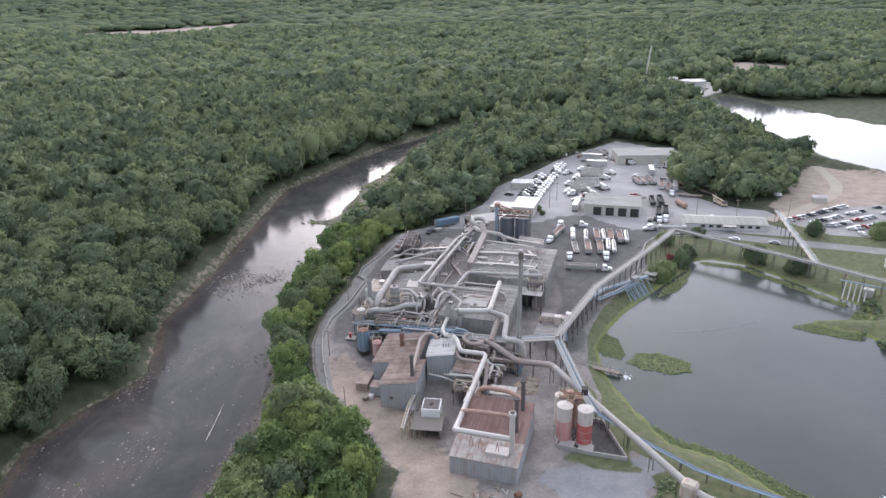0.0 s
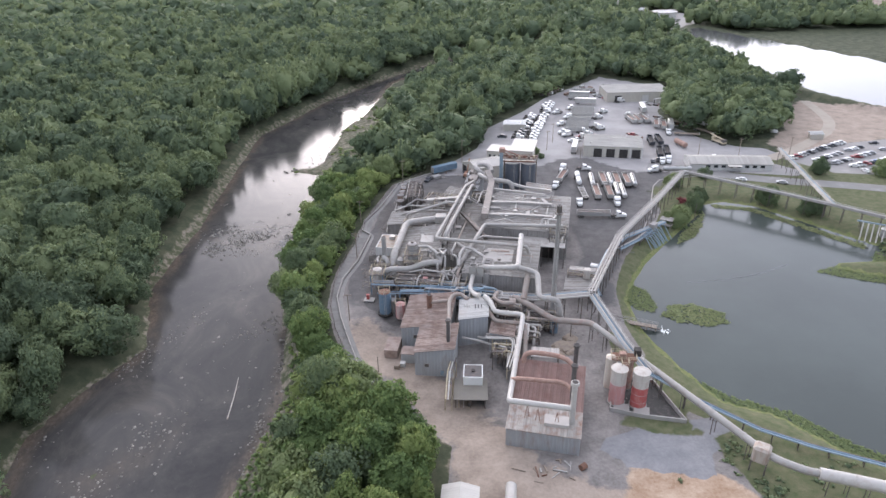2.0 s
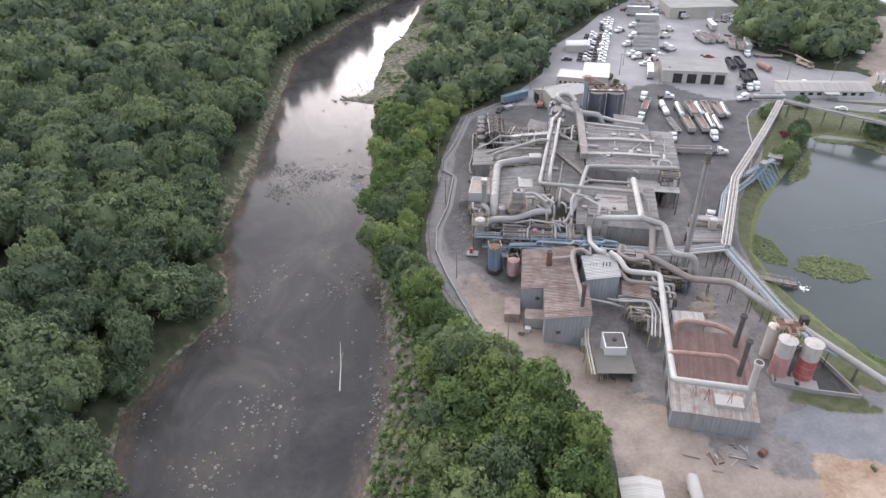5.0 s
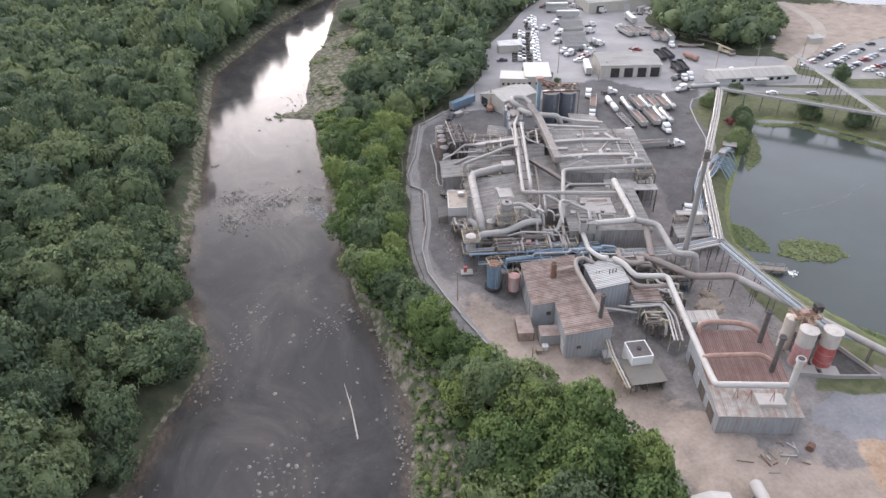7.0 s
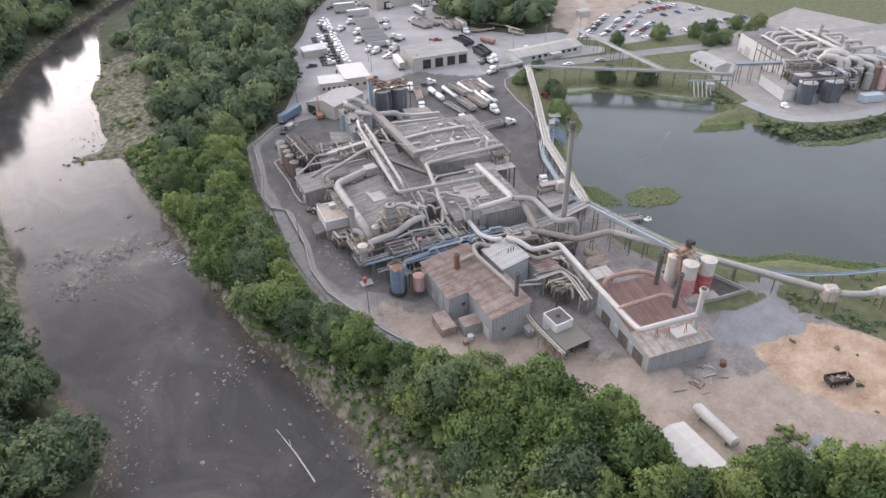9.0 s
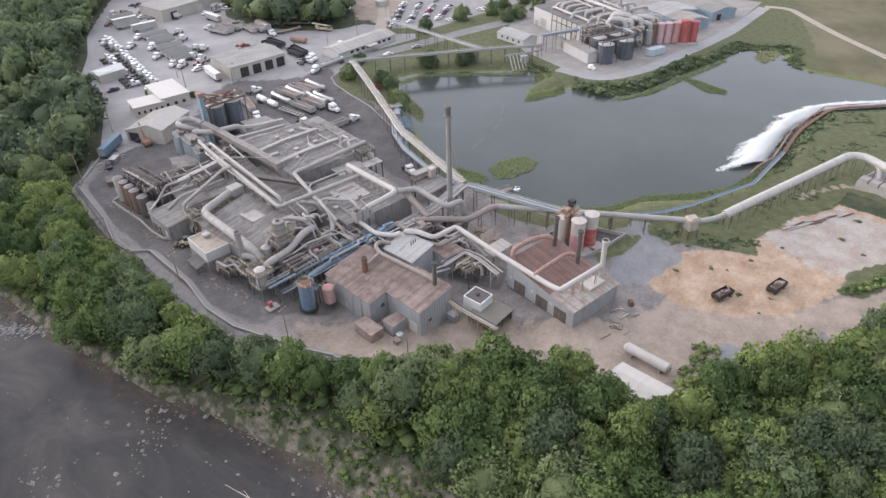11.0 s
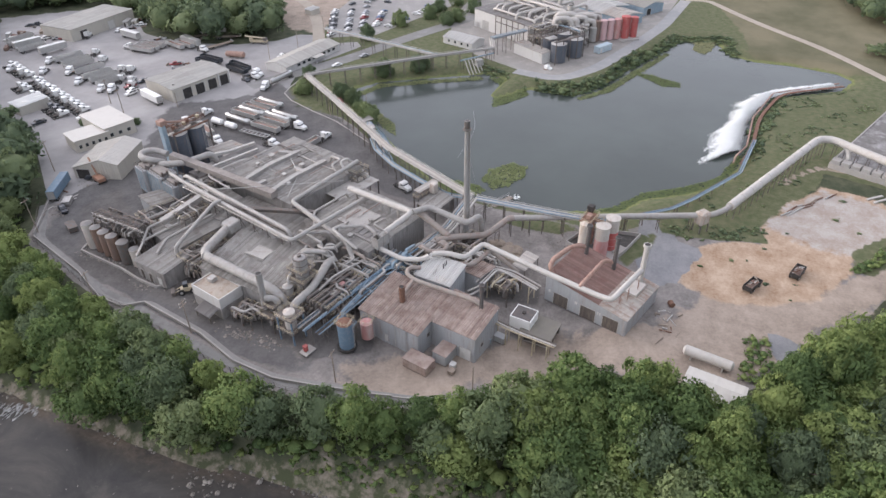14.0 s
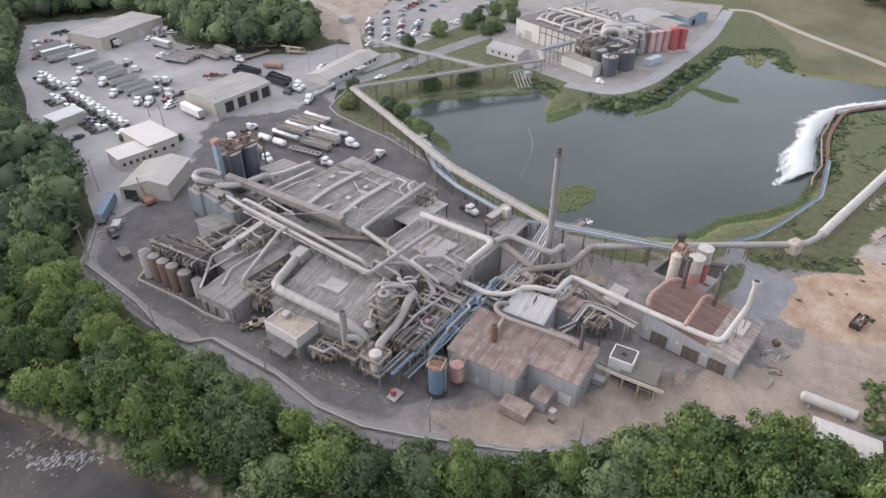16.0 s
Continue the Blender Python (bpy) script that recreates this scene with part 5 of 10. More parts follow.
rad = thing("filter_house", (0.2, 181.5, 0), "rusty grey bag-filter house on steel legs", "filter house", turn=-17)
part("casing", box(bmesh.new(), 1.0, 4.0, 3.5, 6.2, 14.0, 9.6, 0.12), WALL_DIRTY, rad)
for i in range(6):
    raised(rad, "access_panel", 0.9, 4.4 + i * 1.6, 4.2, 1.0, 5.6 + i * 1.6, 9.0, STEEL, 0.0)
for i in range(5):
    raised(rad, "roof_hatch", 1.6, 4.6 + i * 1.9, 9.6, 5.6, 6.0 + i * 1.9, 9.85, DARK_ROOF, 0.03)
for x0 in (1.1, 5.8):
    for y0 in (4.1, 8.8, 13.5):
        raised(rad, "leg", x0, y0, 0, x0 + 0.3, y0 + 0.3, 3.5, STEEL, 0.0)
fans = thing("exhaust_boxes", (1.6, 185.0, 0), "pair of grey open-topped exhaust boxes on a frame", "exhaust box", turn=-17)
for x0 in (0.0, 2.2):
    bm = bmesh.new()
    for a in ((0, 0, 0.12, 2.0), (1.88, 0, 2.0, 2.0), (0.12, 0, 1.88, 0.12), (0.12, 1.88, 1.88, 2.0)):
        box(bm, x0 + a[0], a[1], 8.6, x0 + a[2], a[3], 11.8)
    part("box", bm, PIPE, fans)
    # black plate that paints the dark inside of the open box
    raised(fans, "baffle", x0 + 0.12, 0.12, 10.2, x0 + 1.88, 1.88, 10.3, BLACK, 0.0)
for x0 in (0.0, 3.9):
    for y0 in (0.0, 1.7):
        raised(fans, "leg", x0, y0, 0, x0 + 0.25, y0 + 0.25, 8.6, STEEL, 0.0)

# ---- roof box ducts ----
def box_duct(name, pts, w, h, material, label):
    p0 = Vector(pts[0])
    ob = thing(name, tuple(p0), label, "duct")
    for a, b in zip(pts, pts[1:]):
        a, b = Vector(a) - p0, Vector(b) - p0
        d = b - a
        yaw = math.atan2(d.y, d.x)
        n = max(1, int(d.length / 2.4))
        for i in range(n):
            s, e = a + d * (i / n), a + d * ((i + 1) / n)
            bm = box(bmesh.new(), 0.03, -w / 2, 0, (e - s).length - 0.03, w / 2, h, 0.06)
            pitchm = Matrix.Translation(s) @ Matrix.Rotation(yaw, 4, "Z") @ Matrix.Rotation(-math.asin(d.z / d.length), 4, "Y")
            bm.transform(pitchm)
            part("duct_section", bm, material, ob)
    return ob


GALLERY = mat("dusty_gallery_sheet", (0.265, 0.238, 0.22), 0.8, 0.0, 0.25, 1.4, 0.2, (0.19, 0.165, 0.15), 0.5)
box_duct("roof_duct", [(14.6, 235.2, 10.15), (27, 233.2, 10.15), (38.2, 229.3, 10.15)], 1.5, 1.1, PIPE, "rectangular dusty duct along the main hall's roof")
box_duct("roof_duct", [(13.4, 224.2, 10.15), (24, 222.4, 10.15), (35.5, 218.6, 10.15)], 1.5, 1.1, PIPE, "rectangular dusty duct along the main hall's roof")
box_duct("roof_duct", [(13.3, 230.8, 10.15), (19.2, 229.1, 10.15)], 1.2, 0.9, PIPE, "short rectangular roof duct")
box_duct("roof_duct", [(36.0, 235.4, 10.15), (36.6, 229.9, 10.15)], 1.2, 0.9, PIPE, "short rectangular roof duct")
box_duct("roof_duct", [(28.4, 224.8, 10.15), (27.6, 221.6, 10.15)], 1.2, 0.9, PIPE, "short rectangular roof duct")
box_duct("conveyor_gallery", [(20.2, 263.4, 11.2), (20.4, 254.6, 9.6), (12.2, 221.6, 10.4)], 2.3, 1.9, GALLERY, "enclosed dusty conveyor gallery crossing the roofs")
box_duct("belt_trough", [(5.6, 232, 8.2), (8.6, 217.5, 8.8), (10.5, 207.4, 9.2)], 1.4, 0.9, STEEL, "dark open belt trough between the halls")
box_duct("belt_trough", [(-6, 246, 7.4), (6, 241.5, 9.6)], 1.8, 1.4, PIPE, "ribbed pale conveyor housing")
box_duct("belt_trough", [(6, 241.5, 9.6), (9.6, 240.2, 10.2)], 1.8, 1.4, PIPE, "ribbed pale conveyor housing")
box_duct("silo_conveyor", [(24, 256, 10.5), (34, 253, 8.0), (43, 249.5, 7.5)], 1.0, 0.9, PIPE_PALE, "pale conveyor from the silos")
box_duct("silo_conveyor", [(20, 252, 8.8), (40, 246.5, 7.2)], 0.9, 0.8, PIPE_PALE, "pale conveyor from the silos")

# ---- ducts ----
duct("large_duct", [(-4.4, 225.8, 9.6), (-14.9, 226.0, 8.6), (-20.1, 203.4, 8.4), (-20.8, 199.4, 6.8), (-20.6, 198.2, 3.0)], 1.15, PIPE, "large dusty insulated duct over the grey hall's roof", seg=16, joints=2.6)
duct("paired_duct", [(15.5, 262, 9.5), (9.5, 250.9, 11.5), (-6.6, 204.6, 12.3), (21.8, 196.6, 11.2), (22.3, 196.4, 9.0)], 0.55, PIPE, "long dusty duct with bends above the halls", joints=4.5)
duct("paired_duct", [(14.0, 255.0, 8.5), (12.2, 251.4, 11.6), (-2.8, 208.0, 12.3), (-3.6, 206.2, 9.0)], 0.55, PIPE, "long dusty duct with bends above the halls", joints=4.5)
duct("cross_duct", [(36.6, 208.2, 12.0), (11.2, 215.5, 11.0), (0.8, 193.5, 9.8), (-2.4, 190.0, 7.0), (-7.4, 191.6, 5.6)], 0.62, PIPE, "grey duct across the main hall's edge", joints=4.0)
duct("diagonal_duct", [(-14.2, 234.9, 5.6), (-14.2, 234.9, 7.9), (0.9, 233.3, 12.6), (3.2, 232.6, 12.4)], 0.5, PIPE, "slanting duct from the block house", joints=5)
roof_duct_b = duct("roof_main_duct", [(21.2, 203.0, 12.2), (15.6, 181.4, 12.4), (4.8, 186.0, 10.6)], 0.8, PIPE_PALE, "pale duct with risers on the control hall roof", joints=3, seg=14)
for t in (0.12, 0.24, 0.52, 0.64, 0.78):
    x, y = 21.2 - 5.6 * t, 203 - 21.6 * t
    part("riser", tube(bmesh.new(), [(x - 21.2, y - 203, 9.0), (x - 21.2, y - 203, 11.9)], 0.42, 12), PIPE, roof_duct_b)
duct("flue_duct", [(15.6, 181.4, 12.4), (20.9, 178.8, 11.4), (18.6, 167.2, 10.2), (23.6, 165.4, 10.2), (24.8, 165.0, 3.0)], 0.8, PIPE, "pale flue duct stepping down to the stack", joints=3, seg=14)
duct("flue_duct", [(18.6, 180.8, 10.6), (16.4, 174.6, 8.6), (15.2, 171.2, 7.4)], 0.85, PIPE_BROWN, "brown flue duct to the fan", joints=3, seg=14)
duct("gas_main", [(12.8, 174.0, 6.8), (15.4, 170.6, 7.0), (22, 162.8, 5.4), (31.0, 159.7, 5.7), (32.0, 158.2, 5.7)], 0.85, PIPE_BROWN, "dusty brown gas main rising from the fan", joints=4, legs=9, seg=14)
duct("gas_main", [(32.0, 158.2, 5.7), (53.0, 108.2, 4.9)], 0.83, PIPE, "long pale dusty gas main on trestles along the pond", joints=4, legs=9, seg=14)
duct("main_neck", [(52.6, 108.9, 4.8), (54.6, 106.4, 4.7), (58.6, 103.4, 4.5), (61.4, 102.0, 4.7)], 0.8, PIPE, "narrower pale pipe between junction box and trunk main", joints=2.4, seg=14)
duct("loop_duct", [(12.0, 170.4, 7.0), (8.8, 169.6, 7.6), (6.8, 172.8, 7.6), (8.6, 176.4, 7.2)], 0.6, PIPE_BROWN, "bent brown duct beside the fan", joints=3)
fan = thing("fan_house", (12.2, 171.8, 0), "brown induced-draught fan with platform rails", "fan", turn=-17)
part("volute", tube(bmesh.new(), [(-0.9, 0, 5.6), (0.9, 0, 5.6)], 1.9, 18, 0), PIPE_BROWN, fan)
part("motor", box(bmesh.new(), 1.0, -0.7, 4.6, 2.6, 0.7, 6.0, 0.1), STEEL, fan)
part("pedestal", box(bmesh.new(), -1.4, -1.6, 0, 2.8, 1.6, 3.7, 0.1), CONCRETE, fan)
duct("white_duct", [(4.0, 171.2, 9.4), (5.0, 168.0, 9.8), (5.5, 163.2, 9.1), (12.9, 161.1, 9.0), (8.0, 145.4, 8.5), (3.4, 130.6, 8.3), (2.3, 127.2, 8.7), (3.4, 126.4, 9.1), (15.0, 122.1, 9.4)], 0.66, PIPE_PALE, "clean white duct along the furnace house wall", joints=5, seg=14)
duct("second_duct", [(4.0, 167.0, 8.0), (5.2, 161.4, 7.5), (13.0, 159.0, 7.4), (12.4, 155.4, 5.6), (11.4, 151.0, 3.6)], 0.55, PIPE_BROWN, "brown duct below the white one", joints=4)
duct("rusty_duct", [(8.9, 142.0, 7.4), (9.2, 142.9, 9.4), (11.2, 142.6, 10.0), (16.4, 139.8, 10.6), (18.6, 138.0, 10.4), (19.6, 136.6, 9.6)], 0.6, PIPE_RUST, "rusty arched duct round the back of the red roof", joints=4)
duct("rusty_duct", [(4.4, 134.7, 8.6), (5.8, 134.2, 9.1), (15.4, 131.3, 9.3), (16.8, 130.2, 8.8), (17.2, 128.9, 8.4)], 0.52, PIPE_RUST, "rust-streaked duct across the red roof", joints=4)
duct("roof_duct_pipe", [(-0.6, 172.6, 8.0), (-2.2, 175.0, 8.5), (-4.6, 174.6, 8.6), (-6.0, 171.6, 8.3), (-7.9, 156.4, 8.2), (-8.1, 155.0, 7.6)], 0.55, PIPE_BROWN, "tan duct along the rusty roof", joints=3.5)
duct("roof_duct_pipe", [(-11.4, 172.6, 7.8), (-6.2, 172.2, 8.3)], 0.45, PIPE_BROWN, "tan duct from the roof stack", joints=3.5)
duct("gas_pipe", [(-23.4, 195.0, 6.2), (-22.2, 194.9, 7.2), (-15.6, 193.9, 7.4), (-11.4, 193.5, 9.2), (-8.6, 193.8, 9.4), (-5.9, 193.8, 8.8)], 0.95, PIPE, "fat dusty gas pipe sagging to the river side", joints=2.4, seg=14)
duct("gas_pipe", [(-14.3, 198.8, 12.4), (-9.6, 199.4, 12.2), (-7.2, 196.0, 11.4), (-6.2, 194.2, 9.4)], 0.5, PIPE, "dusty pipe from the tower", joints=3)
duct("gas_pipe", [(-4.0, 198.6, 10.6), (-5.2, 196.4, 10.6), (-6.1, 194.2, 9.2)], 0.45, PIPE, "dusty pipe between the towers", joints=3)
duct("gas_pipe", [(6.4, 196.6, 10.8), (2.0, 197.8, 11.8), (0.2, 194.6, 11.6), (-1.2, 189.4, 9.8)], 0.45, PIPE, "pipe with loops above the filter house", joints=3)
duct("gas_pipe", [(0.4, 204.4, 10.2), (2.4, 199.6, 10.4), (3.2, 197.2, 7.0)], 0.5, PIPE, "short pipe with an elbow", joints=3)
duct("gas_pipe", [(3.0, 186.2, 8.6), (0.8, 178.0, 8.2), (1.6, 173.2, 8.8), (2.6, 171.6, 9.6)], 0.62, PIPE_PALE, "pale duct between the filter house and the white shed", joints=3)
for k, (a, b) in enumerate((((-9.5, 199.5), (-9.2, 198.6)), ((-7.6, 197.6), (-7.2, 196.4)), ((-6.0, 196.2), (-5.6, 195.0)))):
    duct("drop_pipe", [(*a, 2.0), (*a, 10.5 + k * 0.4), (*b, 11.0 + k * 0.4), (b[0] + 0.5, b[1] - 1.6, 11.0 + k * 0.4)], 0.42, PIPE, "upright dusty drop pipe", joints=3)
box_out = thing("junction_box", (52.2, 109.4, 0), "rust-streaked sheet-metal junction box on the gas main", "junction box", turn=-40)
bm = bmesh.new()
box(bm, -1.7, -1.6, 2.4, 1.7, 1.6, 6.4, 0.5)
part("casing", bm, mat("rust_streaked_sheet", (0.40, 0.36, 0.32), 0.7, 0, 0.2, 1.2, 0.3, (0.28, 0.18, 0.13), 0.55, streak=0.2), box_out)
for x0 in (-1.6, 1.3):
    for y0 in (-1.5, 1.2):
        raised(box_out, "leg", x0, y0, 0, x0 + 0.3, y0 + 0.3, 2.5, STEEL, 0.0)
duct("trunk_main", [(60.4, 102.4, 4.65), (63.6, 100.8, 4.8), (111.0, 76.6, 6.4), (112.4, 72.4, 6.4), (98.6, 54.6, 6.4), (98.4, 53.6, 2.5)], 1.25, PIPE_PALE, "wide pale trunk main on trestles to the filter bed", joints=5, legs=3.4, seg=18)

# ---- stacks, tanks and towers ----
def stack(x, y, z0, z1, r, material, label, cap=0.0, r1=None, seg=16, bands=3):
    ob = thing("stack", (x, y, z0), label, "stack")
    part("shaft", drum(bmesh.new(), 0, 0, 0, z1 - z0, r, seg, r1=r1), material, ob, smooth=True)
    for i in range(bands):
        f = (i + 1) / (bands + 1)
        part("band", ring(bmesh.new(), 0, 0, (z1 - z0) * f, (r + ((r1 or r) - r) * f) * 1.06, 0.2, seg), material, ob)
    # shafts are solid: a black disc paints the dark of the flue opening
    if cap:
        part("cowl", tube(bmesh.new(), [(0, 0, z1 - z0 + 0.02), (0, 0, z1 - z0 + cap)], r, seg, 0, True, [r * 1.5, r * 1.4]), material, ob)
        part("flue_mouth", drum(bmesh.new(), 0, 0, z1 - z0 + cap, z1 - z0 + cap + 0.02, r * 1.1, seg), BLACK, ob)
    else:
        part("flue_mouth", drum(bmesh.new(), 0, 0, z1 - z0 - 0.2, z1 - z0 + 0.012, (r1 or r) * 0.82, seg), BLACK, ob)
    return ob


STACK_MAT = mat("grey_brown_stack", (0.31, 0.30, 0.295), 0.75, 0.1, 0.25, 1.2, 0.3, (0.22, 0.18, 0.15), 0.4, streak=0.2)
main = stack(23.3, 169.2, 0, 36.9, 0.78, STACK_MAT, "tall grey main stack with a dark steel head", r1=0.56, seg=20, bands=9)
part("flare", drum(bmesh.new(), 0, 0, 0, 5.5, 1.9, 20, r1=0.78), STACK_MAT, main, smooth=True)
part("head", drum(bmesh.new(), 0, 0, 34.9, 36.8, 0.72, 20), STEEL, main)
part("gallery", ring(bmesh.new(), 0, 0, 34.6, 1.2, 0.12), STEEL, main)
part("guy_wire", strut(bmesh.new(), (0.6, 0, 30), (2.6, -2, 16), 0.03), STEEL_PALE, main)
part("ladder", strut(bmesh.new(), (0, -1.0, 6.5), (0, -0.72, 34.5), 0.2), STEEL_PALE, main)
stack(19.8, 136.0, 7.2, 15.5, 0.52, SOOT, "dark sooty roof stack with a cowl", 0.55)
stack(17.2, 128.7, 6.1, 15.4, 0.52, SOOT, "dark sooty roof stack with a cowl", 0.5)
stack(15.3, 121.9, 5.0, 16.0, 0.62, PIPE_PALE, "white roof stack with a black-mouthed cowl", 0.7)
stack(-11.5, 172.7, 5.9, 10.3, 0.72, RUST, "short rusty stack on the rusty roof", 0.0)
stack(-8.2, 154.5, 6.5, 13.0, 0.48, SOOT, "dark thin roof stack", 0.4)
stack(-23.3, 202.6, 4.5, 14.8, 0.78, STACK_MAT, "grey vent stack beside the grey hall")
duct("vent_elbow", [(-23.8, 202.0, 8.0), (-22.6, 200.2, 7.8), (-22.4, 199.2, 6.0), (-22.4, 199.0, 3.4)], 0.75, PIPE, "fat elbow at the vent stack", joints=2)


def rail(ob, pts, h=1.05, gap=1.6, material=None, name="handrail"):
    """A guard rail along a path, one panel of posts, top bar and knee bar for each straight run."""
    for a, b in zip(pts, pts[1:]):
        bm = bmesh.new()
        a, b = Vector(a), Vector(b)
        n = max(1, round((b - a).length / gap))
        for i in range(n + 1):
            p = a + (b - a) * i / n
            strut(bm, p, p + Vector((0, 0, h)), 0.085)
        for f in (0.55, 1.0):
            strut(bm, a + Vector((0, 0, h * f)), b + Vector((0, 0, h * f)), 0.085)
        out = part(name, bm, material or YELLOW, ob)
    return out


def deck(ob, x0, y0, x1, y1, z, material=None, legs=True, rails=True, base=0.0):
    raised(ob, "platform", x0, y0, z - 0.15, x1, y1, z, STEEL, 0.0)
    if rails:
        rail(ob, [(x0, y0, z), (x1, y0, z), (x1, y1, z), (x0, y1, z), (x0, y0, z)], material=material)
    if legs:
        for x in (x0 + 0.1, x1 - 0.35):
            for y in (y0 + 0.1, y1 - 0.35):
                raised(ob, "leg", x, y, base, x + 0.25, y + 0.25, z - 0.15, STEEL, 0.0)


tower = thing("scrubber_tower", (-14.5, 197.2, 0), "dusty scrubber tower with railed platforms", "tower", turn=-12)
part("lower_vessel", drum(bmesh.new(), 0, 0, 0, 8.5, 1.9, 20, 0.6), PIPE, tower, smooth=True)
part("upper_vessel", drum(bmesh.new(), 0, 0, 9.0, 14.5, 1.65, 24, 0.35), STACK_MAT, tower, smooth=True)
deck(tower, -2.6, -2.6, 2.6, 2.6, 8.9)
deck(tower, -2.3, -2.3, 2.3, 2.3, 11.4, legs=False)
for z_ in (9.6, 12.8, 14.5):
    part("hoop", ring(bmesh.new(), 0, 0, z_, 1.72, 0.16, 24), STEEL, tower)
part("cover", drum(bmesh.new(), 0, 0, 14.85, 15.3, 0.5, 14), STEEL, tower)
tower2 = thing("scrubber_tower", (-18.2, 199.2, 0), "small dusty vessel with a railed ring platform", "tower", turn=-12)
part("lower_vessel", drum(bmesh.new(), 0, 0, 0, 8.2, 1.25, 18, 0.7), PIPE, tower2, smooth=True)
deck(tower2, -2.0, -2.0, 2.0, 2.0, 6.2)
part("hoop", ring(bmesh.new(), 0, 0, 8.0, 1.3, 0.16, 20), STEEL, tower2)
part("outlet_pipe", tube(bmesh.new(), [(0.6, 0, 8.6), (0.8, 0.4, 9.6), (2.6, 1.0, 9.8), (3.4, 1.2, 9.0)], 0.32, 10), PIPE, tower2, smooth=True)
west_frame = thing("vessel_stand", (-28.2, 192.4, 0), "blue steel frame holding a small white tank", "stand", turn=-12)
for x in (0, 3.8):
    for y in (0, 4.2):
        raised(west_frame, "leg", x, y, 0, x + 0.28, y + 0.28, 7.2, BLUE, 0.0)
for z in (3.4, 7.2):
    deck(west_frame, -0.2, -0.2, 4.3, 4.7, z, legs=False)
part("tank", drum(bmesh.new(), 2.0, 2.3, 3.5, 8.0, 1.35, 18, 0.5), SILO_GREY, west_frame, smooth=True)
part("tank_hopper", drum(bmesh.new(), 2.0, 2.3, 1.4, 3.4, 0.4, 18, r1=1.3), SILO_GREY, west_frame)
vent_deck = thing("access_platform", (-26.4, 198.8, 0), "railed access platform around the vent elbow", "platform", turn=-10)
deck(vent_deck, 0, 0, 5.4, 4.2, 4.2)
deck(vent_deck, 1.2, 0.4, 4.6, 3.4, 6.4, legs=False)


def tank(name, x, y, r, z0, z1, material, label, top=0.5, bands=4, top_mat=None, seg=24, group="", ladder=True):
    ob = thing(name, (x, y, 0), label, "tank", group)
    part("shell", drum(bmesh.new(), 0, 0, z0, z1, r, seg), material, ob, smooth=True)
    part("cover", tube(bmesh.new(), [(0, 0, z1), (0, 0, z1 + top)], r, seg, 0, True, [r * 1.03, r * 0.2]), top_mat or material, ob)
    for i in range(bands):
        part("hoop", ring(bmesh.new(), 0, 0, z0 + (z1 - z0) * (i + 0.5) / bands, r * 1.018, 0.14, seg), material, ob)
    if ladder:
        bm = bmesh.new()
        for s in (-0.25, 0.25):
            strut(bm, (s, -r - 0.3, z0), (s, -r - 0.3, z1 + 1.0), 0.06)
        for i in range(int((z1 - z0) / 0.6)):
            strut(bm, (-0.25, -r - 0.3, z0 + 0.6 * i + 0.3), (0.25, -r - 0.3, z0 + 0.6 * i + 0.3), 0.05)
        part("ladder", bm, STEEL_PALE, ob)
    return ob


blue_tank = tank("blue_tank", -24.0, 181.2, 1.75, 0.4, 7.3, BLUE, "tall blue steel tank with a rusty railed top", 0.3, 3, RUST)
part("plinth", drum(bmesh.new(), 0, 0, 0, 0.4, 2.3, 20), BLACK, blue_tank)
rail(blue_tank, [(-1.6, -1.6, 7.4), (1.6, -1.6, 7.4), (1.6, 1.6, 7.4), (-1.6, 1.6, 7.4), (-1.6, -1.6, 7.4)])
deck(blue_tank, 1.8, -1.2, 3.2, 1.2, 4.4, BLUE_PALE)
red = tank("red_tank", -19.6, 178.2, 1.45, 0.2, 4.6, PINK, "small bleached red tank with a yellow rail", 0.4, 2)
rail(red, [(-1.4, -1.4, 4.6), (1.4, -1.4, 4.6), (1.4, 1.4, 4.6), (-1.4, 1.4, 4.6), (-1.4, -1.4, 4.6)])
fan = thing("fan_housing", (-11.4, 188.6, 0), "bleached red vent drum on a dusty square hood", "fan")
part("leg", box(bmesh.new(), -0.35, -0.35, 0, 0.35, 0.35, 5.0), STEEL, fan)
part("hood", tube(bmesh.new(), [(0, 0, 4.6), (0, 0, 5.6)], 1.0, 4, 0, True, [1.0, 1.7]), PINK, fan)
part("drum", drum(bmesh.new(), 0, 0, 5.6, 7.0, 0.75, 16, 0.3), PINK, fan, smooth=True)
for x, y in ((38.2, 268.5), (31.9, 270.0)):
    tank("dark_silo", x, y, 3.05, 0.3, 13.4, DARK_TANK, "dark ribbed steel storage silo", 0.9, 9, STEEL_PALE, 28, "dark storage silos")
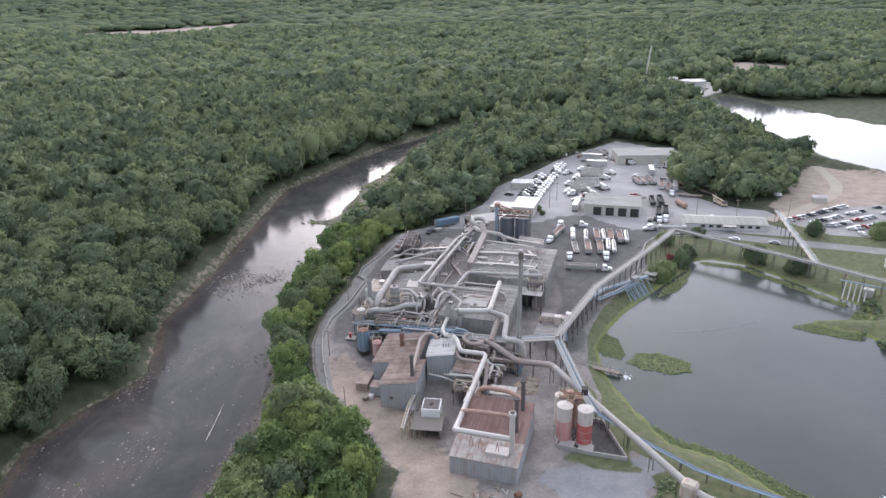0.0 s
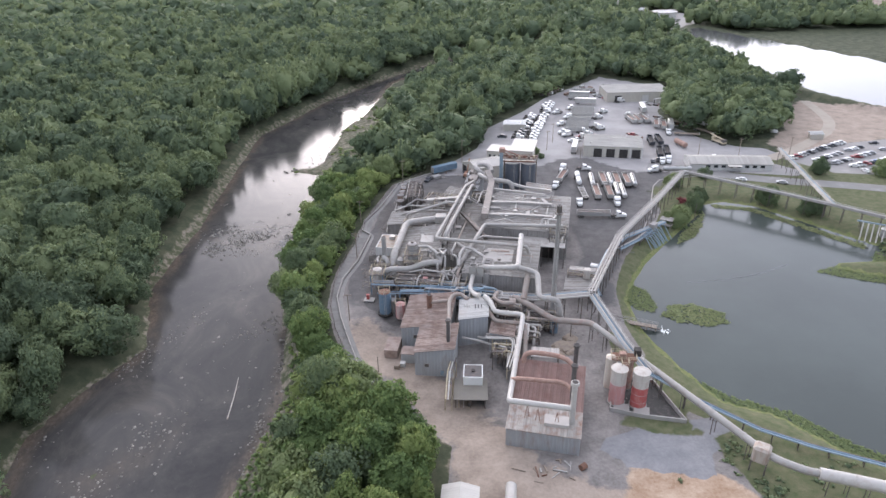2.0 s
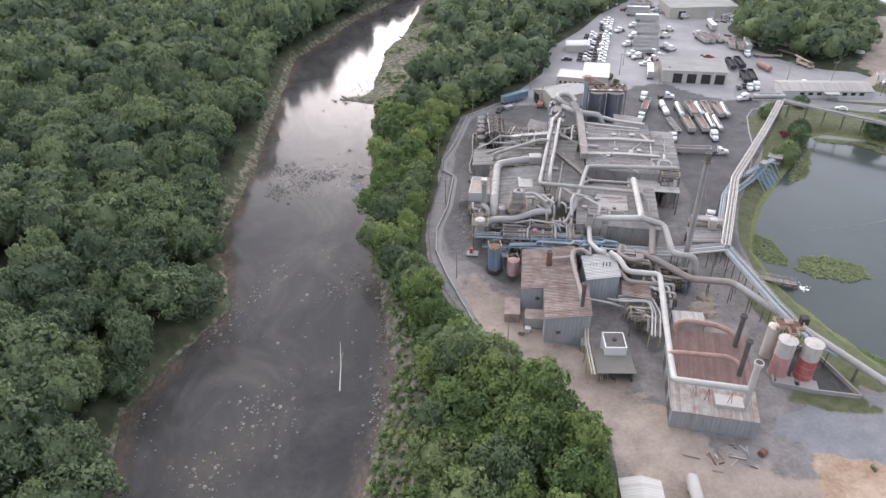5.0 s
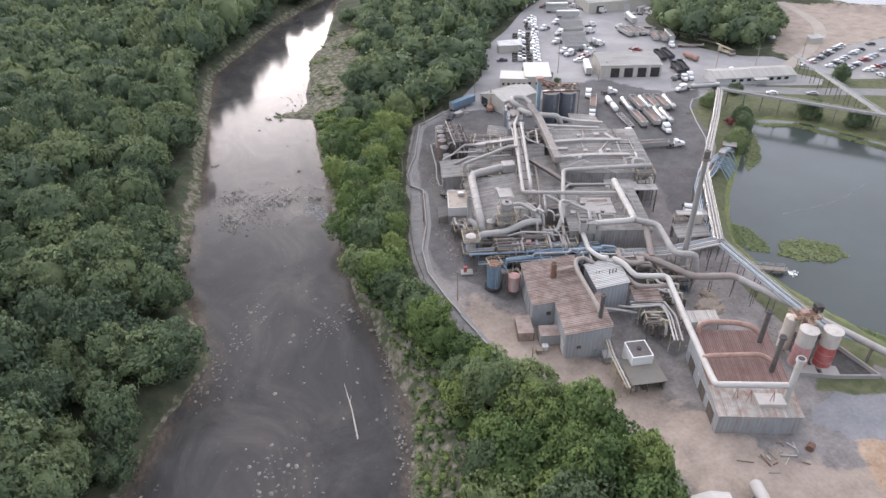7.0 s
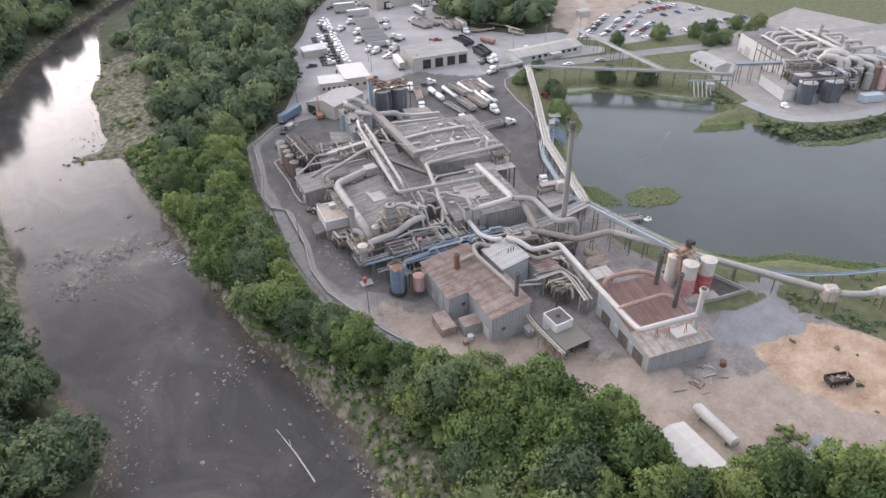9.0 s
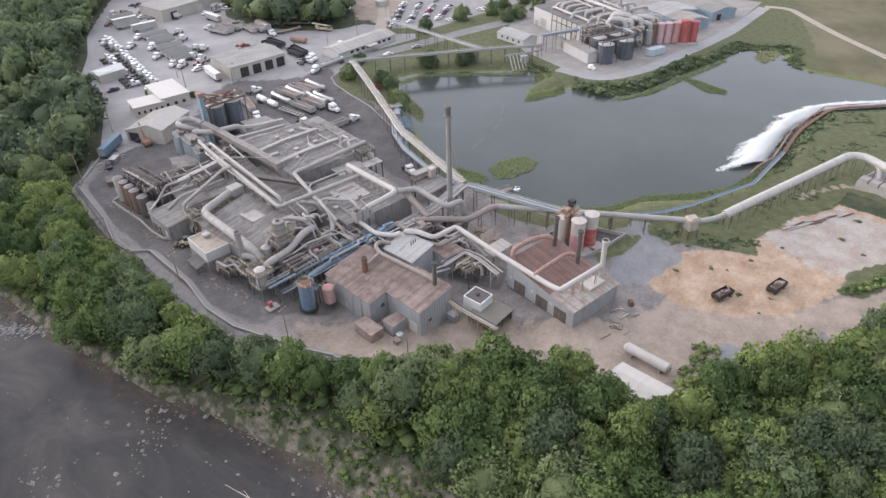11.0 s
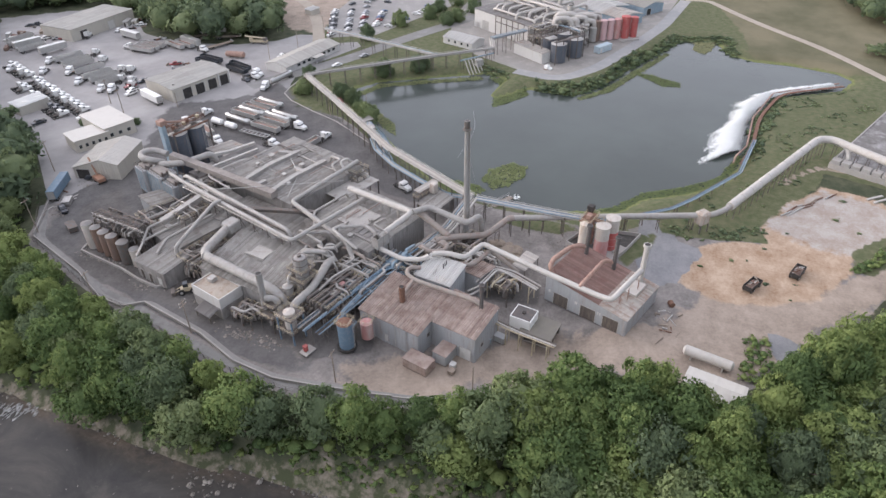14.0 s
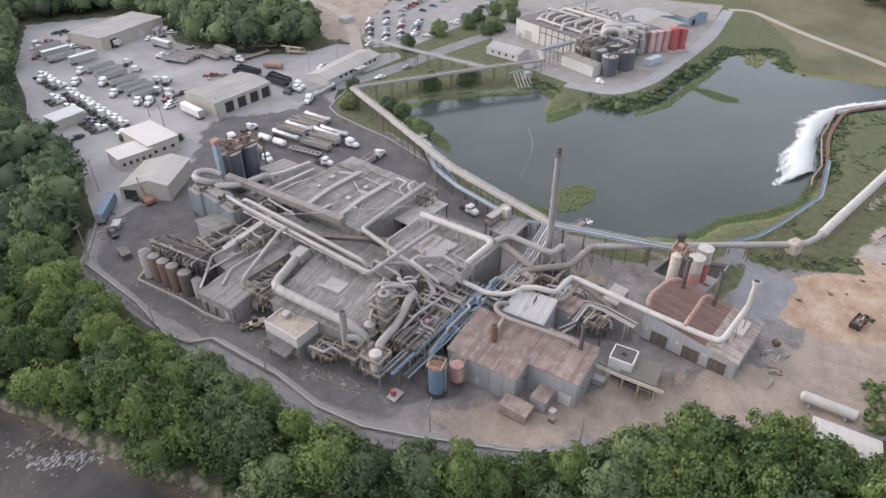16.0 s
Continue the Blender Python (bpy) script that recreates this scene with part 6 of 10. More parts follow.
for k, (x, y) in enumerate(((29.9, 133.7), (34.6, 131.9))):
    s = thing("banded_silo", (x, y, 0), "storage silo, grey above and faded red below", "silo", "red and grey silos")
    part("lower_shell", drum(bmesh.new(), 0, 0, 0.5, 6.2, 1.85, 24), (PINK, RED)[k], s, "bleached red lower half", smooth=True)
    part("upper_shell", drum(bmesh.new(), 0, 0, 6.2, 9.8, 1.85, 24), SILO_GREY, s, smooth=True)
    part("cover", drum(bmesh.new(), 0, 0, 9.8, 10.1, 1.95, 24, 0.3), SILO_GREY, s)
    for z in (2.0, 4.2, 6.2, 8.2):
        part("hoop", ring(bmesh.new(), 0, 0, z, 1.9, 0.12, 24), SILO_GREY if z > 5 else PINK, s)
    part("plinth", drum(bmesh.new(), 0, 0, 0, 0.5, 2.1, 24), CONCRETE, s)
for x, y, r, h in ((29.6, 138.4, 1.35, 9.9), (33.6, 137.6, 1.2, 9.2)):
    tank("slender_silo", x, y, r, 1.4, h, mat("cream_silo_paint", (0.58, 0.52, 0.44), 0.6, 0, 0.2, 1.4, 0.3, (0.42, 0.30, 0.2), 0.5, streak=0.2) if r > 1.3 else PIPE_RUST, "slender cream silo with rust streaks" if r > 1.3 else "rusty brown slender silo", 0.5, 3, group="slender silos")
silo_top = thing("silo_walkway", (31.5, 135.2, 9.9), "rusty railed walkway over the silos", "walkway", turn=-14)
for x0, y0, x1, y1 in ((-2.8, 1.2, 3.0, 4.4), (-0.6, -1.0, 1.0, 1.2)):
    raised(silo_top, "platform", x0, y0, 0.1, x1, y1, 0.25, RUST, 0.0)
    rail(silo_top, [(x0, y0, 0.2), (x1, y0, 0.2), (x1, y1, 0.2), (x0, y1, 0.2), (x0, y0, 0.2)])
part("motor_box", box(bmesh.new(), -1.0, 2.0, 0.25, 0.6, 3.4, 1.5, 0.1), PIPE_RUST, silo_top)
part("motor_box", box(bmesh.new(), 2.6, 3.0, 0.25, 4.2, 4.8, 2.0, 0.1), BLACK, silo_top)
bund = thing("containment_wall", (27.4, 130.8, 0), "low pale concrete containment wall round the silos", "wall")
loop = [(0, 0), (7.0, -3.3), (16.0, -6.2), (14.0, 8.6), (5.4, 12.4)]
for (ax, ay), (bx_, by_) in zip(loop, loop[1:] + loop[:1]):
    d = Vector((bx_ - ax, by_ - ay))
    bm = box(bmesh.new(), 0, -0.15, 0, d.length, 0.15, 1.1)
    bm.transform(Matrix.Translation((ax, ay, 0)) @ Matrix.Rotation(math.atan2(d.y, d.x), 4, "Z"))
    part("wall_run", bm, CONCRETE, bund)
for x0 in (0.8, 5.4):
    bm = box(bmesh.new(), x0, -3.4, 0, x0 + 3.6, -0.4, 0.7, 0.05)
    bm.transform(Matrix.Rotation(radians(-22), 4, "Z") @ Matrix.Translation((0, 3.2, 0)))
    part("slab", bm, CONCRETE, bund)
bm = bmesh.new()
bm.faces.new([bm.verts.new((x, y, 0.06)) for x, y in loop])
part("bund_floor", bm, mat("dark_bund_floor", (0.07, 0.068, 0.065), 0.9, 0, 0.4, 1.0, 0.2, (0.16, 0.14, 0.13), 0.4), bund)
WT = [(-13.4, 265.2, 8.0, 1.5, SILO_GREY), (-13.8, 261.8, 7.8, 1.5, BROWN_TANK), (-14.6, 258.4, 7.6, 1.5, BROWN_TANK), (-15.4, 255.0, 7.6, 1.5, BROWN_TANK), (-15.8, 251.2, 6.8, 1.6, STEEL), (-16.0, 247.6, 5.6, 1.3, SILO_GREY),
      (-9.6, 264.4, 7.0, 1.5, BROWN_TANK), (-10.0, 260.4, 6.6, 1.6, STEEL), (-10.8, 256.4, 6.6, 1.5, BROWN_TANK), (-11.4, 252.4, 6.2, 1.4, STEEL)]
for x, y, h, r, m_ in WT:
    tank("acid_tank", x, y, r, 0.3, h, m_, "rust-stained process tank in the west tank farm" if m_ is not STEEL else "dark process tank in the west tank farm", 0.35, 3, DARK_ROOF, 20, "west tank farm", False)
rack = thing("tank_farm_rack", (-9.8, 264.0, 0), "tangled grimy pipe rack over the west tank farm", "pipe rack", turn=-8)
for y in range(0, 17, 4):
    for x in (-1.4, 1.6):
        raised(rack, "leg", x, -y - 0.2, 0, x + 0.2, -y, 9.4, STEEL, 0.0)
    raised(rack, "cross_beam", -1.4, -y - 0.2, 9.2, 1.8, -y, 9.5, STEEL, 0.0)
for i, x in enumerate((-1.2, -0.5, 0.3, 1.0, 1.5)):
    part("pipe", tube(bmesh.new(), [(x, 1.0, 7.0), (x, 0.6, 9.7 + 0.15 * (i % 2)), (x, -16.6, 9.7 + 0.15 * (i % 2)), (x, -17, 6.5)], 0.10 + 0.04 * (i % 3), 8), (STEEL, STEEL, SOOT)[i % 3], rack)
for i in range(7):
    y = -1.5 - i * 2.2
    part("branch_pipe", tube(bmesh.new(), [(-1.0, y, 9.6), (-1.8 - 0.3 * (i % 3), y, 9.9), (-2.2, y, 7.2)], 0.12, 8), (STEEL, SOOT, STEEL)[i % 3], rack)
    part("branch_pipe", tube(bmesh.new(), [(1.2, y - 0.8, 9.6), (2.6, y - 0.8, 8.6 + 0.4 * (i % 2)), (3.2, y - 0.8, 6.6)], 0.12, 8), (PIPE, STEEL, STEEL)[i % 3], rack)
rail(rack, [(-1.6, 0, 9.5), (-1.6, -20, 9.5)], material=STEEL_PALE)
kerb = thing("tank_farm_kerb", (-16.5, 266.5, 0), "stained concrete kerb round the tank farm", "kerb")
kpts = [(4.5, 1.6), (0.2, 0.4), (-0.6, -4), (-2.6, -16), (-4.8, -24), (-5.6, -30), (-2, -33.5)]
for (ax, ay), (bx_, by_) in zip(kpts, kpts[1:]):
    d = Vector((bx_ - ax, by_ - ay))
    bm = box(bmesh.new(), 0, -0.2, 0, d.length + 0.1, 0.2, 0.8)
    bm.transform(Matrix.Translation((ax, ay, 0)) @ Matrix.Rotation(math.atan2(d.y, d.x), 4, "Z"))
    part("kerb_run", bm, CONCRETE, kerb)

for k, (x, y, l_, h_) in enumerate(((12.4, 268.0, 5.4, 9.6), (10.6, 260.4, 8.2, 9.5), (8.6, 254.2, 6.0, 8.8))):
    bag = thing("bag_house", (x, y, 0), "tall blue-grey ribbed bag house caked with dust on top", "bag house", "bag houses", turn=-22)
    part("casing", box(bmesh.new(), 0, 0, 2.2, 5.8, l_, h_, 0.1), WALL_GREY, bag)
    for i in range(int(l_ / 0.75)):
        raised(bag, "stiffener", -0.22, 0.3 + i * 0.75, 2.2, 0.0, 0.58 + i * 0.75, h_, BLUE_PALE if i % 2 else WALL_GREY, 0.0)
    for i in range(6):
        raised(bag, "stiffener", 0.3 + i * 0.9, -0.2, 2.2, 0.55 + i * 0.9, 0.0, h_, WALL_GREY, 0.0)
    for i in range(2):
        part("hopper", tube(bmesh.new(), [(2.9, l_ * (0.25 + 0.5 * i), 2.2), (2.9, l_ * (0.25 + 0.5 * i), 0.7)], 1.6, 4, 0, True, [1.9, 0.4]), WALL_GREY, bag)
    for x_ in (0, 5.5):
        for y_ in (0.1, l_ - 0.4):
            raised(bag, "leg", x_, y_, 0, x_ + 0.3, y_ + 0.3, 2.2, STEEL, 0.0)
    part("roof_plenum", box(bmesh.new(), 1.0, 0.6, h_, 4.4, l_ - 0.8, h_ + 0.9, 0.15), GALLERY, bag)
    rail(bag, [(0.1, 0.1, h_), (5.7, 0.1, h_), (5.7, l_ - 0.1, h_), (0.1, l_ - 0.1, h_), (0.1, 0.1, h_)], material=STEEL)
    for i in range(4):
        raised(bag, "valve_box", 1.2 + 0.8 * i, 0.3 + (i % 2) * (l_ - 2.0), h_, 1.7 + 0.8 * i, 0.9 + (i % 2) * (l_ - 2.0), h_ + 1.5, (STEEL, PIPE, STEEL, GALLERY)[i], 0.03)
building("cyclone_house", (1.6, 256.4), -24, 7.0, 8.0, shedded(6.4, 5.6, 0, 7.0), GREY_ROOF, WALL_GREY, "grey house with a rusty roof below the bag house")
duct("arched_duct", [(19.6, 266.2, 9.6), (16.6, 267.6, 11.6), (16.2, 271.6, 11.9), (19.6, 273.6, 11.9), (22.4, 271.4, 11.6), (22.6, 267.0, 10.8)], 0.95, PIPE, "fat arched duct on the bag house", joints=2.4, seg=14)
duct("bag_house_duct", [(17.0, 265.0, 10.4), (19.4, 258.0, 11.0), (28.0, 254.6, 10.6), (29.0, 254.0, 7.0)], 0.95, PIPE, "fat dusty duct from the bag house", joints=2.6, seg=14)
head = thing("silo_headframe", (35.0, 269.2, 0), "rusty steel headframe and elevator over the dark silos", "headframe", turn=-14)
for x in (-6.8, 6.4):
    for y in (-3.6, 3.2):
        raised(head, "leg", x, y, 0, x + 0.35, y + 0.35, 15.2, STEEL, 0.0)
deck(head, -7.2, -1.6, 6.8, 1.6, 15.2, material=RUST, legs=False)
for y in (-3.6, 3.2):
    raised(head, "girder", -7, y, 14.6, 6.8, y + 0.3, 15.1, RUST, 0.0)
part("elevator_leg", box(bmesh.new(), -8.6, -1.0, 0, -7.2, 1.0, 17.6, 0.05), BLUE_PALE, head)
part("elevator_head", box(bmesh.new(), -8.9, -1.3, 17.6, -6.4, 1.3, 19.4, 0.3), PIPE_RUST, head)
part("spout", tube(bmesh.new(), [(-7.2, 0, 18.0), (-3.0, 0, 14.6)], 0.35, 8), PIPE_RUST, head)
part("spout", tube(bmesh.new(), [(-6.6, 0.4, 18.2), (3.2, 0.4, 14.8)], 0.35, 8), PIPE_RUST, head)
for i in range(6):
    raised(head, "motor_box", -5 + i * 2.0, -1.0 + (i % 2), 15.2, -4.1 + i * 2.0, 0.0 + (i % 2), 16.2, (RUST, STEEL, YELLOW)[i % 3], 0.05)

# ---- pipe racks ----
def pipe_rack(name, pts, width, z, pipes, label, bent=6.0, walkway=False, leg_mat=None):
    """Pipes side by side on bents along a polyline; pipes: (offset, height, radius, material)."""
    p0 = Vector((*pts[0], 0))
    ob = thing(name, tuple(p0), label, "pipe rack")
    way = [Vector((*p, 0)) - p0 for p in pts]
    zs = z if isinstance(z, (list, tuple)) else [z] * len(pts)
    side = []
    for i, p in enumerate(way):
        d = (way[min(i + 1, len(way) - 1)] - way[max(i - 1, 0)]).normalized()
        side.append(Vector((-d.y, d.x, 0)))
    for off, dz, r, m_ in pipes:
        part("pipe", tube(bmesh.new(), [p + s * off + Vector((0, 0, zz + dz)) for p, s, zz in zip(way, side, zs)], r, 8, 1.0), m_, ob, smooth=True)
    for a, b, za, zb in zip(way, way[1:], zs, zs[1:]):
        d = b - a
        n = max(1, round(d.length / bent))
        s = Vector((-d.y, d.x, 0)).normalized() * width / 2
        for i in range(n):
            f = (i + 0.5) / n
            c, zz = a + d * f, za + (zb - za) * f
            bm = bmesh.new()
            low_ = Vector((0, 0, float(dip(c.x + p0.x, c.y + p0.y)) - 0.1))
            for k in (-1, 1):
                strut(bm, c + s * k + low_, c + s * k + Vector((0, 0, zz)), 0.2)
            strut(bm, c - s * 1.1 + Vector((0, 0, zz - 0.05)), c + s * 1.1 + Vector((0, 0, zz - 0.05)), 0.2)
            strut(bm, c - s + Vector((0, 0, zz * 0.35)), c + s + Vector((0, 0, zz * 0.9)), 0.1)
            part("bent", bm, leg_mat or STEEL, ob)
        if walkway:
            bm = box(bmesh.new(), 0, -width * 0.5, 0, d.length, width * 0.5, 0.14)
            bm.transform(Matrix.Translation(a + Vector((0, 0, za - 0.3))) @ Matrix.Rotation(math.atan2(d.y, d.x), 4, "Z") @ Matrix.Rotation(-math.atan2(zb - za, d.xy.length), 4, "Y"))
            part("walkway", bm, PIPE, ob)
            for k in (-1, 1):
                bm = bmesh.new()
                strut(bm, a + s * k + Vector((0, 0, za)), b + s * k + Vector((0, 0, zb)), 0.16)
                strut(bm, a + s * k + Vector((0, 0, za + 0.8)), b + s * k + Vector((0, 0, zb + 0.8)), 0.1)
                m = max(1, round(d.length / 3))
                for i in range(m + 1):
                    c = a + d * (i / m) + s * k + Vector((0, 0, za + (zb - za) * i / m))
                    strut(bm, c, c + Vector((0, 0, 0.8)), 0.08)
                part("side_truss", bm, STEEL_PALE, ob)
    return ob


PA = [(-0.7, 0.35, 0.30, PIPE), (0.1, 0.30, 0.25, PIPE_PALE), (0.8, 0.28, 0.22, PIPE)]
pipe_rack("pipe_bridge", [(35.0, 171.5), (56.0, 207.5), (85, 242.0), (105.2, 267.0)], 2.2, [8.0, 7.4, 6.6, 6.3], PA, "long raised pipe bridge along the pond shore", 5.0, True)
pipe_rack("pipe_bridge", [(105.2, 267.0), (118.5, 252.8), (145.0, 224.0), (160.5, 204.5), (168.4, 207.6)], 2.0, [6.3, 6.2, 6.2, 6.4, 7.6], PA, "raised pipe bridge across the lawn to the far plant", 7.0, True)
pipe_rack("pipe_bridge", [(144.6, 224.6), (161.5, 289.5)], 1.8, [6.2, 6.2], [(-0.5, 0.3, 0.22, BLUE_PALE), (0.4, 0.3, 0.25, PIPE_PALE)], "branch pipe bridge to the car park", 7.0, True)
pipe_rack("pipe_bridge", [(168.4, 207.6), (184.5, 196.0)], 2.6, 8.0, [(-0.8, 0.4, 0.35, BLUE_PALE), (0.0, 0.4, 0.3, PIPE_PALE), (0.8, 0.4, 0.3, BLUE_PALE)], "blue pipe bridge entering the far plant", 5.0, True)
PB = [(-0.9, 0.3, 0.22, BLUE_PALE), (-0.3, 0.3, 0.25, PIPE_PALE), (0.3, 0.25, 0.2, BLUE), (0.9, 0.3, 0.22, PIPE_PALE)]
pipe_rack("pipe_bridge", [(35.2, 170.5), (36.6, 148.0), (39.0, 136.5)], 2.2, [7.6, 6.6, 5.2], PB, "blue and grey pipe rack along the pond", 6.0, True)
pipe_rack("pipe_line", [(39.0, 136.5), (47.2, 127.7), (57.1, 117.9), (66, 112.4), (89, 99.4), (116, 94.8)], 1.0, [5.2, 3.6, 2.4, 1.6, 1.0, 0.5], [(-0.4, 0.2, 0.22, BLUE_PALE), (0.2, 0.2, 0.24, BLUE), (0.7, 0.15, 0.16, STEEL)], "blue pipes following the pond shore", 6.0)
pipe_rack("pipe_rack", [(8.5, 176.0), (20.0, 173.0), (34.6, 171.6)], 4.0, [6.2, 6.4, 7.6], [(-1.6, 0.4, 0.3, PIPE_PALE), (-0.8, 0.4, 0.22, PIPE), (0.0, 0.4, 0.3, PIPE_PALE), (0.8, 0.4, 0.2, BLUE_PALE), (1.5, 0.4, 0.26, PIPE)], "broad rack of pale pipes past the stack", 5.0)
PC = [(-1.5, 0.3, 0.13, BLUE), (-1.0, 0.3, 0.17, BLUE_PALE), (-0.4, 0.25, 0.10, STEEL), (0.3, 0.3, 0.16, PIPE), (0.8, 0.25, 0.10, BLUE), (1.4, 0.25, 0.13, STEEL_PALE)]
pipe_rack("blue_pipe_rack", [(-27.5, 190.8), (-16.5, 187.4), (-5.2, 184.0), (6.0, 181.6)], 3.4, [5.0, 5.6, 6.0, 6.2], PC, "rack of blue pipes between the halls and the rusty shed", 3.6)
pipe_rack("blue_pipe_rack", [(-26.0, 187.4), (-14.0, 183.0), (-4.0, 180.4)], 1.8, [3.4, 4.8, 5.4], [(-0.6, 0.3, 0.15, BLUE_PALE), (0.0, 0.25, 0.12, STEEL), (0.6, 0.25, 0.12, BLUE)], "lower rack of blue pipes", 4.0)
pipe_rack("pipe_rack", [(-20.0, 189.6), (-8, 186.6), (4.0, 184.0)], 3.0, 3.4, [(-1.2, 0.3, 0.16, STEEL), (-0.5, 0.3, 0.2, RUST), (0.2, 0.3, 0.16, STEEL), (0.9, 0.3, 0.2, PIPE_BROWN)], "grimy low pipe rack", 4.0)
pipe_rack("pipe_rack", [(2.2, 158.4), (9.6, 156.6), (9.2, 152.0), (6.2, 144.5)], 2.4, [4.6, 4.6, 4.4, 4.0], [(-0.9, 0.3, 0.24, PIPE_PALE), (-0.2, 0.3, 0.2, PIPE_PALE), (0.4, 0.3, 0.16, STEEL), (0.9, 0.3, 0.2, PIPE_PALE)], "cream pipe rack to the furnace house", 4.5, leg_mat=YELLOW)
pipe_rack("pipe_rack", [(-7.0, 152.5), (-8.8, 146.5), (-10.4, 136.4)], 1.6, [2.6, 2.6, 2.4], [(-0.6, 0.3, 0.16, YELLOW), (0.0, 0.3, 0.18, PIPE_PALE), (0.6, 0.3, 0.14, STEEL)], "cream pipes on low posts beside the flat shed", 4.0, leg_mat=YELLOW)
pipe_rack("pipe_rack", [(-4.2, 206.0), (5.6, 238.0), (9.0, 249.0)], 2.4, 10.8, [(-0.9, 0.2, 0.15, STEEL), (0.0, 0.2, 0.12, PIPE), (0.8, 0.2, 0.15, STEEL)], "truss walkway between the paired ducts", 6.0, True)


# ---- blue mains on the pond side of the long bridge ----
PD = [(-0.75, 0.25, 0.26, BLUE_PALE), (-0.15, 0.25, 0.24, PIPE_PALE), (0.4, 0.25, 0.22, BLUE_PALE), (0.9, 0.2, 0.14, BLUE)]
pipe_rack("blue_pipe_rack", [(80.5, 226.5), (70.0, 220.5), (60.5, 214.0), (51.5, 203.5), (44.0, 190.5), (39.0, 181.0), (37.8, 173.0)], 2.2, [2.4, 2.4, 3.2, 3.8, 4.2, 4.6, 5.6], PD, "pale blue water mains beside the pond bridge", 5.0)
dock = thing("pump_dock", (82.5, 229.0, -2.2), "small pump dock with blue suction pipes over the pond", "dock", turn=-38)
part("deck", box(bmesh.new(), -2.0, -1.6, 2.4, 2.2, 1.8, 2.65), CONCRETE, dock)
for x, y in ((-1.7, -1.3), (1.8, -1.3), (-1.7, 1.4), (1.8, 1.4)):
    part("pile", drum(bmesh.new(), x, y, -0.6, 2.4, 0.16, 8), TIMBER, dock)
part("roof", box(bmesh.new(), -2.2, -1.8, 4.6, 2.4, 2.0, 4.8), GREY_ROOF, dock)
for x, y in ((-1.9, -1.5), (2.0, -1.5), (-1.9, 1.6), (2.0, 1.6)):
    part("post", drum(bmesh.new(), x, y, 2.6, 4.6, 0.07, 6), STEEL, dock)
for k in range(6):
    ob = thing("suction_pipe", (78.5 - 2.1 * k, 225.0 - 1.7 * k, 0), "blue suction pipe dipping into the pond", "pipe", "suction pipes at the pump dock", turn=-52)
    part("pipe", tube(bmesh.new(), [(0, 0, 2.6), (1.2, 0, 2.7), (3.4, 0, 0.0), (5.2, 0, -2.4)], 0.16, 8, 0.6), BLUE_PALE, ob, smooth=True)
    part("flange", ring(bmesh.new(), 0, 0, 2.6, 0.26, 0.12, 10), STEEL_PALE, ob)

# ---- roads and edges ----
ribbon("entrance_road", [(100, 292), (120, 281), (143, 268), (175, 256), (231, 230), (300, 200), (420, 160)], 8.0, 0.06, mat("road_asphalt", (0.22, 0.215, 0.21), 0.9, 0, 0.2, 1.0, 0.05, (0.3, 0.29, 0.28), 0.4), "grey asphalt entrance road", curve=15)
ribbon("shore_track", [(154, 192), (150, 172), (169, 159), (210, 146), (240, 138), (290, 131)], 6.0, 0.06, GRAVEL, "grey gravel track round the far plant", curve=10)
ribbon("field_track", [(292, 131), (294, 119), (261, 95), (226, 63), (176, 31), (120, 8)], 4.0, 0.06, TRACK, "pale dirt track across the field", curve=15)
ribbon("haul_road", [(160, 293), (186, 308), (214, 330), (226, 347), (232, 366), (238, 390)], 6.0, 0.06, TRACK, "pale curved haul road", curve=18)
sheet("car_park", [(166, 292), (199, 308), (247, 314), (264, 300), (264, 254), (246, 250), (208, 262), (178, 271)], 0.05, mat("car_park_asphalt", (0.27, 0.26, 0.255), 0.92, 0, 0.2, 1.0, 0.05, (0.36, 0.34, 0.32), 0.4), "worn grey car park", "pavement")
sheet("far_plant_pad", [(155, 190), (152, 174), (170, 161), (211, 148), (240, 140), (300, 134), (300, 250), (236, 246), (196, 238), (168, 216)], 0.045, mat("dusty_works_ground", (0.27, 0.255, 0.24), 0.92, 0, 0.25, 1.0, 0.06, (0.36, 0.335, 0.305), 0.45), "dusty grey hardstanding of the far plant", "pavement")

wall = thing("perimeter_wall", (-36, 196, 0), "low pale concrete wall along the river side road", "wall", kind="structure")
wpts = [(2.1, 297.8), (-15.6, 285.6), (-24.1, 260.3), (-30.4, 247.2), (-31.2, 239.5), (-28.0, 235.2), (-32.6, 215), (-37.3, 202.7), (-38.7, 191.6), (-37.2, 180), (-35.7, 172.7), (-32.2, 158.3), (-27.6, 147.0)]
for a, b in zip(wpts, wpts[1:]):
    d = Vector((b[0] - a[0], b[1] - a[1]))
    n = max(1, round(d.length / 6))
    for i in range(n):
        bm = box(bmesh.new(), 0.02, -0.16, -0.3, d.length / n - 0.02, 0.16, 0.85, 0.03)
        bm.transform(Matrix.Translation((a[0] + d.x * i / n + 36, a[1] + d.y * i / n - 196, float(dip(a[0] + d.x * (i + 0.5) / n, a[1] + d.y * (i + 0.5) / n)))) @ Matrix.Rotation(math.atan2(d.y, d.x), 4, "Z"))
        part("wall_panel", bm, CONCRETE, wall)
ribbon("river_walk", [(p[0] + 1.0, p[1]) for p in wpts], 1.1, 0.07, mat("worn_strip", (0.24, 0.232, 0.225), 0.9, 0, 0.2, 1.5, 0.15, (0.2, 0.19, 0.18), 0.4), "worn concrete strip inside the low wall", "pavement", 3)


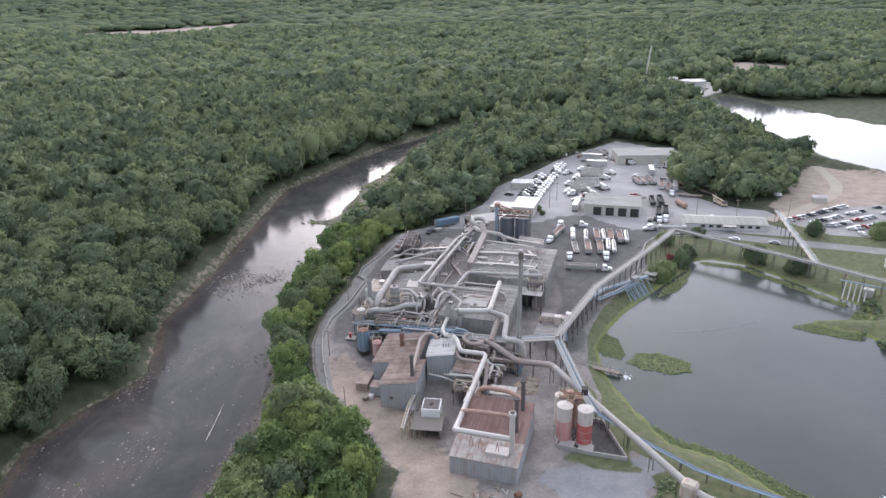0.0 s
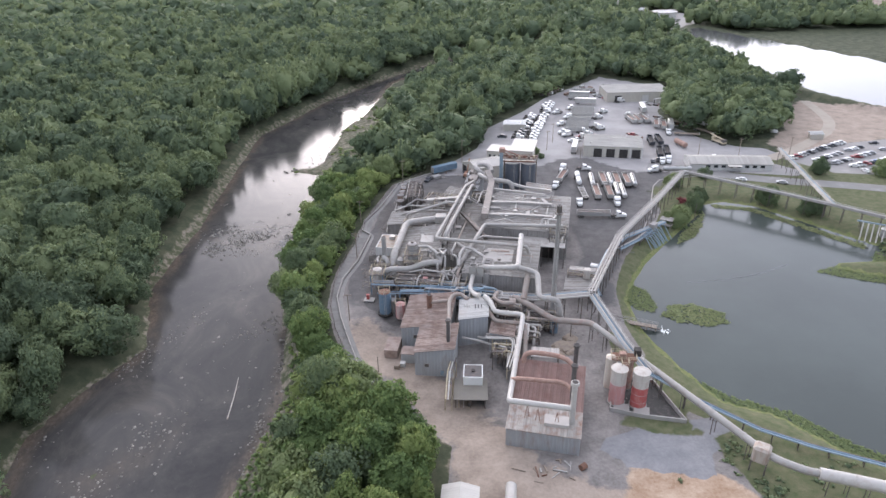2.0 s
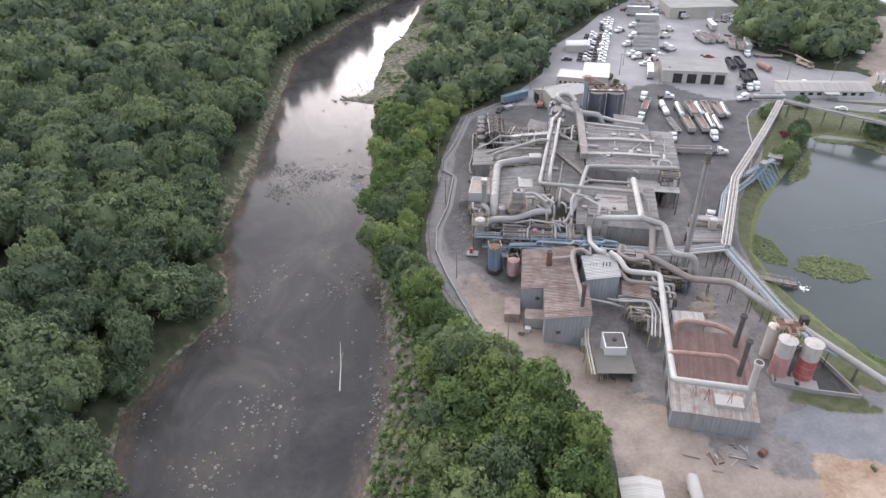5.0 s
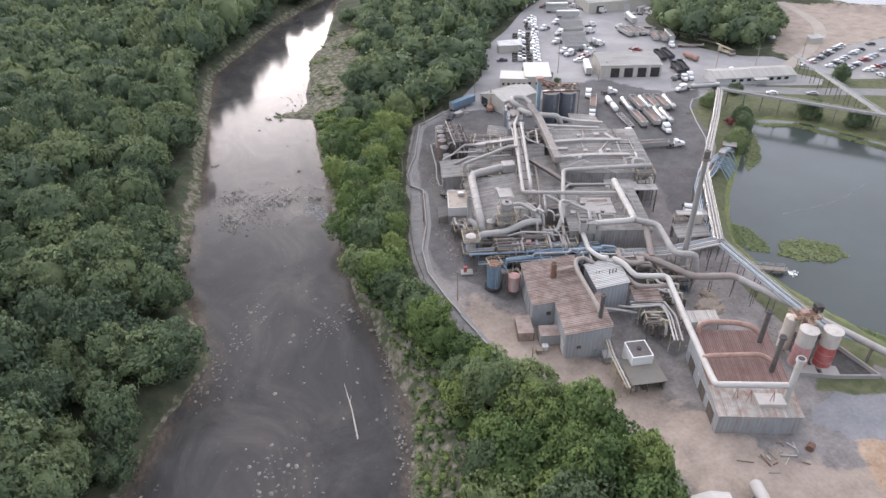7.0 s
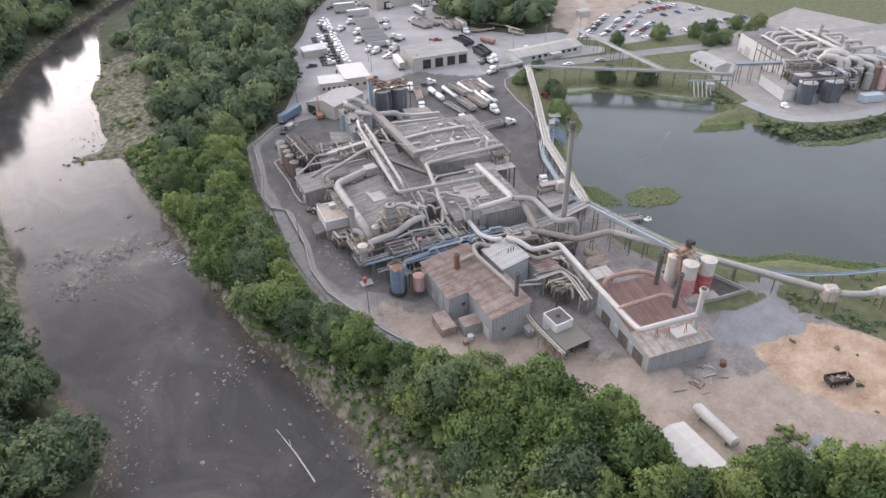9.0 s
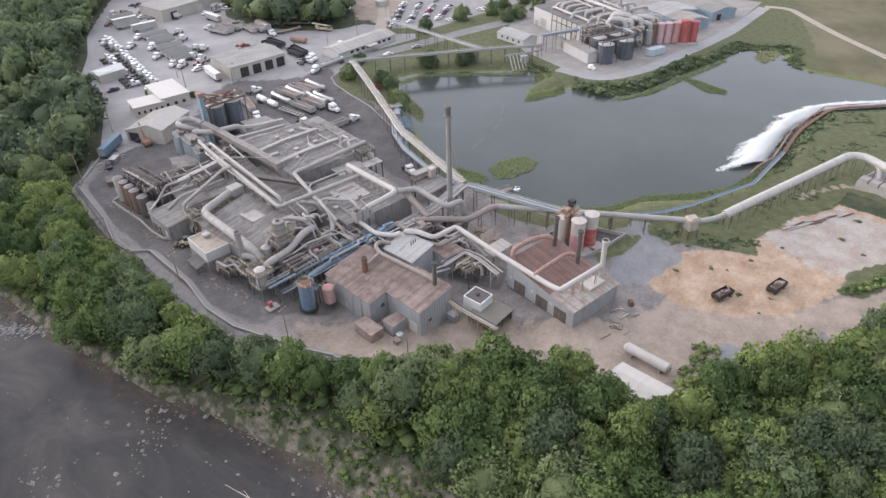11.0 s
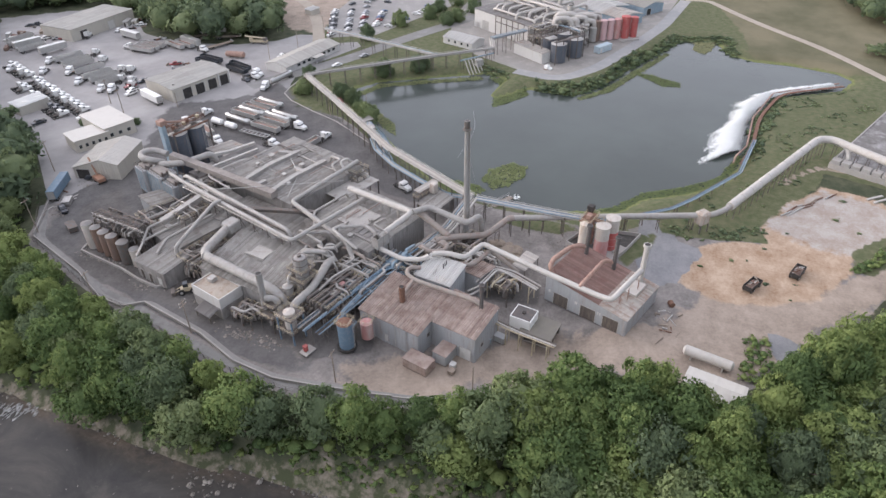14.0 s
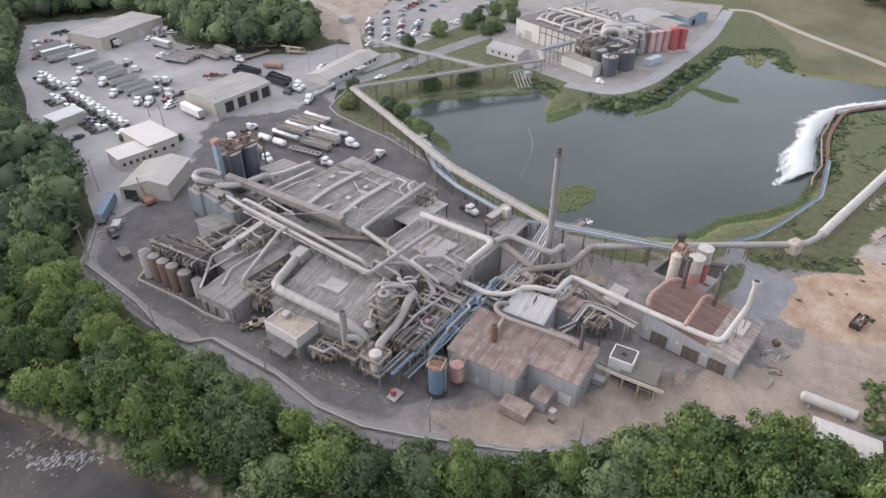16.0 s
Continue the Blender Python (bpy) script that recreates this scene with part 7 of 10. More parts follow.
fence = thing("river_fence", (-36, 212, 0), "low dark wire fence on posts above the river bank", "fence")
fpts = [(-3, 297), (-17.4, 283.6), (-22.8, 268.6), (-29.9, 248.7), (-31.6, 237), (-34.9, 224.6), (-38.3, 212), (-39.9, 201.5), (-40.6, 187), (-38.4, 173), (-34.4, 158.6)]
for a, b in zip(fpts, fpts[1:]):
    d = Vector((b[0] - a[0], b[1] - a[1], 0))
    n = max(1, round(d.length / 3))
    o_ = Vector((a[0] + 36, a[1] - 212, 0))
    for i in range(n):
        p = o_ + d * i / n
        zp = float(dip(p.x - 36, p.y + 212))
        part("post", drum(bmesh.new(), p.x, p.y, zp - 0.6, zp + 1.5, 0.06, 6), STEEL, fence)
    for z in (0.5, 1.0, 1.45):
        bm = bmesh.new()
        strut(bm, o_ + Vector((0, 0, z + float(dip(*a)))), o_ + d + Vector((0, 0, z + float(dip(*b)))), 0.05)
        part("rail", bm, STEEL, fence)
ribbon("outer_strip", [(p[0] + 1.6, p[1] - 0.3) for p in fpts], 2.8, 0.055, mat("dusty_concrete_strip", (0.22, 0.215, 0.21), 0.92, 0, 0.3, 1.2, 0.12, (0.14, 0.13, 0.12), 0.5), "dusty concrete strip along the river fence", "pavement", 3)


def pole(x, y, h=10.0, arms=1, lean=0.0, label="weathered timber utility pole"):
    z = float(height(np.array([x]), np.array([y]))[0])
    ob = thing("utility_pole", (x, y, z), label, "pole", "utility poles")
    part("pole", drum(bmesh.new(), 0, 0, -0.2, h, 0.16, 8, r1=0.10), TIMBER, ob)
    for i in range(arms):
        bm = box(bmesh.new(), -1.2, -0.06, h - 0.6 - 0.9 * i, 1.2, 0.06, h - 0.45 - 0.9 * i)
        part("crossarm", bm, TIMBER, ob)
        for x_ in (-1.0, 0.0, 1.0):
            part("insulator", drum(bmesh.new(), x_, 0, h - 0.45 - 0.9 * i, h - 0.2 - 0.9 * i, 0.06, 6), WALL_WHITE, ob)
    return ob


for x, y, h, a in ((-32.8, 217.5, 10, 2), (-34.6, 178.5, 9, 1), (-26.6, 150.2, 8, 0), (-13.4, 286.2, 11, 1), (16, 311, 11, 1), (-31.6, 247.6, 9, 1), (72.5, 306.6, 6, 0), (171.9, 296.7, 9, 1), (60, 322, 10, 1), (66, 334, 10, 1),
                   (128, 300, 10, 1), (146, 296, 10, 1), (240, 300, 11, 1), (86, 246, 8, 0), (97, 236, 7, 0), (-39.5, 229, 9, 1)):
    pole(x, y, h, a)
mast = thing("timber_mast", (243, 751, 0), "tall bare mast beyond the lagoon", "mast")
part("pole", tube(bmesh.new(), [(0, 0, -3), (5, 0, 45)], 0.9, 8, 0), WALL_TAN, mast)

lawn_kerb = thing("lawn_kerb", (98, 270, 0), "pale concrete kerb where the lawn meets the yard", "kerb")
kpts = [(119.6, 276.0), (106, 275.4), (98.6, 274.2), (93, 267.6), (87.2, 255), (81.6, 241), (70, 222)]
for (ax, ay), (bx_, by_) in zip(kpts, kpts[1:]):
    d = Vector((bx_ - ax, by_ - ay))
    bm = box(bmesh.new(), 0, -0.2, -0.1, d.length + 0.1, 0.2, 0.2, 0.03)
    bm.transform(Matrix.Translation((ax - 98, ay - 270, 0)) @ Matrix.Rotation(math.atan2(d.y, d.x), 4, "Z"))
    part("kerb_run", bm, CONCRETE, lawn_kerb)

# ---- yard buildings ----
shop = thing("truck_workshop", (75.2, 310.2, 0), "tan truck workshop with four open bays", "building", turn=-16.6)
shop_z = gabled(5.5, 6.4, 0, 18.5)
four_walls(shop, 27.2, 18.5, lambda x, y: shop_z(y, x), WALL_TAN)
roof(shop, TAN_ROOF, -0.3, -0.3, 27.5, 9.25, lambda x, y: shop_z(y, x), 0.9, 0.06, along="x")
roof(shop, TAN_ROOF, -0.3, 9.25, 27.5, 18.8, lambda x, y: shop_z(y, x), 0.9, 0.06, along="x")
# black panels paint the shade inside the four open bays
for x0 in (4.6, 10.6, 16.6, 22.4):
    leaf_door(shop, "s", x0, 3.9, 4.2, (27.2, 18.5), BLACK)
raised(shop, "pilaster", 21.3, -0.5, 0, 22.0, -0.05, 5.3, WALL_WHITE)
raised(shop, "pilaster", 26.6, -0.5, 0, 27.2, -0.05, 5.3, WALL_WHITE)
part("vent", drum(bmesh.new(), 3.0, 3.0, 5.7, 6.5, 0.5, 12), STEEL_PALE, shop)
far_shop = building("far_workshop", (119, 407), -5, 39.0, 21.0, flat(6.0), TAN_ROOF, WALL_TAN, "long tan workshop at the yard's far end", pitch=1.2, rib=0.06)
leaf_door(far_shop, "s", 5, 4, 4, (39, 21), BLACK)
leaf_door(far_shop, "s", 22, 4, 4, (39, 21), WALL_WHITE)
garage = thing("garage", (19.0, 285.4, 0), "tan metal garage with one open bay", "building", turn=16.3)
gz = lambda x, y: 5.6 + (y / 5.6) * 1.5 if y < 5.6 else 7.1 - (y - 5.6) / 9.9 * 3.0
bm = bmesh.new()
for p, q in (((0, 0), (17, 0)), ((17, 0.24), (17, 5.6)), ((17, 5.6), (17, 15.26)), ((17, 15.5), (0, 15.5)), ((0, 15.26), (0, 5.6)), ((0, 5.6), (0, 0.24))):
    part("wall", wall_sheet(p, q, gz), WALL_TAN, garage)
roof(garage, CREAM_ROOF, -0.3, -0.3, 17.3, 5.6, gz, 0.8, 0.08, along="y", label="white steep slope")
roof(garage, TAN_ROOF, -0.3, 5.6, 17.3, 15.8, gz, 0.8, 0.05, along="y", label="tan shallow slope")
# the open bay's inner shade is painted as a black panel
leaf_door(garage, "w", 10.2, 4.2, 3.4, (17, 15.5), BLACK)
leaf_door(garage, "w", 6.8, 1.0, 2.1, (17, 15.5), DOOR_DARK)
office = thing("office", (38.6, 309.6, 0), "low office with a white flat roof and row of windows", "building", turn=-20)
four_walls(office, 11.0, 18.5, flat(5.0), WALL_TAN, rib=0)
part("roof", box(bmesh.new(), -0.3, -0.3, 4.95, 11.3, 18.8, 5.25, 0.05), CREAM_ROOF, office)
wing = thing("office", (28.4, 313.2, 0), "low office wing with a white roof and small windows", "building", turn=-24)
four_walls(wing, 12.0, 9.6, flat(4.3), WALL_TAN, rib=0)
part("roof", box(bmesh.new(), -0.3, -0.3, 4.25, 12.0, 9.9, 4.5, 0.05), CREAM_ROOF, wing)
for i in range(5):
    leaf_door(wing, "s", 1.0 + i * 2.2, 0.9, 1.2, (12, 9.6), GLASS_DARK, "window", 1.4)
for i in range(3):
    leaf_door(office, "s", 1.4 + i * 3.2, 1.2, 1.2, (11, 18.5), GLASS_DARK, "window", 1.6)
small = building("store_shed", (44.8, 358.0), -16, 11.5, 7.8, shedded(3.6, 4.0, 0, 11.5), mat("bright_white_roof", (0.74, 0.735, 0.73), 0.5, 0.0, 0.06, 1.0, 0.1, island=0.03), WALL_TAN, "small shed with a bright white roof")
low = thing("weigh_office", (116.8, 284.2, 0), "long low office with a pale gabled roof", "building", turn=-11)
lz = gabled(3.2, 4.6, 0, 12.0)
four_walls(low, 36.0, 12.0, lambda x, y: lz(y, x), WALL_WHITE, rib=0.03)
roof(low, TAN_ROOF, -0.4, -0.4, 36.4, 6.0, lambda x, y: lz(y, x), 0.9, 0.06, along="y")
roof(low, TAN_ROOF, -0.4, 6.0, 36.4, 12.4, lambda x, y: lz(y, x), 0.9, 0.06, along="y")
for i in range(8):
    leaf_door(low, "s", 7.0 + i * 3.4, 1.8, 1.2, (36, 12), GLASS_DARK, "window", 1.3)
raised(low, "porch_roof", 16, -3.4, 2.8, 22, -0.1, 3.0, TAN_ROOF)
for x0 in (16.2, 21.6):
    raised(low, "porch_post", x0, -3.2, 0, x0 + 0.18, -3.0, 2.8, WALL_WHITE, 0.0)
for x, y, w, l in ((196, 318, 6, 5), (184, 342, 5, 5)):
    building("site_hut", (x, y), -20, w, l, shedded(2.6, 3.0, 0, w), WHITE_ROOF, WALL_TAN, "small white-roofed site hut", group="site huts")
barn = thing("open_barn", (-16.4, 98.4, 0), "pole barn with a pale metal roof at the tree edge", "barn", turn=-11)
roof(barn, CREAM_ROOF, -0.4, -0.4, 3.4, 11.6, lambda x, y: 3.6 + 1.0 * x / 3.4, 0.6, 0.012, along="x")
roof(barn, CREAM_ROOF, 3.4, -0.4, 7.2, 11.6, lambda x, y: 4.6 - 1.0 * (x - 3.4) / 3.4, 0.6, 0.012, along="x")
for x0 in (0, 6.6):
    for y0 in (0, 3.7, 7.4, 11.0):
        raised(barn, "post", x0, y0, -0.5, x0 + 0.2, y0 + 0.2, 3.6, TIMBER, 0.0)
part("wall", wall_sheet((0, 11.2), (0, 0), flat(3.4), -0.3), WALL_TAN, barn)
htank = thing("gas_tank", (-1.6, 104.6, 0), "long white horizontal gas tank on saddles", "tank", turn=-12)
part("vessel", tube(bmesh.new(), [(0, -5.4, 1.9), (0, -4.9, 1.9), (0, 4.9, 1.9), (0, 5.4, 1.9)], 1.15, 18, 0, True, [0.6, 1.15, 1.15, 0.6]), PIPE_PALE, htank, smooth=True)
for y0 in (-3.6, 3.2):
    raised(htank, "saddle", -0.9, y0, 0, 0.9, y0 + 0.4, 1.2, CONCRETE, 0.0)

# ---- vehicles ----
def wheel(ob, x, y, r=0.5, w=0.32):
    t = part("wheel", tube(bmesh.new(), [(x - w / 2, y, r), (x + w / 2, y, r)], r, 12, 0), RUBBER, ob)
    part("rim", tube(bmesh.new(), [(x - w / 2 - 0.012, y, r), (x + w / 2 + 0.012, y, r)], r * 0.55, 10, 0), STEEL_PALE, t)
    return t


def shaped(bm, rows):
    """A body lofted from (y, half width, z low, z high) stations."""
    rings = []
    for y, hw, lo, hi in rows:
        c = min(0.12, (hi - lo) * 0.3)
        rings.append([bm.verts.new(p) for p in ((-hw, y, lo), (-hw, y, hi - c), (-hw + c, y, hi), (hw - c, y, hi), (hw, y, hi - c), (hw, y, lo))])
    for a, b in zip(rings, rings[1:]):
        for i in range(6):
            bm.faces.new((a[i], a[(i + 1) % 6], b[(i + 1) % 6], b[i]))
    bm.faces.new(rings[0])
    bm.faces.new(rings[-1][::-1])
    return bm


def make_car(paint, label, pickup=False):
    ob = thing("pickup" if pickup else "car", (0, 0, -50), label, "pickup" if pickup else "car", "parked cars")
    if pickup:
        part("body", shaped(bmesh.new(), [(-2.7, 0.9, 0.45, 1.0), (-0.6, 0.95, 0.4, 1.05), (0.0, 0.95, 0.4, 1.1), (1.2, 0.95, 0.4, 1.1), (2.6, 0.88, 0.45, 0.98)]), paint, ob)
        part("cabin", shaped(bmesh.new(), [(-0.9, 0.84, 1.05, 1.1), (-0.7, 0.8, 1.05, 1.78), (0.7, 0.8, 1.05, 1.78), (1.4, 0.84, 1.05, 1.1)]), paint, ob)
        part("cabin_glass", shaped(bmesh.new(), [(-0.88, 0.86, 1.12, 1.16), (-0.66, 0.815, 1.12, 1.62), (0.74, 0.815, 1.12, 1.62), (1.38, 0.86, 1.12, 1.16)]), GLASS_DARK, ob)
        part("load_bed", box(bmesh.new(), -0.75, -2.55, 0.9, 0.75, -1.0, 1.08), BLACK, ob)
        ys = (-1.7, 1.75)
    else:
        part("body", shaped(bmesh.new(), [(-2.3, 0.82, 0.4, 0.85), (-1.8, 0.9, 0.3, 0.95), (1.2, 0.9, 0.3, 0.95), (2.25, 0.8, 0.4, 0.75)]), paint, ob)
        part("cabin", shaped(bmesh.new(), [(-1.75, 0.78, 0.9, 0.96), (-1.1, 0.68, 0.9, 1.45), (0.3, 0.68, 0.9, 1.45), (1.1, 0.8, 0.9, 0.95)]), paint, ob)
        part("cabin_glass", shaped(bmesh.new(), [(-1.72, 0.79, 0.97, 1.0), (-1.12, 0.695, 0.97, 1.34), (0.32, 0.695, 0.97, 1.34), (1.06, 0.8, 0.97, 1.0)]), GLASS_DARK, ob)
        ys = (-1.4, 1.4)
    for y in ys:
        for x in (-0.82, 0.82):
            wheel(ob, x, y, 0.36, 0.24)
    return ob


def make_tractor(paint, label, sleeper=False):
    ob = thing("lorry_tractor", (0, 0, -50), label, "lorry", "lorries")
    part("chassis", box(bmesh.new(), -0.5, -3.4, 0.75, 0.5, 2.9, 1.05), BLACK, ob)
    part("hood", shaped(bmesh.new(), [(1.4, 1.05, 0.9, 2.0), (2.6, 0.95, 0.8, 1.85), (3.2, 0.85, 0.7, 1.6)]), paint, ob)
    part("cab", shaped(bmesh.new(), [(-1.4 if sleeper else -0.5, 1.2, 0.9, 3.1 if sleeper else 2.8), (0.4, 1.2, 0.9, 3.1 if sleeper else 2.8), (0.9, 1.15, 0.9, 2.75), (1.45, 1.1, 0.9, 2.0)]), paint, ob)
    part("windscreen", shaped(bmesh.new(), [(0.35, 1.215, 2.05, 2.6), (0.92, 1.165, 2.05, 2.62), (1.43, 1.08, 2.03, 2.1)]), GLASS_DARK, ob)
    part("fifth_wheel", box(bmesh.new(), -0.45, -2.6, 1.05, 0.45, -1.7, 1.2), STEEL, ob)
    for x in (-1.0, 1.0):
        part("fuel_tank", tube(bmesh.new(), [(x, -0.9, 0.8), (x, 0.3, 0.8)], 0.33, 10, 0), STEEL_PALE, ob)
        part("exhaust", tube(bmesh.new(), [(x * 1.1, -0.6 if not sleeper else -1.5, 1.0), (x * 1.1, -0.6 if not sleeper else -1.5, 3.2)], 0.09, 8, 0), STEEL_PALE, ob)
        for y in (2.3, -1.7, -2.9):
            wheel(ob, x, y, 0.52, 0.5 if y < 0 else 0.32)
    return ob


def make_trailer(kind, label):
    ob = thing("trailer", (0, 0, -50), label, "trailer", "parked trailers")
    L = 6.3
    part("chassis", box(bmesh.new(), -0.5, -L, 0.85, 0.5, L, 1.1), STEEL, ob)
    if kind in ("dump", "dark", "alu"):
        m_ = VEHICLE_DARK if kind == "dark" else ALU
        for x0, y0, x1, y1 in ((-1.25, -L, -1.15, L), (1.15, -L, 1.25, L), (-1.15, -L, 1.15, -L + 0.1), (-1.15, L - 0.1, 1.15, L)):
            part("side", box(bmesh.new(), x0, y0, 1.1, x1, y1, 2.75), m_, ob)
        part("load", box(bmesh.new(), -1.14, -L + 0.11, 1.1, 1.14, L - 0.11, 1.9), {"dump": LOAD, "dark": BLACK, "alu": STEEL_PALE}[kind], ob)
        bm = bmesh.new()
        for i in range(9):
            for x in (-1.31, 1.25):
                box(bm, x, -L + 0.6 + i * 1.4, 1.1, x + 0.06, -L + 0.72 + i * 1.4, 2.7)
        part("ribbing", bm, m_, ob)
    elif kind == "tank":
        part("barrel", tube(bmesh.new(), [(0, -L, 1.95), (0, -L + 0.5, 1.95), (0, L - 0.5, 1.95), (0, L, 1.95)], 1.0, 16, 0, True, [0.7, 1.0, 1.0, 0.7]), ALU, ob, smooth=True)
        for y in (-3.4, 0, 3.4):
            part("manhole", drum(bmesh.new(), 0, y, 2.9, 3.1, 0.35, 10), STEEL, ob)
        part("walkway", box(bmesh.new(), -0.25, -4.6, 2.97, 0.25, 4.6, 3.0), STEEL, ob)
    elif kind == "powder":
        for y0, y1 in ((-L, -0.8), (0.8, L)):
            part("barrel", tube(bmesh.new(), [(0, y0, 2.1), (0, y0 + 0.5, 2.1), (0, y1 - 0.5, 2.1), (0, y1, 2.1)], 1.1, 16, 0, True, [0.6, 1.1, 1.1, 0.6]), VEHICLE_WHITE, ob, smooth=True)
            part("cone", tube(bmesh.new(), [(0, (y0 + y1) / 2, 1.6), (0, (y0 + y1) / 2, 0.7)], 0.9, 12, 0, True, [0.95, 0.2]), VEHICLE_WHITE, ob)
    elif kind == "frame":
        for x in (-1.15, 1.05):
            part("side_rail", box(bmesh.new(), x, -L, 1.1, x + 0.1, L, 1.5), ALU, ob)
        for i in range(8):
            part("crossbar", box(bmesh.new(), -1.05, -L + 0.2 + i * 1.75, 1.15, 1.05, -L + 0.45 + i * 1.75, 1.35), ALU, ob)
    elif kind == "flat":
        part("deck", box(bmesh.new(), -1.25, -L, 1.1, 1.25, L, 1.25), TIMBER, ob)
        part("headboard", box(bmesh.new(), -1.25, L - 0.1, 1.25, 1.25, L, 2.0), ALU, ob)
    else:
        part("box", shaped(bmesh.new(), [(-L, 1.27, 1.1, 3.9), (L, 1.27, 1.1, 3.9)]), {"van": ALU, "white": VEHICLE_WHITE, "blue": BLUE}[kind], ob)
        part("rear_door", box(bmesh.new(), -1.15, -L - 0.05, 1.2, 1.15, -L, 3.75), STEEL_PALE, ob)
    for x in (-0.95, 0.95):
        for y in (-L + 1.0, -L + 2.2):
            wheel(ob, x, y, 0.5, 0.5)
        part("landing_leg", box(bmesh.new(), x * 0.7 - 0.08, L - 3.0, 0, x * 0.7 + 0.08, L - 2.84, 0.9), STEEL, ob)
    return ob


CARS = [make_car(VEHICLE_WHITE, "white saloon car parked on asphalt"), make_car(VEHICLE_GREY, "silver saloon car parked on asphalt"), make_car(VEHICLE_DARK, "dark saloon car parked on asphalt"),
        make_car(VEHICLE_WHITE, "white pickup truck parked on asphalt", True), make_car(VEHICLE_DARK, "dark pickup truck parked on asphalt", True), make_car(VEHICLE_RED, "dark red pickup truck parked on asphalt", True),
        make_car(VEHICLE_BLUE, "dark blue car parked on asphalt"), make_car(VEHICLE_GREY, "silver pickup truck parked on asphalt", True)]
TRACTORS = [make_tractor(VEHICLE_WHITE, "white lorry tractor unit with dark chassis"), make_tractor(VEHICLE_WHITE, "white sleeper-cab lorry tractor", True), make_tractor(VEHICLE_DARK, "dark lorry tractor unit without trailer")]
TRAILERS = {k: make_trailer(k, l) for k, l in (("dump", "aluminium dump trailer with brown load"), ("dark", "empty dark dump trailer"), ("alu", "empty pale aluminium dump trailer"), ("tank", "aluminium tank trailer with manholes"), ("powder", "white twin-barrel powder trailer"),
                                               ("frame", "bare aluminium trailer frame"), ("flat", "flatbed trailer with weathered timber deck"), ("van", "plain grey metal box trailer"), ("white", "plain white metal box trailer"), ("blue", "blue and grey box trailer"))}
used = set()


def park(base, x, y, heading, z=0.02):
    """Set a vehicle down; heading in degrees from +y, anticlockwise."""
    m = pose(x, y, z, 0, 0, heading)
    if base.name not in used:
        used.add(base.name)
        base.matrix_world = m
        return base
    return copy_thing(base, m)


def park_on(base, a, b, stretch=False):
    """Rear at a, front at b."""
    return park(base, (a[0] + b[0]) / 2, (a[1] + b[1]) / 2, math.degrees(math.atan2(-(b[0] - a[0]), b[1] - a[1])))


for k, a, b in (("powder", (64, 283.8), (61.3, 270.5)), ("frame", (59.9, 256.3), (61.3, 269.1)), ("tank", (69.6, 281.6), (66.6, 268.3)), ("dump", (64.7, 255.1), (66.9, 267.7)), ("dump", (71.8, 268.3), (74.4, 282.2)),
                ("dump", (69.8, 254.3), (72.2, 267.3)), ("dump", (77.5, 267.5), (80.2, 280.6)), ("tank", (77.2, 280.5), (74.7, 267.6)), ("tank", (76.2, 267.9), (73.4, 256)), ("tank", (78.2, 266.6), (75.3, 253.5)),
                ("dump", (81.6, 266.1), (84.0, 279.5)), ("tank", (87.2, 279), (83.8, 264.5)), ("dump", (52.6, 240.9), (63.0, 238.6)), ("dark", (116.2, 332.1), (112.2, 316.2)), ("dark", (120.6, 333.2), (117, 316.5)),
                ("dark", (113.9, 313.1), (109.2, 299)), ("dark", (118, 314.8), (113, 299.5)), ("van", (97.4, 406.8), (112, 402.2)), ("alu", (89.2, 384.5), (103.6, 379.8)), ("alu", (92, 391.5), (106, 387)), ("flat", (85.3, 374.2), (97.6, 370)),
                ("alu", (87, 379.4), (100, 375)), ("alu", (81.2, 362.5), (92.5, 358.5)), ("alu", (76.8, 350.8), (88.8, 347.6)), ("dump", (118.5, 370.8), (118.3, 357.3)), ("dump", (122.1, 370.4), (121.5, 357)),
                ("dump", (125.8, 370), (125.6, 357.1)), ("van", (134.4, 390.7), (131.4, 376.5)), ("dump", (131.2, 360.3), (126.6, 346.4)), ("dump", (134.4, 357.7), (129, 342)), ("van", (137.4, 355.4), (132.4, 341.5)), ("flat", (131.9, 336.6), (143.5, 331.5)),
                ("white", (71.2, 313.6), (75.6, 325.4)), ("blue", (0.6, 295.2), (11.6, 300.8)), ("flat", (146, 344), (152, 331)), ("dump", (150, 356), (156, 343)), ("alu", (79, 356.8), (91, 353)), ("alu", (84.4, 370.2), (96.6, 366.2)), ("van", (100, 424), (112, 420)), ("alu", (102, 430), (114, 427)), ("alu", (106, 435), (118, 432)), ("alu", (98, 418), (109, 415)), ("alu", (138.6, 357), (134, 344.6)), ("flat", (140.5, 358.3), (147, 349))):
    park_on(TRAILERS[k], a, b)
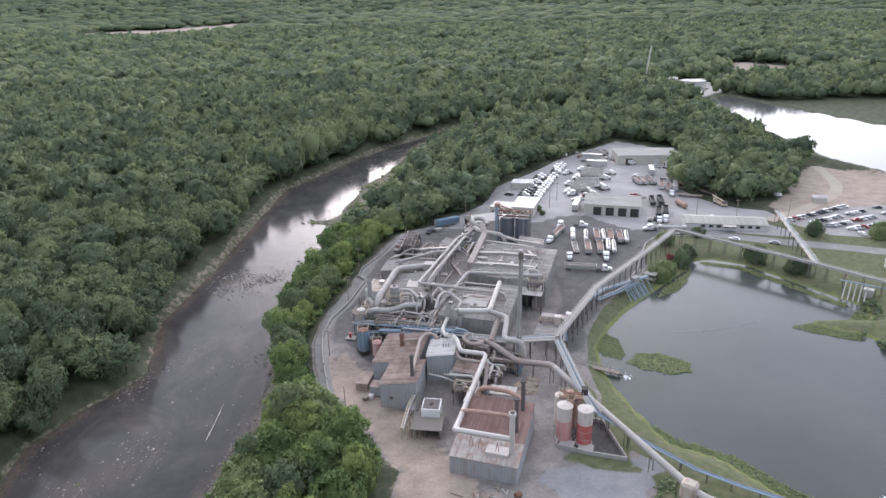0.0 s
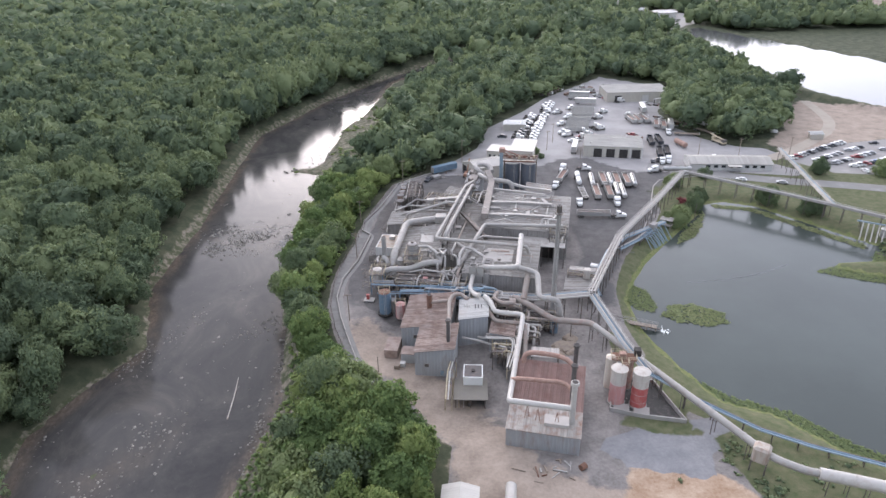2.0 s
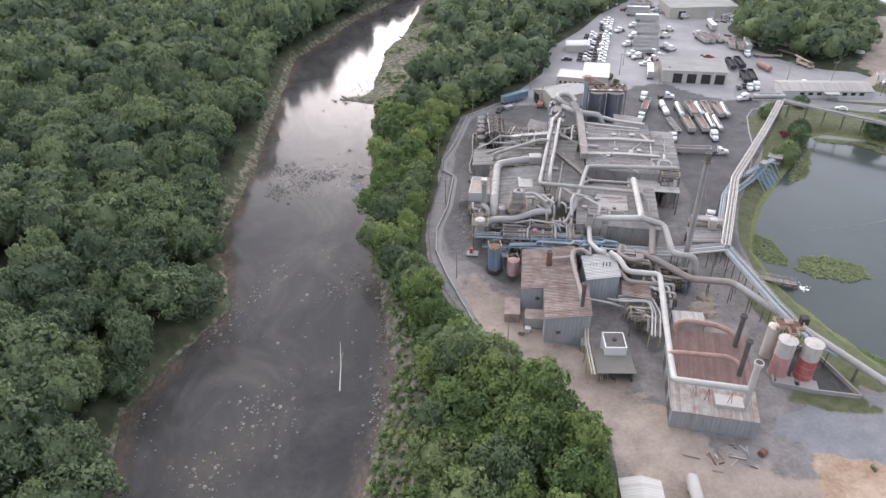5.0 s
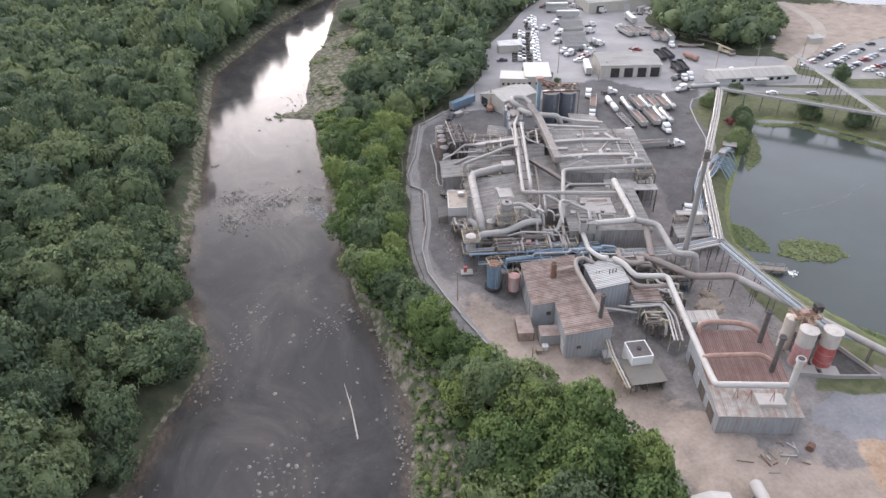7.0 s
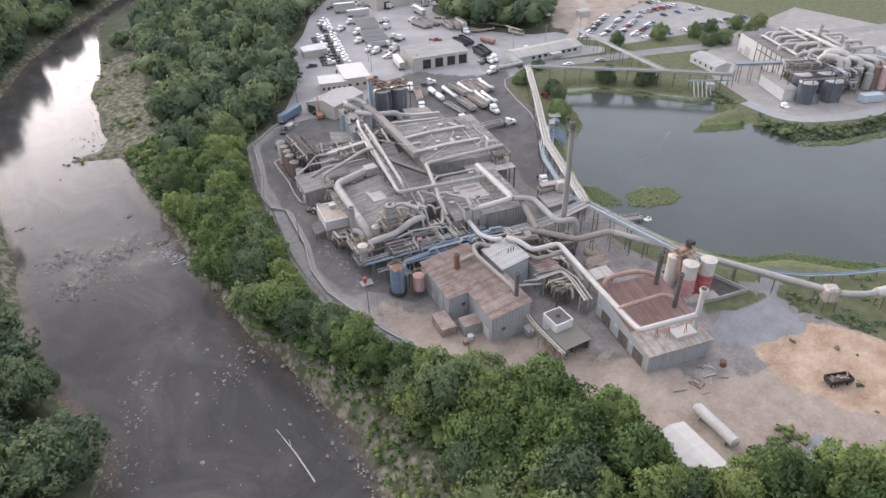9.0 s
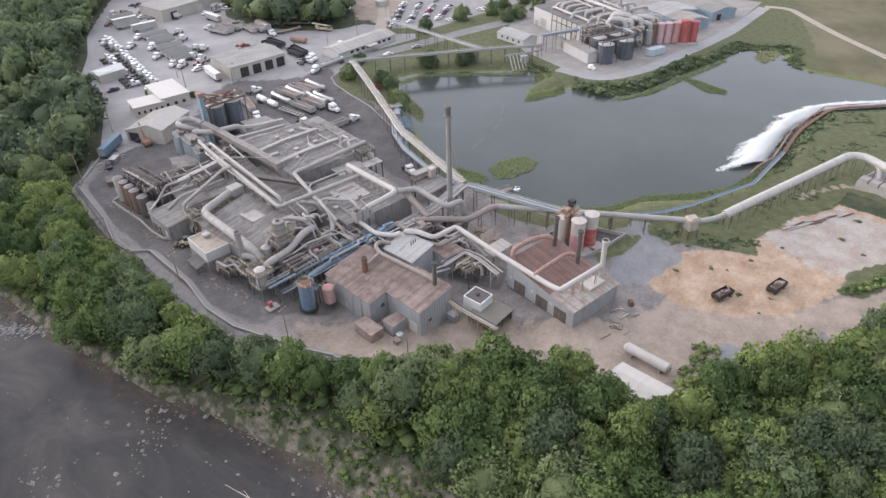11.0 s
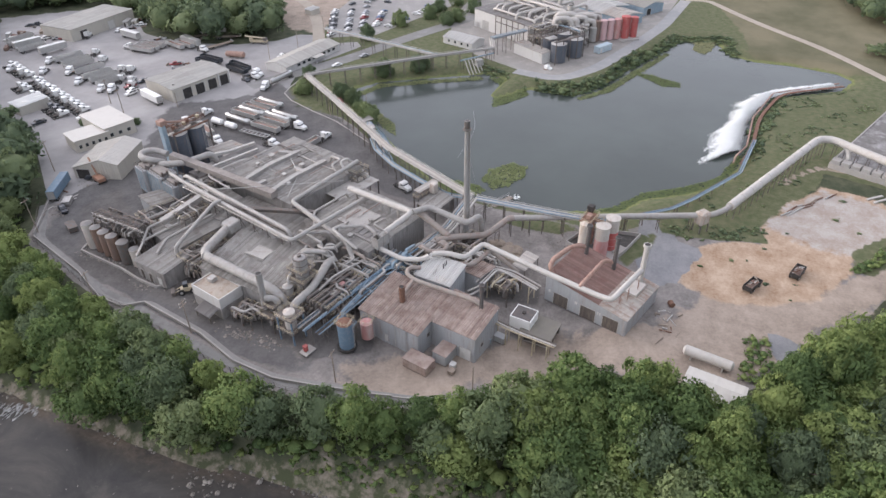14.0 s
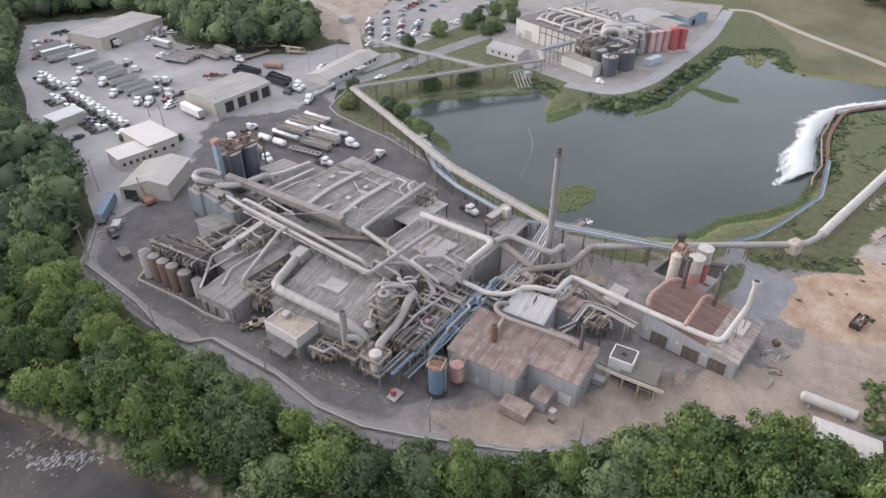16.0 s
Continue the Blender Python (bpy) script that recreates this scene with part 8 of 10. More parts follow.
for s, x, y, h in ((1, 71.0, 250.5, 168), (0, 66.8, 237.9, -102), (0, 51.6, 272.4, 151), (0, 108.4, 295.2, 162), (1, 111.5, 295.6, 161), (0, 69.5, 291.2, -111), (0, 44.6, 197.4, 152), (1, 60.0, 292.0, 150), (0, 93.4, 394.6, 110), (1, 86, 375.2, 110), (0, 78.6, 362.4, 110), (0, 75.4, 347.2, 110), (0, 108.4, 383, -72), (1, 102.2, 372.4, -72), (0, 95.4, 355.4, -72), (1, 96.4, 351.1, -72), (0, 86.1, 347.2, -72), (0, 86.5, 342.0, -72), (0, 82.3, 338.2, -72), (1, 76.1, 342.6, 110), (0, 120.6, 373.2, 5), (1, 127.2, 405.8, -70), (0, 82.5, 386.8, 120), (0, 79.9, 402.9, 110),
                   (0, 129.5, 338, 165), (0, 92.5, 312.5, 164), (0, 56.0, 252.5, 170)):
    park(TRACTORS[s], x, y, h)
park_on(TRAILERS["dump"], (60.0, 287.5), (53.6, 275.8))
park_on(TRAILERS["tank"], (115.6, 281.2), (104.0, 283.3))
park(TRACTORS[1], 100.0, 284.0, 100)
g = random.Random(11)
for i in range(22):
    f = i / 21
    if f < 0.2 or 0.44 < f < 0.52:
        continue
    x, y = 91.5 - 36.5 * f, 428 - 90 * f
    park(TRACTORS[0 if g.random() < 0.75 else 1], x + g.uniform(-0.4, 0.4), y, -112 + g.uniform(-4, 4))
    if i % 4 != 1 and i > 8:
        park(TRACTORS[0 if g.random() < 0.8 else 2], x - 7.0, y + 0.8, -112 + g.uniform(-4, 4))
for x, y, h, k in ((51.5, 333.5, 70, 3), (42, 346, 75, 4), (82, 338.5, 75, 5), (88.5, 337.4, 72, 4), (79, 334.5, 75, 3), (104.5, 297, -20, 2), (107.5, 298.2, -20, 4), (29.5, 281.5, 128, 3), (135, 298, 80, 3), (127, 360, 30, 2), (17, 296, 100, 4), (20.4, 289, 120, 2), (-2, 288.5, 150, 4), (139, 291, 60, 3),
                   (133, 268.5, 55, 0), (148, 262.5, 58, 1)):
    park(CARS[k], x, y, h)
for row, (a, b, n) in enumerate((((170, 291.5), (206, 309), 13), ((180, 287.5), (222, 306.5), 12), ((184, 281.5), (220, 296.5), 12), ((188, 276.0), (214, 283.5), 9), ((192, 270.5), (226, 262.5), 8), ((228, 300), (256, 296), 7), ((232, 289), (258, 284), 6), ((232, 264), (260, 257), 6), ((236, 312), (252, 309), 4))):
    d = math.degrees(math.atan2(b[1] - a[1], b[0] - a[0]))
    for i in range(n):
        if g.random() < 0.82:
            f = i / (n - 1)
            park(g.choice([CARS[i] for i in (0, 0, 1, 1, 2, 2, 3, 3, 4, 4, 6, 7, 1, 0, 2, 5)]), a[0] + (b[0] - a[0]) * f, a[1] + (b[1] - a[1]) * f, d + g.choice((0, 180)) + g.uniform(-4, 4) + (50 if row < 4 else 10))
for x, y, h in ((30.0, 95.4, -118), (39.6, 84.6, -112)):
    ob = thing("scrap_trailer", (x, y, 0.0), "derelict dark trailer body heaped with scrap on bare sand", "trailer", "scrap trailers", turn=h)
    part("chassis", box(bmesh.new(), -0.6, -2.9, 0.6, 0.6, 3.2, 0.9), BLACK, ob)
    for x0, y0, x1, y1 in ((-1.2, -3.0, -1.05, 2.4), (1.05, -3.0, 1.2, 2.4), (-1.05, 2.25, 1.05, 2.4), (-1.05, -3.0, 1.05, -2.85)):
        part("side_wall", box(bmesh.new(), x0, y0, 0.9, x1, y1, 1.9), BLACK, ob)
    part("floor", box(bmesh.new(), -1.05, -2.85, 0.9, 1.05, 2.25, 1.05), LOAD, ob)
    rs = random.Random(int(x))
    for k in range(14):
        bm = box(bmesh.new(), -0.5, -0.12, 0, 0.5, 0.12, 0.2)
        bm.transform(Matrix.Translation((rs.uniform(-0.6, 0.6), rs.uniform(-2.3, 1.8), rs.uniform(1.1, 2.0))) @ Matrix.Rotation(rs.uniform(0, 3.1), 4, "Z") @ Matrix.Rotation(rs.uniform(-0.5, 0.5), 4, "Y"))
        part("scrap_piece", bm, rs.choice((WALL_WHITE, STEEL_PALE, RUST, TIMBER)), ob)
    for x1 in (-1.0, 1.0):
        for y1 in (1.6, -1.3, -2.2):
            wheel(ob, x1, y1, 0.5, 0.4)
loader = thing("wheel_loader", (-20.6, 228.4, 0), "yellow wheel loader with raised dark bucket", "loader", turn=40)
part("body", shaped(bmesh.new(), [(-2.4, 0.8, 0.8, 1.9), (0.2, 0.9, 0.8, 2.0), (1.4, 0.7, 0.8, 1.5)]), YELLOW, loader)
part("cab", shaped(bmesh.new(), [(-0.6, 0.7, 1.9, 3.0), (0.6, 0.7, 1.9, 3.0)]), GLASS_DARK, loader)
part("bucket", box(bmesh.new(), -1.2, 2.6, 0.3, 1.2, 3.6, 1.3, 0.15), STEEL, loader)
for x1 in (-0.6, 0.6):
    part("lift_arm", strut(bmesh.new(), (x1, 0.8, 1.6), (x1, 2.8, 0.8), 0.2), YELLOW, loader)
    for y1 in (-1.6, 1.2):
        wheel(loader, x1 * 1.7, y1, 0.75, 0.5)
lift = thing("crane_lift", (15.6, 291.2, 0), "rusty orange mobile crane with lattice jib", "crane", turn=-20)
part("body", box(bmesh.new(), -1.2, -2.2, 0.6, 1.2, 2.0, 2.0, 0.15), ORANGE, lift)
part("jib", tube(bmesh.new(), [(0, 0.5, 1.8), (0.3, 4.2, 7.2)], 0.28, 4, 0), ORANGE, lift)
for x1 in (-1.1, 1.1):
    for y1 in (-1.5, 1.4):
        wheel(lift, x1, y1, 0.6, 0.4)


# ---- clutter of the lorry yard ----
for x, y, w, l, h, m_, tn in ((143, 407, 2.5, 8, 2.6, WALL_WHITE, -68), (146.5, 401, 2.5, 7, 2.6, WALL_WHITE, -68), (153, 408, 2.5, 6, 2.5, STEEL_PALE, -68), (149.5, 398, 2.4, 5, 2.3, WALL_TAN, -60), (139.5, 411, 2.4, 3, 2.4, YELLOW, -68), (129, 436, 2.2, 2.2, 2.2, YELLOW, 20)):
    o = thing("yard_container", (x, y, 0), "small pale store container by the far workshop", "container", "yard containers", turn=tn)
    part("body", box(bmesh.new(), 0, 0, 0.1, w, l, h, 0.05), m_, o)
    part("roof", box(bmesh.new(), -0.1, -0.1, h, w + 0.1, l + 0.1, h + 0.12), STEEL_PALE, o)
    part("door", box(bmesh.new(), 0.5, -0.06, 0.2, 1.4, 0.0, h - 0.4), DOOR_DARK, o)
rt = thing("rusty_tank", (127.3, 318, 0), "long rusty horizontal tank on blocks", "tank", turn=8)
part("vessel", tube(bmesh.new(), [(0, -4.6, 1.7), (0, -4.2, 1.7), (0, 4.2, 1.7), (0, 4.6, 1.7)], 1.3, 18, 0, True, [0.9, 1.3, 1.3, 0.9]), PIPE_RUST, rt, smooth=True)
for y0 in (-3, 2.6):
    part("block", box(bmesh.new(), -1.0, y0, 0, 1.0, y0 + 0.4, 0.9), CONCRETE, rt)
ct = thing("crane_truck", (147.8, 319, 0), "faded yellow truck crane with lowered boom", "crane", turn=14)
part("carrier", box(bmesh.new(), -1.2, -4.4, 0.8, 1.2, 4.2, 1.6, 0.1), YELLOW, ct)
part("cab", box(bmesh.new(), -1.2, 2.6, 1.6, 0.2, 4.4, 2.9, 0.15), YELLOW, ct)
part("boom", strut(bmesh.new(), (0, -3.4, 2.6), (0.2, 6.6, 3.4), 0.6), YELLOW, ct)
part("counterweight", box(bmesh.new(), -1.1, -4.2, 1.6, 1.1, -2.4, 2.9, 0.1), STEEL, ct)
for x1 in (-1.05, 1.05):
    for y1 in (-3.2, -2.0, 3.2):
        wheel(ct, x1, y1, 0.55, 0.45)
dish = thing("dish_tank", (185.3, 333.3, 0), "pale round dish lying on bare earth", "dish")
part("bowl", drum(bmesh.new(), 0, 0, 0.0, 0.9, 2.2, 24, 0.5, 1.9), WALL_WHITE, dish)
for x, y, h, k in ((118, 424, 60, 3), (126, 420, 20, 4), (121.5, 415.5, 80, 5), (131, 449, 40, 2), (140, 398, 100, 3), (110, 338, 40, 5), (76.2, 332.9, 75, 3), (120, 418.5, 50, 1), (134, 446.5, 10, 4), (152, 394, 30, 3)):
    park(CARS[k], x, y, h)
gj = random.Random(31)
for cx, cy, n_ in ((122, 420, 12), (148, 396, 10), (158, 398, 10), (138, 369, 9), (111, 337.5, 9), (104, 426, 16), (132, 447, 8), (143, 352, 8), (196, 350, 8), (140, 412, 8)):
    for i in range(n_):
        bm = box(bmesh.new(), -0.5, -0.3, 0, 0.5, 0.3, 0.4)
        bm.transform(Matrix.Translation((gj.gauss(cx, 3.0), gj.gauss(cy, 2.2), 0.05)) @ Matrix.Rotation(gj.uniform(0, 6.28), 4, "Z") @ Matrix.Diagonal((gj.uniform(0.6, 3.2), gj.uniform(0.4, 1.6), gj.uniform(0.5, 2.6), 1)))
        single("yard_scrap", bm, gj.choice((STEEL_PALE, RUST, WALL_GREY, WALL_WHITE, TIMBER, STEEL, BLACK)), "scrap part lying at the edge of the yard", "scrap", "yard scrap")

def knot(name, at, turn, w, l, h, label, seed, mats, n_pipes=14, levels=(3.0, 6.0), rails=True):
    """A steel frame threaded with bent pipes."""
    r = random.Random(seed)
    ob = thing(name, (*at, 0), label, "pipework", turn=turn)
    nx_, ny_ = max(1, round(w / 4)), max(1, round(l / 4))
    for i in range(nx_ + 1):
        for j in range(ny_ + 1):
            x, y = w * i / nx_, l * j / ny_
            raised(ob, "column", x - 0.12, y - 0.12, float(dip(*at)) - 0.1, x + 0.12, y + 0.12, h, STEEL, 0.0)
    for z in levels:
        for j in range(ny_ + 1):
            raised(ob, "beam", 0, l * j / ny_ - 0.1, z - 0.25, w, l * j / ny_ + 0.1, z, STEEL, 0.0)
        for i in range(nx_ + 1):
            raised(ob, "beam", w * i / nx_ - 0.1, 0, z - 0.25, w * i / nx_ + 0.1, l, z, STEEL, 0.0)
        if rails:
            rail(ob, [(0, 0, z), (w, 0, z), (w, l, z), (0, l, z), (0, 0, z)], material=YELLOW)
    for k in range(n_pipes):
        z = r.choice(levels) + r.uniform(0.25, 1.2)
        rad_ = r.choice((0.1, 0.14, 0.18, 0.26, 0.36))
        if r.random() < 0.5:
            y = r.uniform(0.3, l - 0.3)
            pts = [(-0.6, y, z - r.uniform(0.5, 2.4)), (-0.4, y, z), (w * r.uniform(0.3, 0.7), y, z)]
            y2 = min(max(y + r.uniform(-3, 3), 0.2), l - 0.2)
            pts += [(pts[-1][0] + 0.2, y2, z + r.uniform(-0.2, 0.6)), (w + 0.5, y2, z), (w + 0.6, y2, z - r.uniform(0.6, 2.5))]
        else:
            x = r.uniform(0.3, w - 0.3)
            x2 = min(max(x + r.uniform(-3, 3), 0.2), w - 0.2)
            m_ = l * r.uniform(0.3, 0.7)
            pts = [(x, -0.6, z - r.uniform(0.5, 2.2)), (x, -0.3, z), (x, m_, z), (x2, m_ + 0.3, z + r.uniform(-0.2, 0.5)), (x2, l + 0.4, z), (x2, l + 0.5, z - r.uniform(0.6, 2.4))]
        pts = [(p[0], p[1], max(p[2], 0.3)) for p in pts]
        part("pipe", tube(bmesh.new(), pts, rad_, 8), r.choice(mats), ob, smooth=True)
    for k in range(4):
        x, y = r.uniform(0.8, w - 0.8), r.uniform(0.8, l - 0.8)
        part("vessel", drum(bmesh.new(), x, y, 0.2, r.uniform(2.4, h), r.uniform(0.4, 0.8), 14, 0.4), r.choice((PIPE, STEEL, STACK_MAT, PIPE_BROWN)), ob, smooth=True)
    return ob


# ---- far plant across the pond ----
fp = building("far_works", (187, 195), -31.6, 26.0, 40.0, flat(9.0), DARK_ROOF, WALL_WHITE, "white works building crowded with ducts", pitch=1.0, rib=0.05)
leaf_door(fp, "w", 29, 4.5, 4.5, (26, 40), STEEL_PALE)
leaf_door(fp, "w", 36, 2.0, 2.4, (26, 40), STEEL_PALE)
for i in range(6):
    raised(fp, "steel_frame", -1.6, 2.0 + i * 4.0, 0, -1.3, 2.3 + i * 4.0, 9.6, STEEL, 0.0)
raised(fp, "frame_beam", -1.6, 2.0, 9.6, -1.3, 22.4, 9.9, STEEL, 0.0)
raised(fp, "frame_beam", -1.6, 2.0, 6.6, -1.3, 22.4, 6.9, STEEL, 0.0)


def fpoint(a, b, z):
    c, s = math.cos(radians(-31.6)), math.sin(radians(-31.6))
    return (187 + a * c - b * s, 195 + a * s + b * c, z)


building("cooling_hall", fpoint(26.4, -5, 0)[:2], -31.6, 15.0, 32.0, flat(8.2), GREY_ROOF, WALL_GREY, "grey hall under the long ducts", pitch=1.0, rib=0.05)
for k, (b, a0, a1, z_, r_, m_) in enumerate(((30.5, 7, 24, 11.0, 0.7, PIPE_PALE), (27, 8, 34, 11.6, 0.75, PIPE_PALE), (23.5, 10, 30, 10.8, 0.5, PIPE), (20.5, 6, 36, 12.0, 0.7, PIPE_PALE), (17.5, 9, 37, 11.2, 0.6, PIPE_PALE), (15, 12, 28, 10.4, 0.45, PIPE),
                                            (12.5, 3.5, 35, 11.4, 0.75, PIPE_PALE), (9.5, 9, 38, 11.8, 0.7, PIPE_PALE), (6, 13, 34, 10.8, 0.55, PIPE_PALE), (3, 6.5, 26, 10.6, 0.6, PIPE_PALE), (0.5, 10, 38, 12.2, 0.65, PIPE_PALE))):
    duct("works_duct", [fpoint(a0 - 0.6, b, 8.9), fpoint(a0, b, z_ - 0.4), fpoint(a0 + 1.2, b, z_), fpoint(a1, b - 1.5 + (k % 3), z_ + 0.5), fpoint(a1 + 1.2, b - 1.5 + (k % 3), z_ - 2.6)], r_, m_, "long pale duct bending down onto the works roof" if m_ is PIPE_PALE else "thin dusty duct over the works roof", joints=4, group="works roof ducts")
for k, (a, b, e, f, z_, r_) in enumerate(((5, 31, 5.6, 3, 10.0, 0.55), (14, 33, 15, 12, 12.8, 0.6), (19, 28, 20.5, -3, 13.0, 0.8), (24.5, 26, 24, 2, 13.2, 0.6), (11, 8, 12, -6, 10.2, 0.5))):
    duct("cross_duct", [fpoint(a, b, 9.0), fpoint(a, b - 0.5, z_), fpoint(e, f, z_), fpoint(e, f - 0.6, 9.0)], r_, (PIPE_PALE, PIPE)[k % 2], "pale cross duct on the works roof", joints=4, group="works cross ducts")
for a, b, h, r in ((20.6, -5.6, 16.5, 1.3), (16.5, 5.0, 14.0, 0.9), (24, 18, 17, 0.9), (28, 8, 15, 1.0)):
    x, y, _ = fpoint(a, b, 0)
    stack(x, y, 8, h, r, STEEL_PALE, "pale steel tower on the works roof")
for a, b, r, h in ((22.4, -14.4, 1.9, 9.4), (27.4, -15.2, 1.7, 7.0), (17.8, -13.2, 1.8, 9.0), (31.5, -12.0, 1.5, 8.0)):
    x, y, _ = fpoint(a, b, 0)
    tank("works_vessel", x, y, r, 0.4, h, STEEL_PALE, "pale insulated process vessel", 0.9, 3, group="works vessels", ladder=False)
    duct("vessel_duct", [(x, y, h + 0.6), (x, y, h + 2.8), fpoint(a - 2.6, b + 3.0, h + 3.2), fpoint(a - 3.4, b + 7, 10.6), fpoint(a - 3.4, b + 7.6, 8.6)], 1.15, PIPE_PALE, "fat pale duct from a process vessel", joints=2.4, seg=14, group="vessel ducts")
for k, (pts, r_) in enumerate((([(10, -6, 8.6), (10.4, -6.5, 12.4), (15, -10.5, 12.6), (16.4, -12, 9.4)], 1.2), ([(13.5, -3, 8.6), (14, -3.6, 13.2), (19.6, -9, 13.4), (21, -11, 10.4)], 1.3), ([(28, -3, 10.4), (29, -10, 11.2), (33, -13.5, 11.2), (34, -14, 4.0)], 0.6), ([(24, -4, 10.8), (31, -8.5, 11.6), (35.6, -11.8, 11.6), (36, -12.4, 5.0)], 0.6))):
    duct("elbow_duct", [fpoint(*p) for p in pts], r_, PIPE_PALE, "fat pale elbowed duct by the process vessels", joints=2.4, seg=14, group="elbowed ducts")
for x, y in ((171.2, 177.4), (180.2, 171.8), (178.2, 183.4), (186.6, 178.2)):
    tank("storage_tank", x, y, 3.4, 0.3, 8.2, DARK_TANK, "dark steel storage tank with pale cover", 0.6, 4, STEEL_PALE, 26, "far dark tanks")
tf = thing("tank_walkway", (175.5, 176.5, 0), "steel walkway frame over the dark tanks", "walkway", turn=-33)
for x in (-8.6, -4.3, 0.0, 4.4, 8.7):
    for y in (-4.6, 4.3, 10.0):
        if abs(x) > 8 or y < -4 or y > 9:
            raised(tf, "leg", x, y, 0, x + 0.3, y + 0.3, 10.4, STEEL, 0.0)
for y in (-4.6, 4.3, 10.0):
    raised(tf, "beam", -8.6, y, 9.9, 9.0, y + 0.3, 10.2, STEEL, 0.0)
for x in (-8.6, 8.7):
    raised(tf, "beam", x, -4.6, 9.9, x + 0.3, 10.3, 10.2, STEEL, 0.0)
for y in (-4.4, 4.4):
    deck(tf, -8.4, y, 8.8, y + 1.2, 10.2, STEEL, legs=False)
PALE_PINK = mat("sun_bleached_paint", (0.56, 0.38, 0.37), 0.65, 0.0, 0.2, 1.4, 0.3, (0.50, 0.30, 0.28), 0.5, streak=0.25)
for k, m_, l, r_ in ((0, BROWN_TANK, "rust-brown steel storage tank", 1.75), (3.7, PALE_PINK, "nearly white sun-bleached storage tank", 1.75), (7.4, PALE_PINK, "pink sun-bleached storage tank", 1.75), (11.1, PINK, "bleached red steel storage tank", 1.75),
                     (15.4, RED, "bright red storage tank on a pale plinth", 2.2), (20.0, RED, "red storage tank behind the brightest one", 1.9)):
    x, y = 204.6 + 0.604 * k, 166.6 - 0.797 * k
    tank("red_storage_tank", x, y, r_, 0.3, 9.6 if r_ < 2 else 10.4, m_, l, 0.4, 3, None, 20, "far red tanks")
plinth = thing("tank_plinth", (212.4, 152.6, 0), "pale concrete plinth under the red tanks", "plinth", turn=-53)
part("slab", box(bmesh.new(), -4.6, -3.4, 0, 4.6, 3.2, 0.28, 0.05), CONCRETE, plinth)
part("kerb_run", box(bmesh.new(), -4.6, -3.5, 0, 4.6, -3.2, 0.9, 0.04), CONCRETE, plinth)
knot("pipework", fpoint(11.5, -19, 0)[:2], -31.6, 9.0, 12.0, 8.8, "dense pale pipework on a frame beside the dark tanks", 61, (PIPE_PALE, STEEL, PIPE, PIPE_PALE, BLUE_PALE), 34, (4.0, 8.4), False)
knot("pipework", fpoint(-1.5, -8.5, 0)[:2], -31.6, 12.0, 7.5, 9.4, "pale pipes on a frame against the works wall", 62, (PIPE_PALE, PIPE, STEEL, PIPE_PALE), 30, (5.0, 9.0))
knot("pipework", fpoint(28.5, -10, 0)[:2], -31.6, 9.0, 5.0, 9.0, "thin pipes and rails behind the red tanks", 63, (PIPE_PALE, STEEL, PIPE), 18, (4.4, 8.6))
heap = thing("sheeted_pallet", (160.6, 179.6, 0), "pallet of goods under white sheeting by the track", "pallet", turn=-20)
part("pallet_base", box(bmesh.new(), -1.3, -1.0, 0, 1.3, 1.0, 0.2), RUST, heap)
part("sheeting", box(bmesh.new(), -1.25, -0.95, 0.2, 1.1, 0.9, 1.9, 0.3), CLEAN_WHITE, heap)
part("sheeting", box(bmesh.new(), -0.9, -2.4, 0.0, 0.9, -1.05, 1.1, 0.3), CLEAN_WHITE, heap)
building("container_shed", (165.5, 183.2), -32.8, 5.6, 18.8, flat(4.8), PALE_ROOF, WALL_WHITE, "long white metal shed by the dark tanks")
con2 = thing("switch_house", (186.5, 161.5, 0), "pale blue-grey equipment container", "container", turn=-30)
part("body", box(bmesh.new(), 0, 0, 0.2, 9, 3.2, 3.2, 0.06), mat("pale_blue_container", (0.42, 0.50, 0.53), 0.6, 0, 0.15, 1.0, 0.2, (0.36, 0.32, 0.28), 0.3), con2)
part("door", box(bmesh.new(), 1.0, -0.06, 0.3, 2.0, 0.0, 2.4), WALL_WHITE, con2)
for i, (x, y, w, l, tn, rf, wl, lb) in enumerate(((228, 158, 16, 14, -33, PALE_ROOF, BLUE_PALE, "pale roofed open shed with a blue end"), (236, 170, 22, 16, -33, WHITE_ROOF, BLUE_PALE, "blue-walled shed with a pale roof"), (252, 150, 16, 12, -33, TAN_ROOF, BLUE_PALE, "pale blue shed at the plant's end"))):
    o = building("storage_shed", (x, y), tn, w, l, gabled(4.6, 6.2, 0, w), rf, wl, lb, group="far sheds")
    leaf_door(o, "s", 3, 3, 3.2, (w, l), BLACK)
hut2 = building("office_hut", (172.7, 218.4), -19, 9.5, 17.5, gabled(3.0, 4.3, 0, 9.5), WHITE_ROOF, WALL_WHITE, "white gabled hut beside the pipe bridge")
for i in range(4):
    leaf_door(hut2, "w", 2 + i * 3.8, 1.0, 1.1, (9.5, 17.5), GLASS_DARK, "window", 1.2)
pumps = thing("pump_house", (148.6, 213.4, -0.6), "row of grey pump risers with blue header pipe", "pump station", turn=-38)
for i in range(5):
    part("riser", tube(bmesh.new(), [(0.6 + i * 1.7, -3.4, -1.2), (0.6 + i * 1.7, -1.6, 0.6), (0.6 + i * 1.7, 0.4, 3.4), (0.6 + i * 1.7, 1.4, 4.2)], 0.24, 8), PIPE_PALE, pumps)
part("header_pipe", tube(bmesh.new(), [(-1.5, 1.4, 4.3), (16, 1.4, 4.3)], 0.32, 10), BLUE_PALE, pumps)
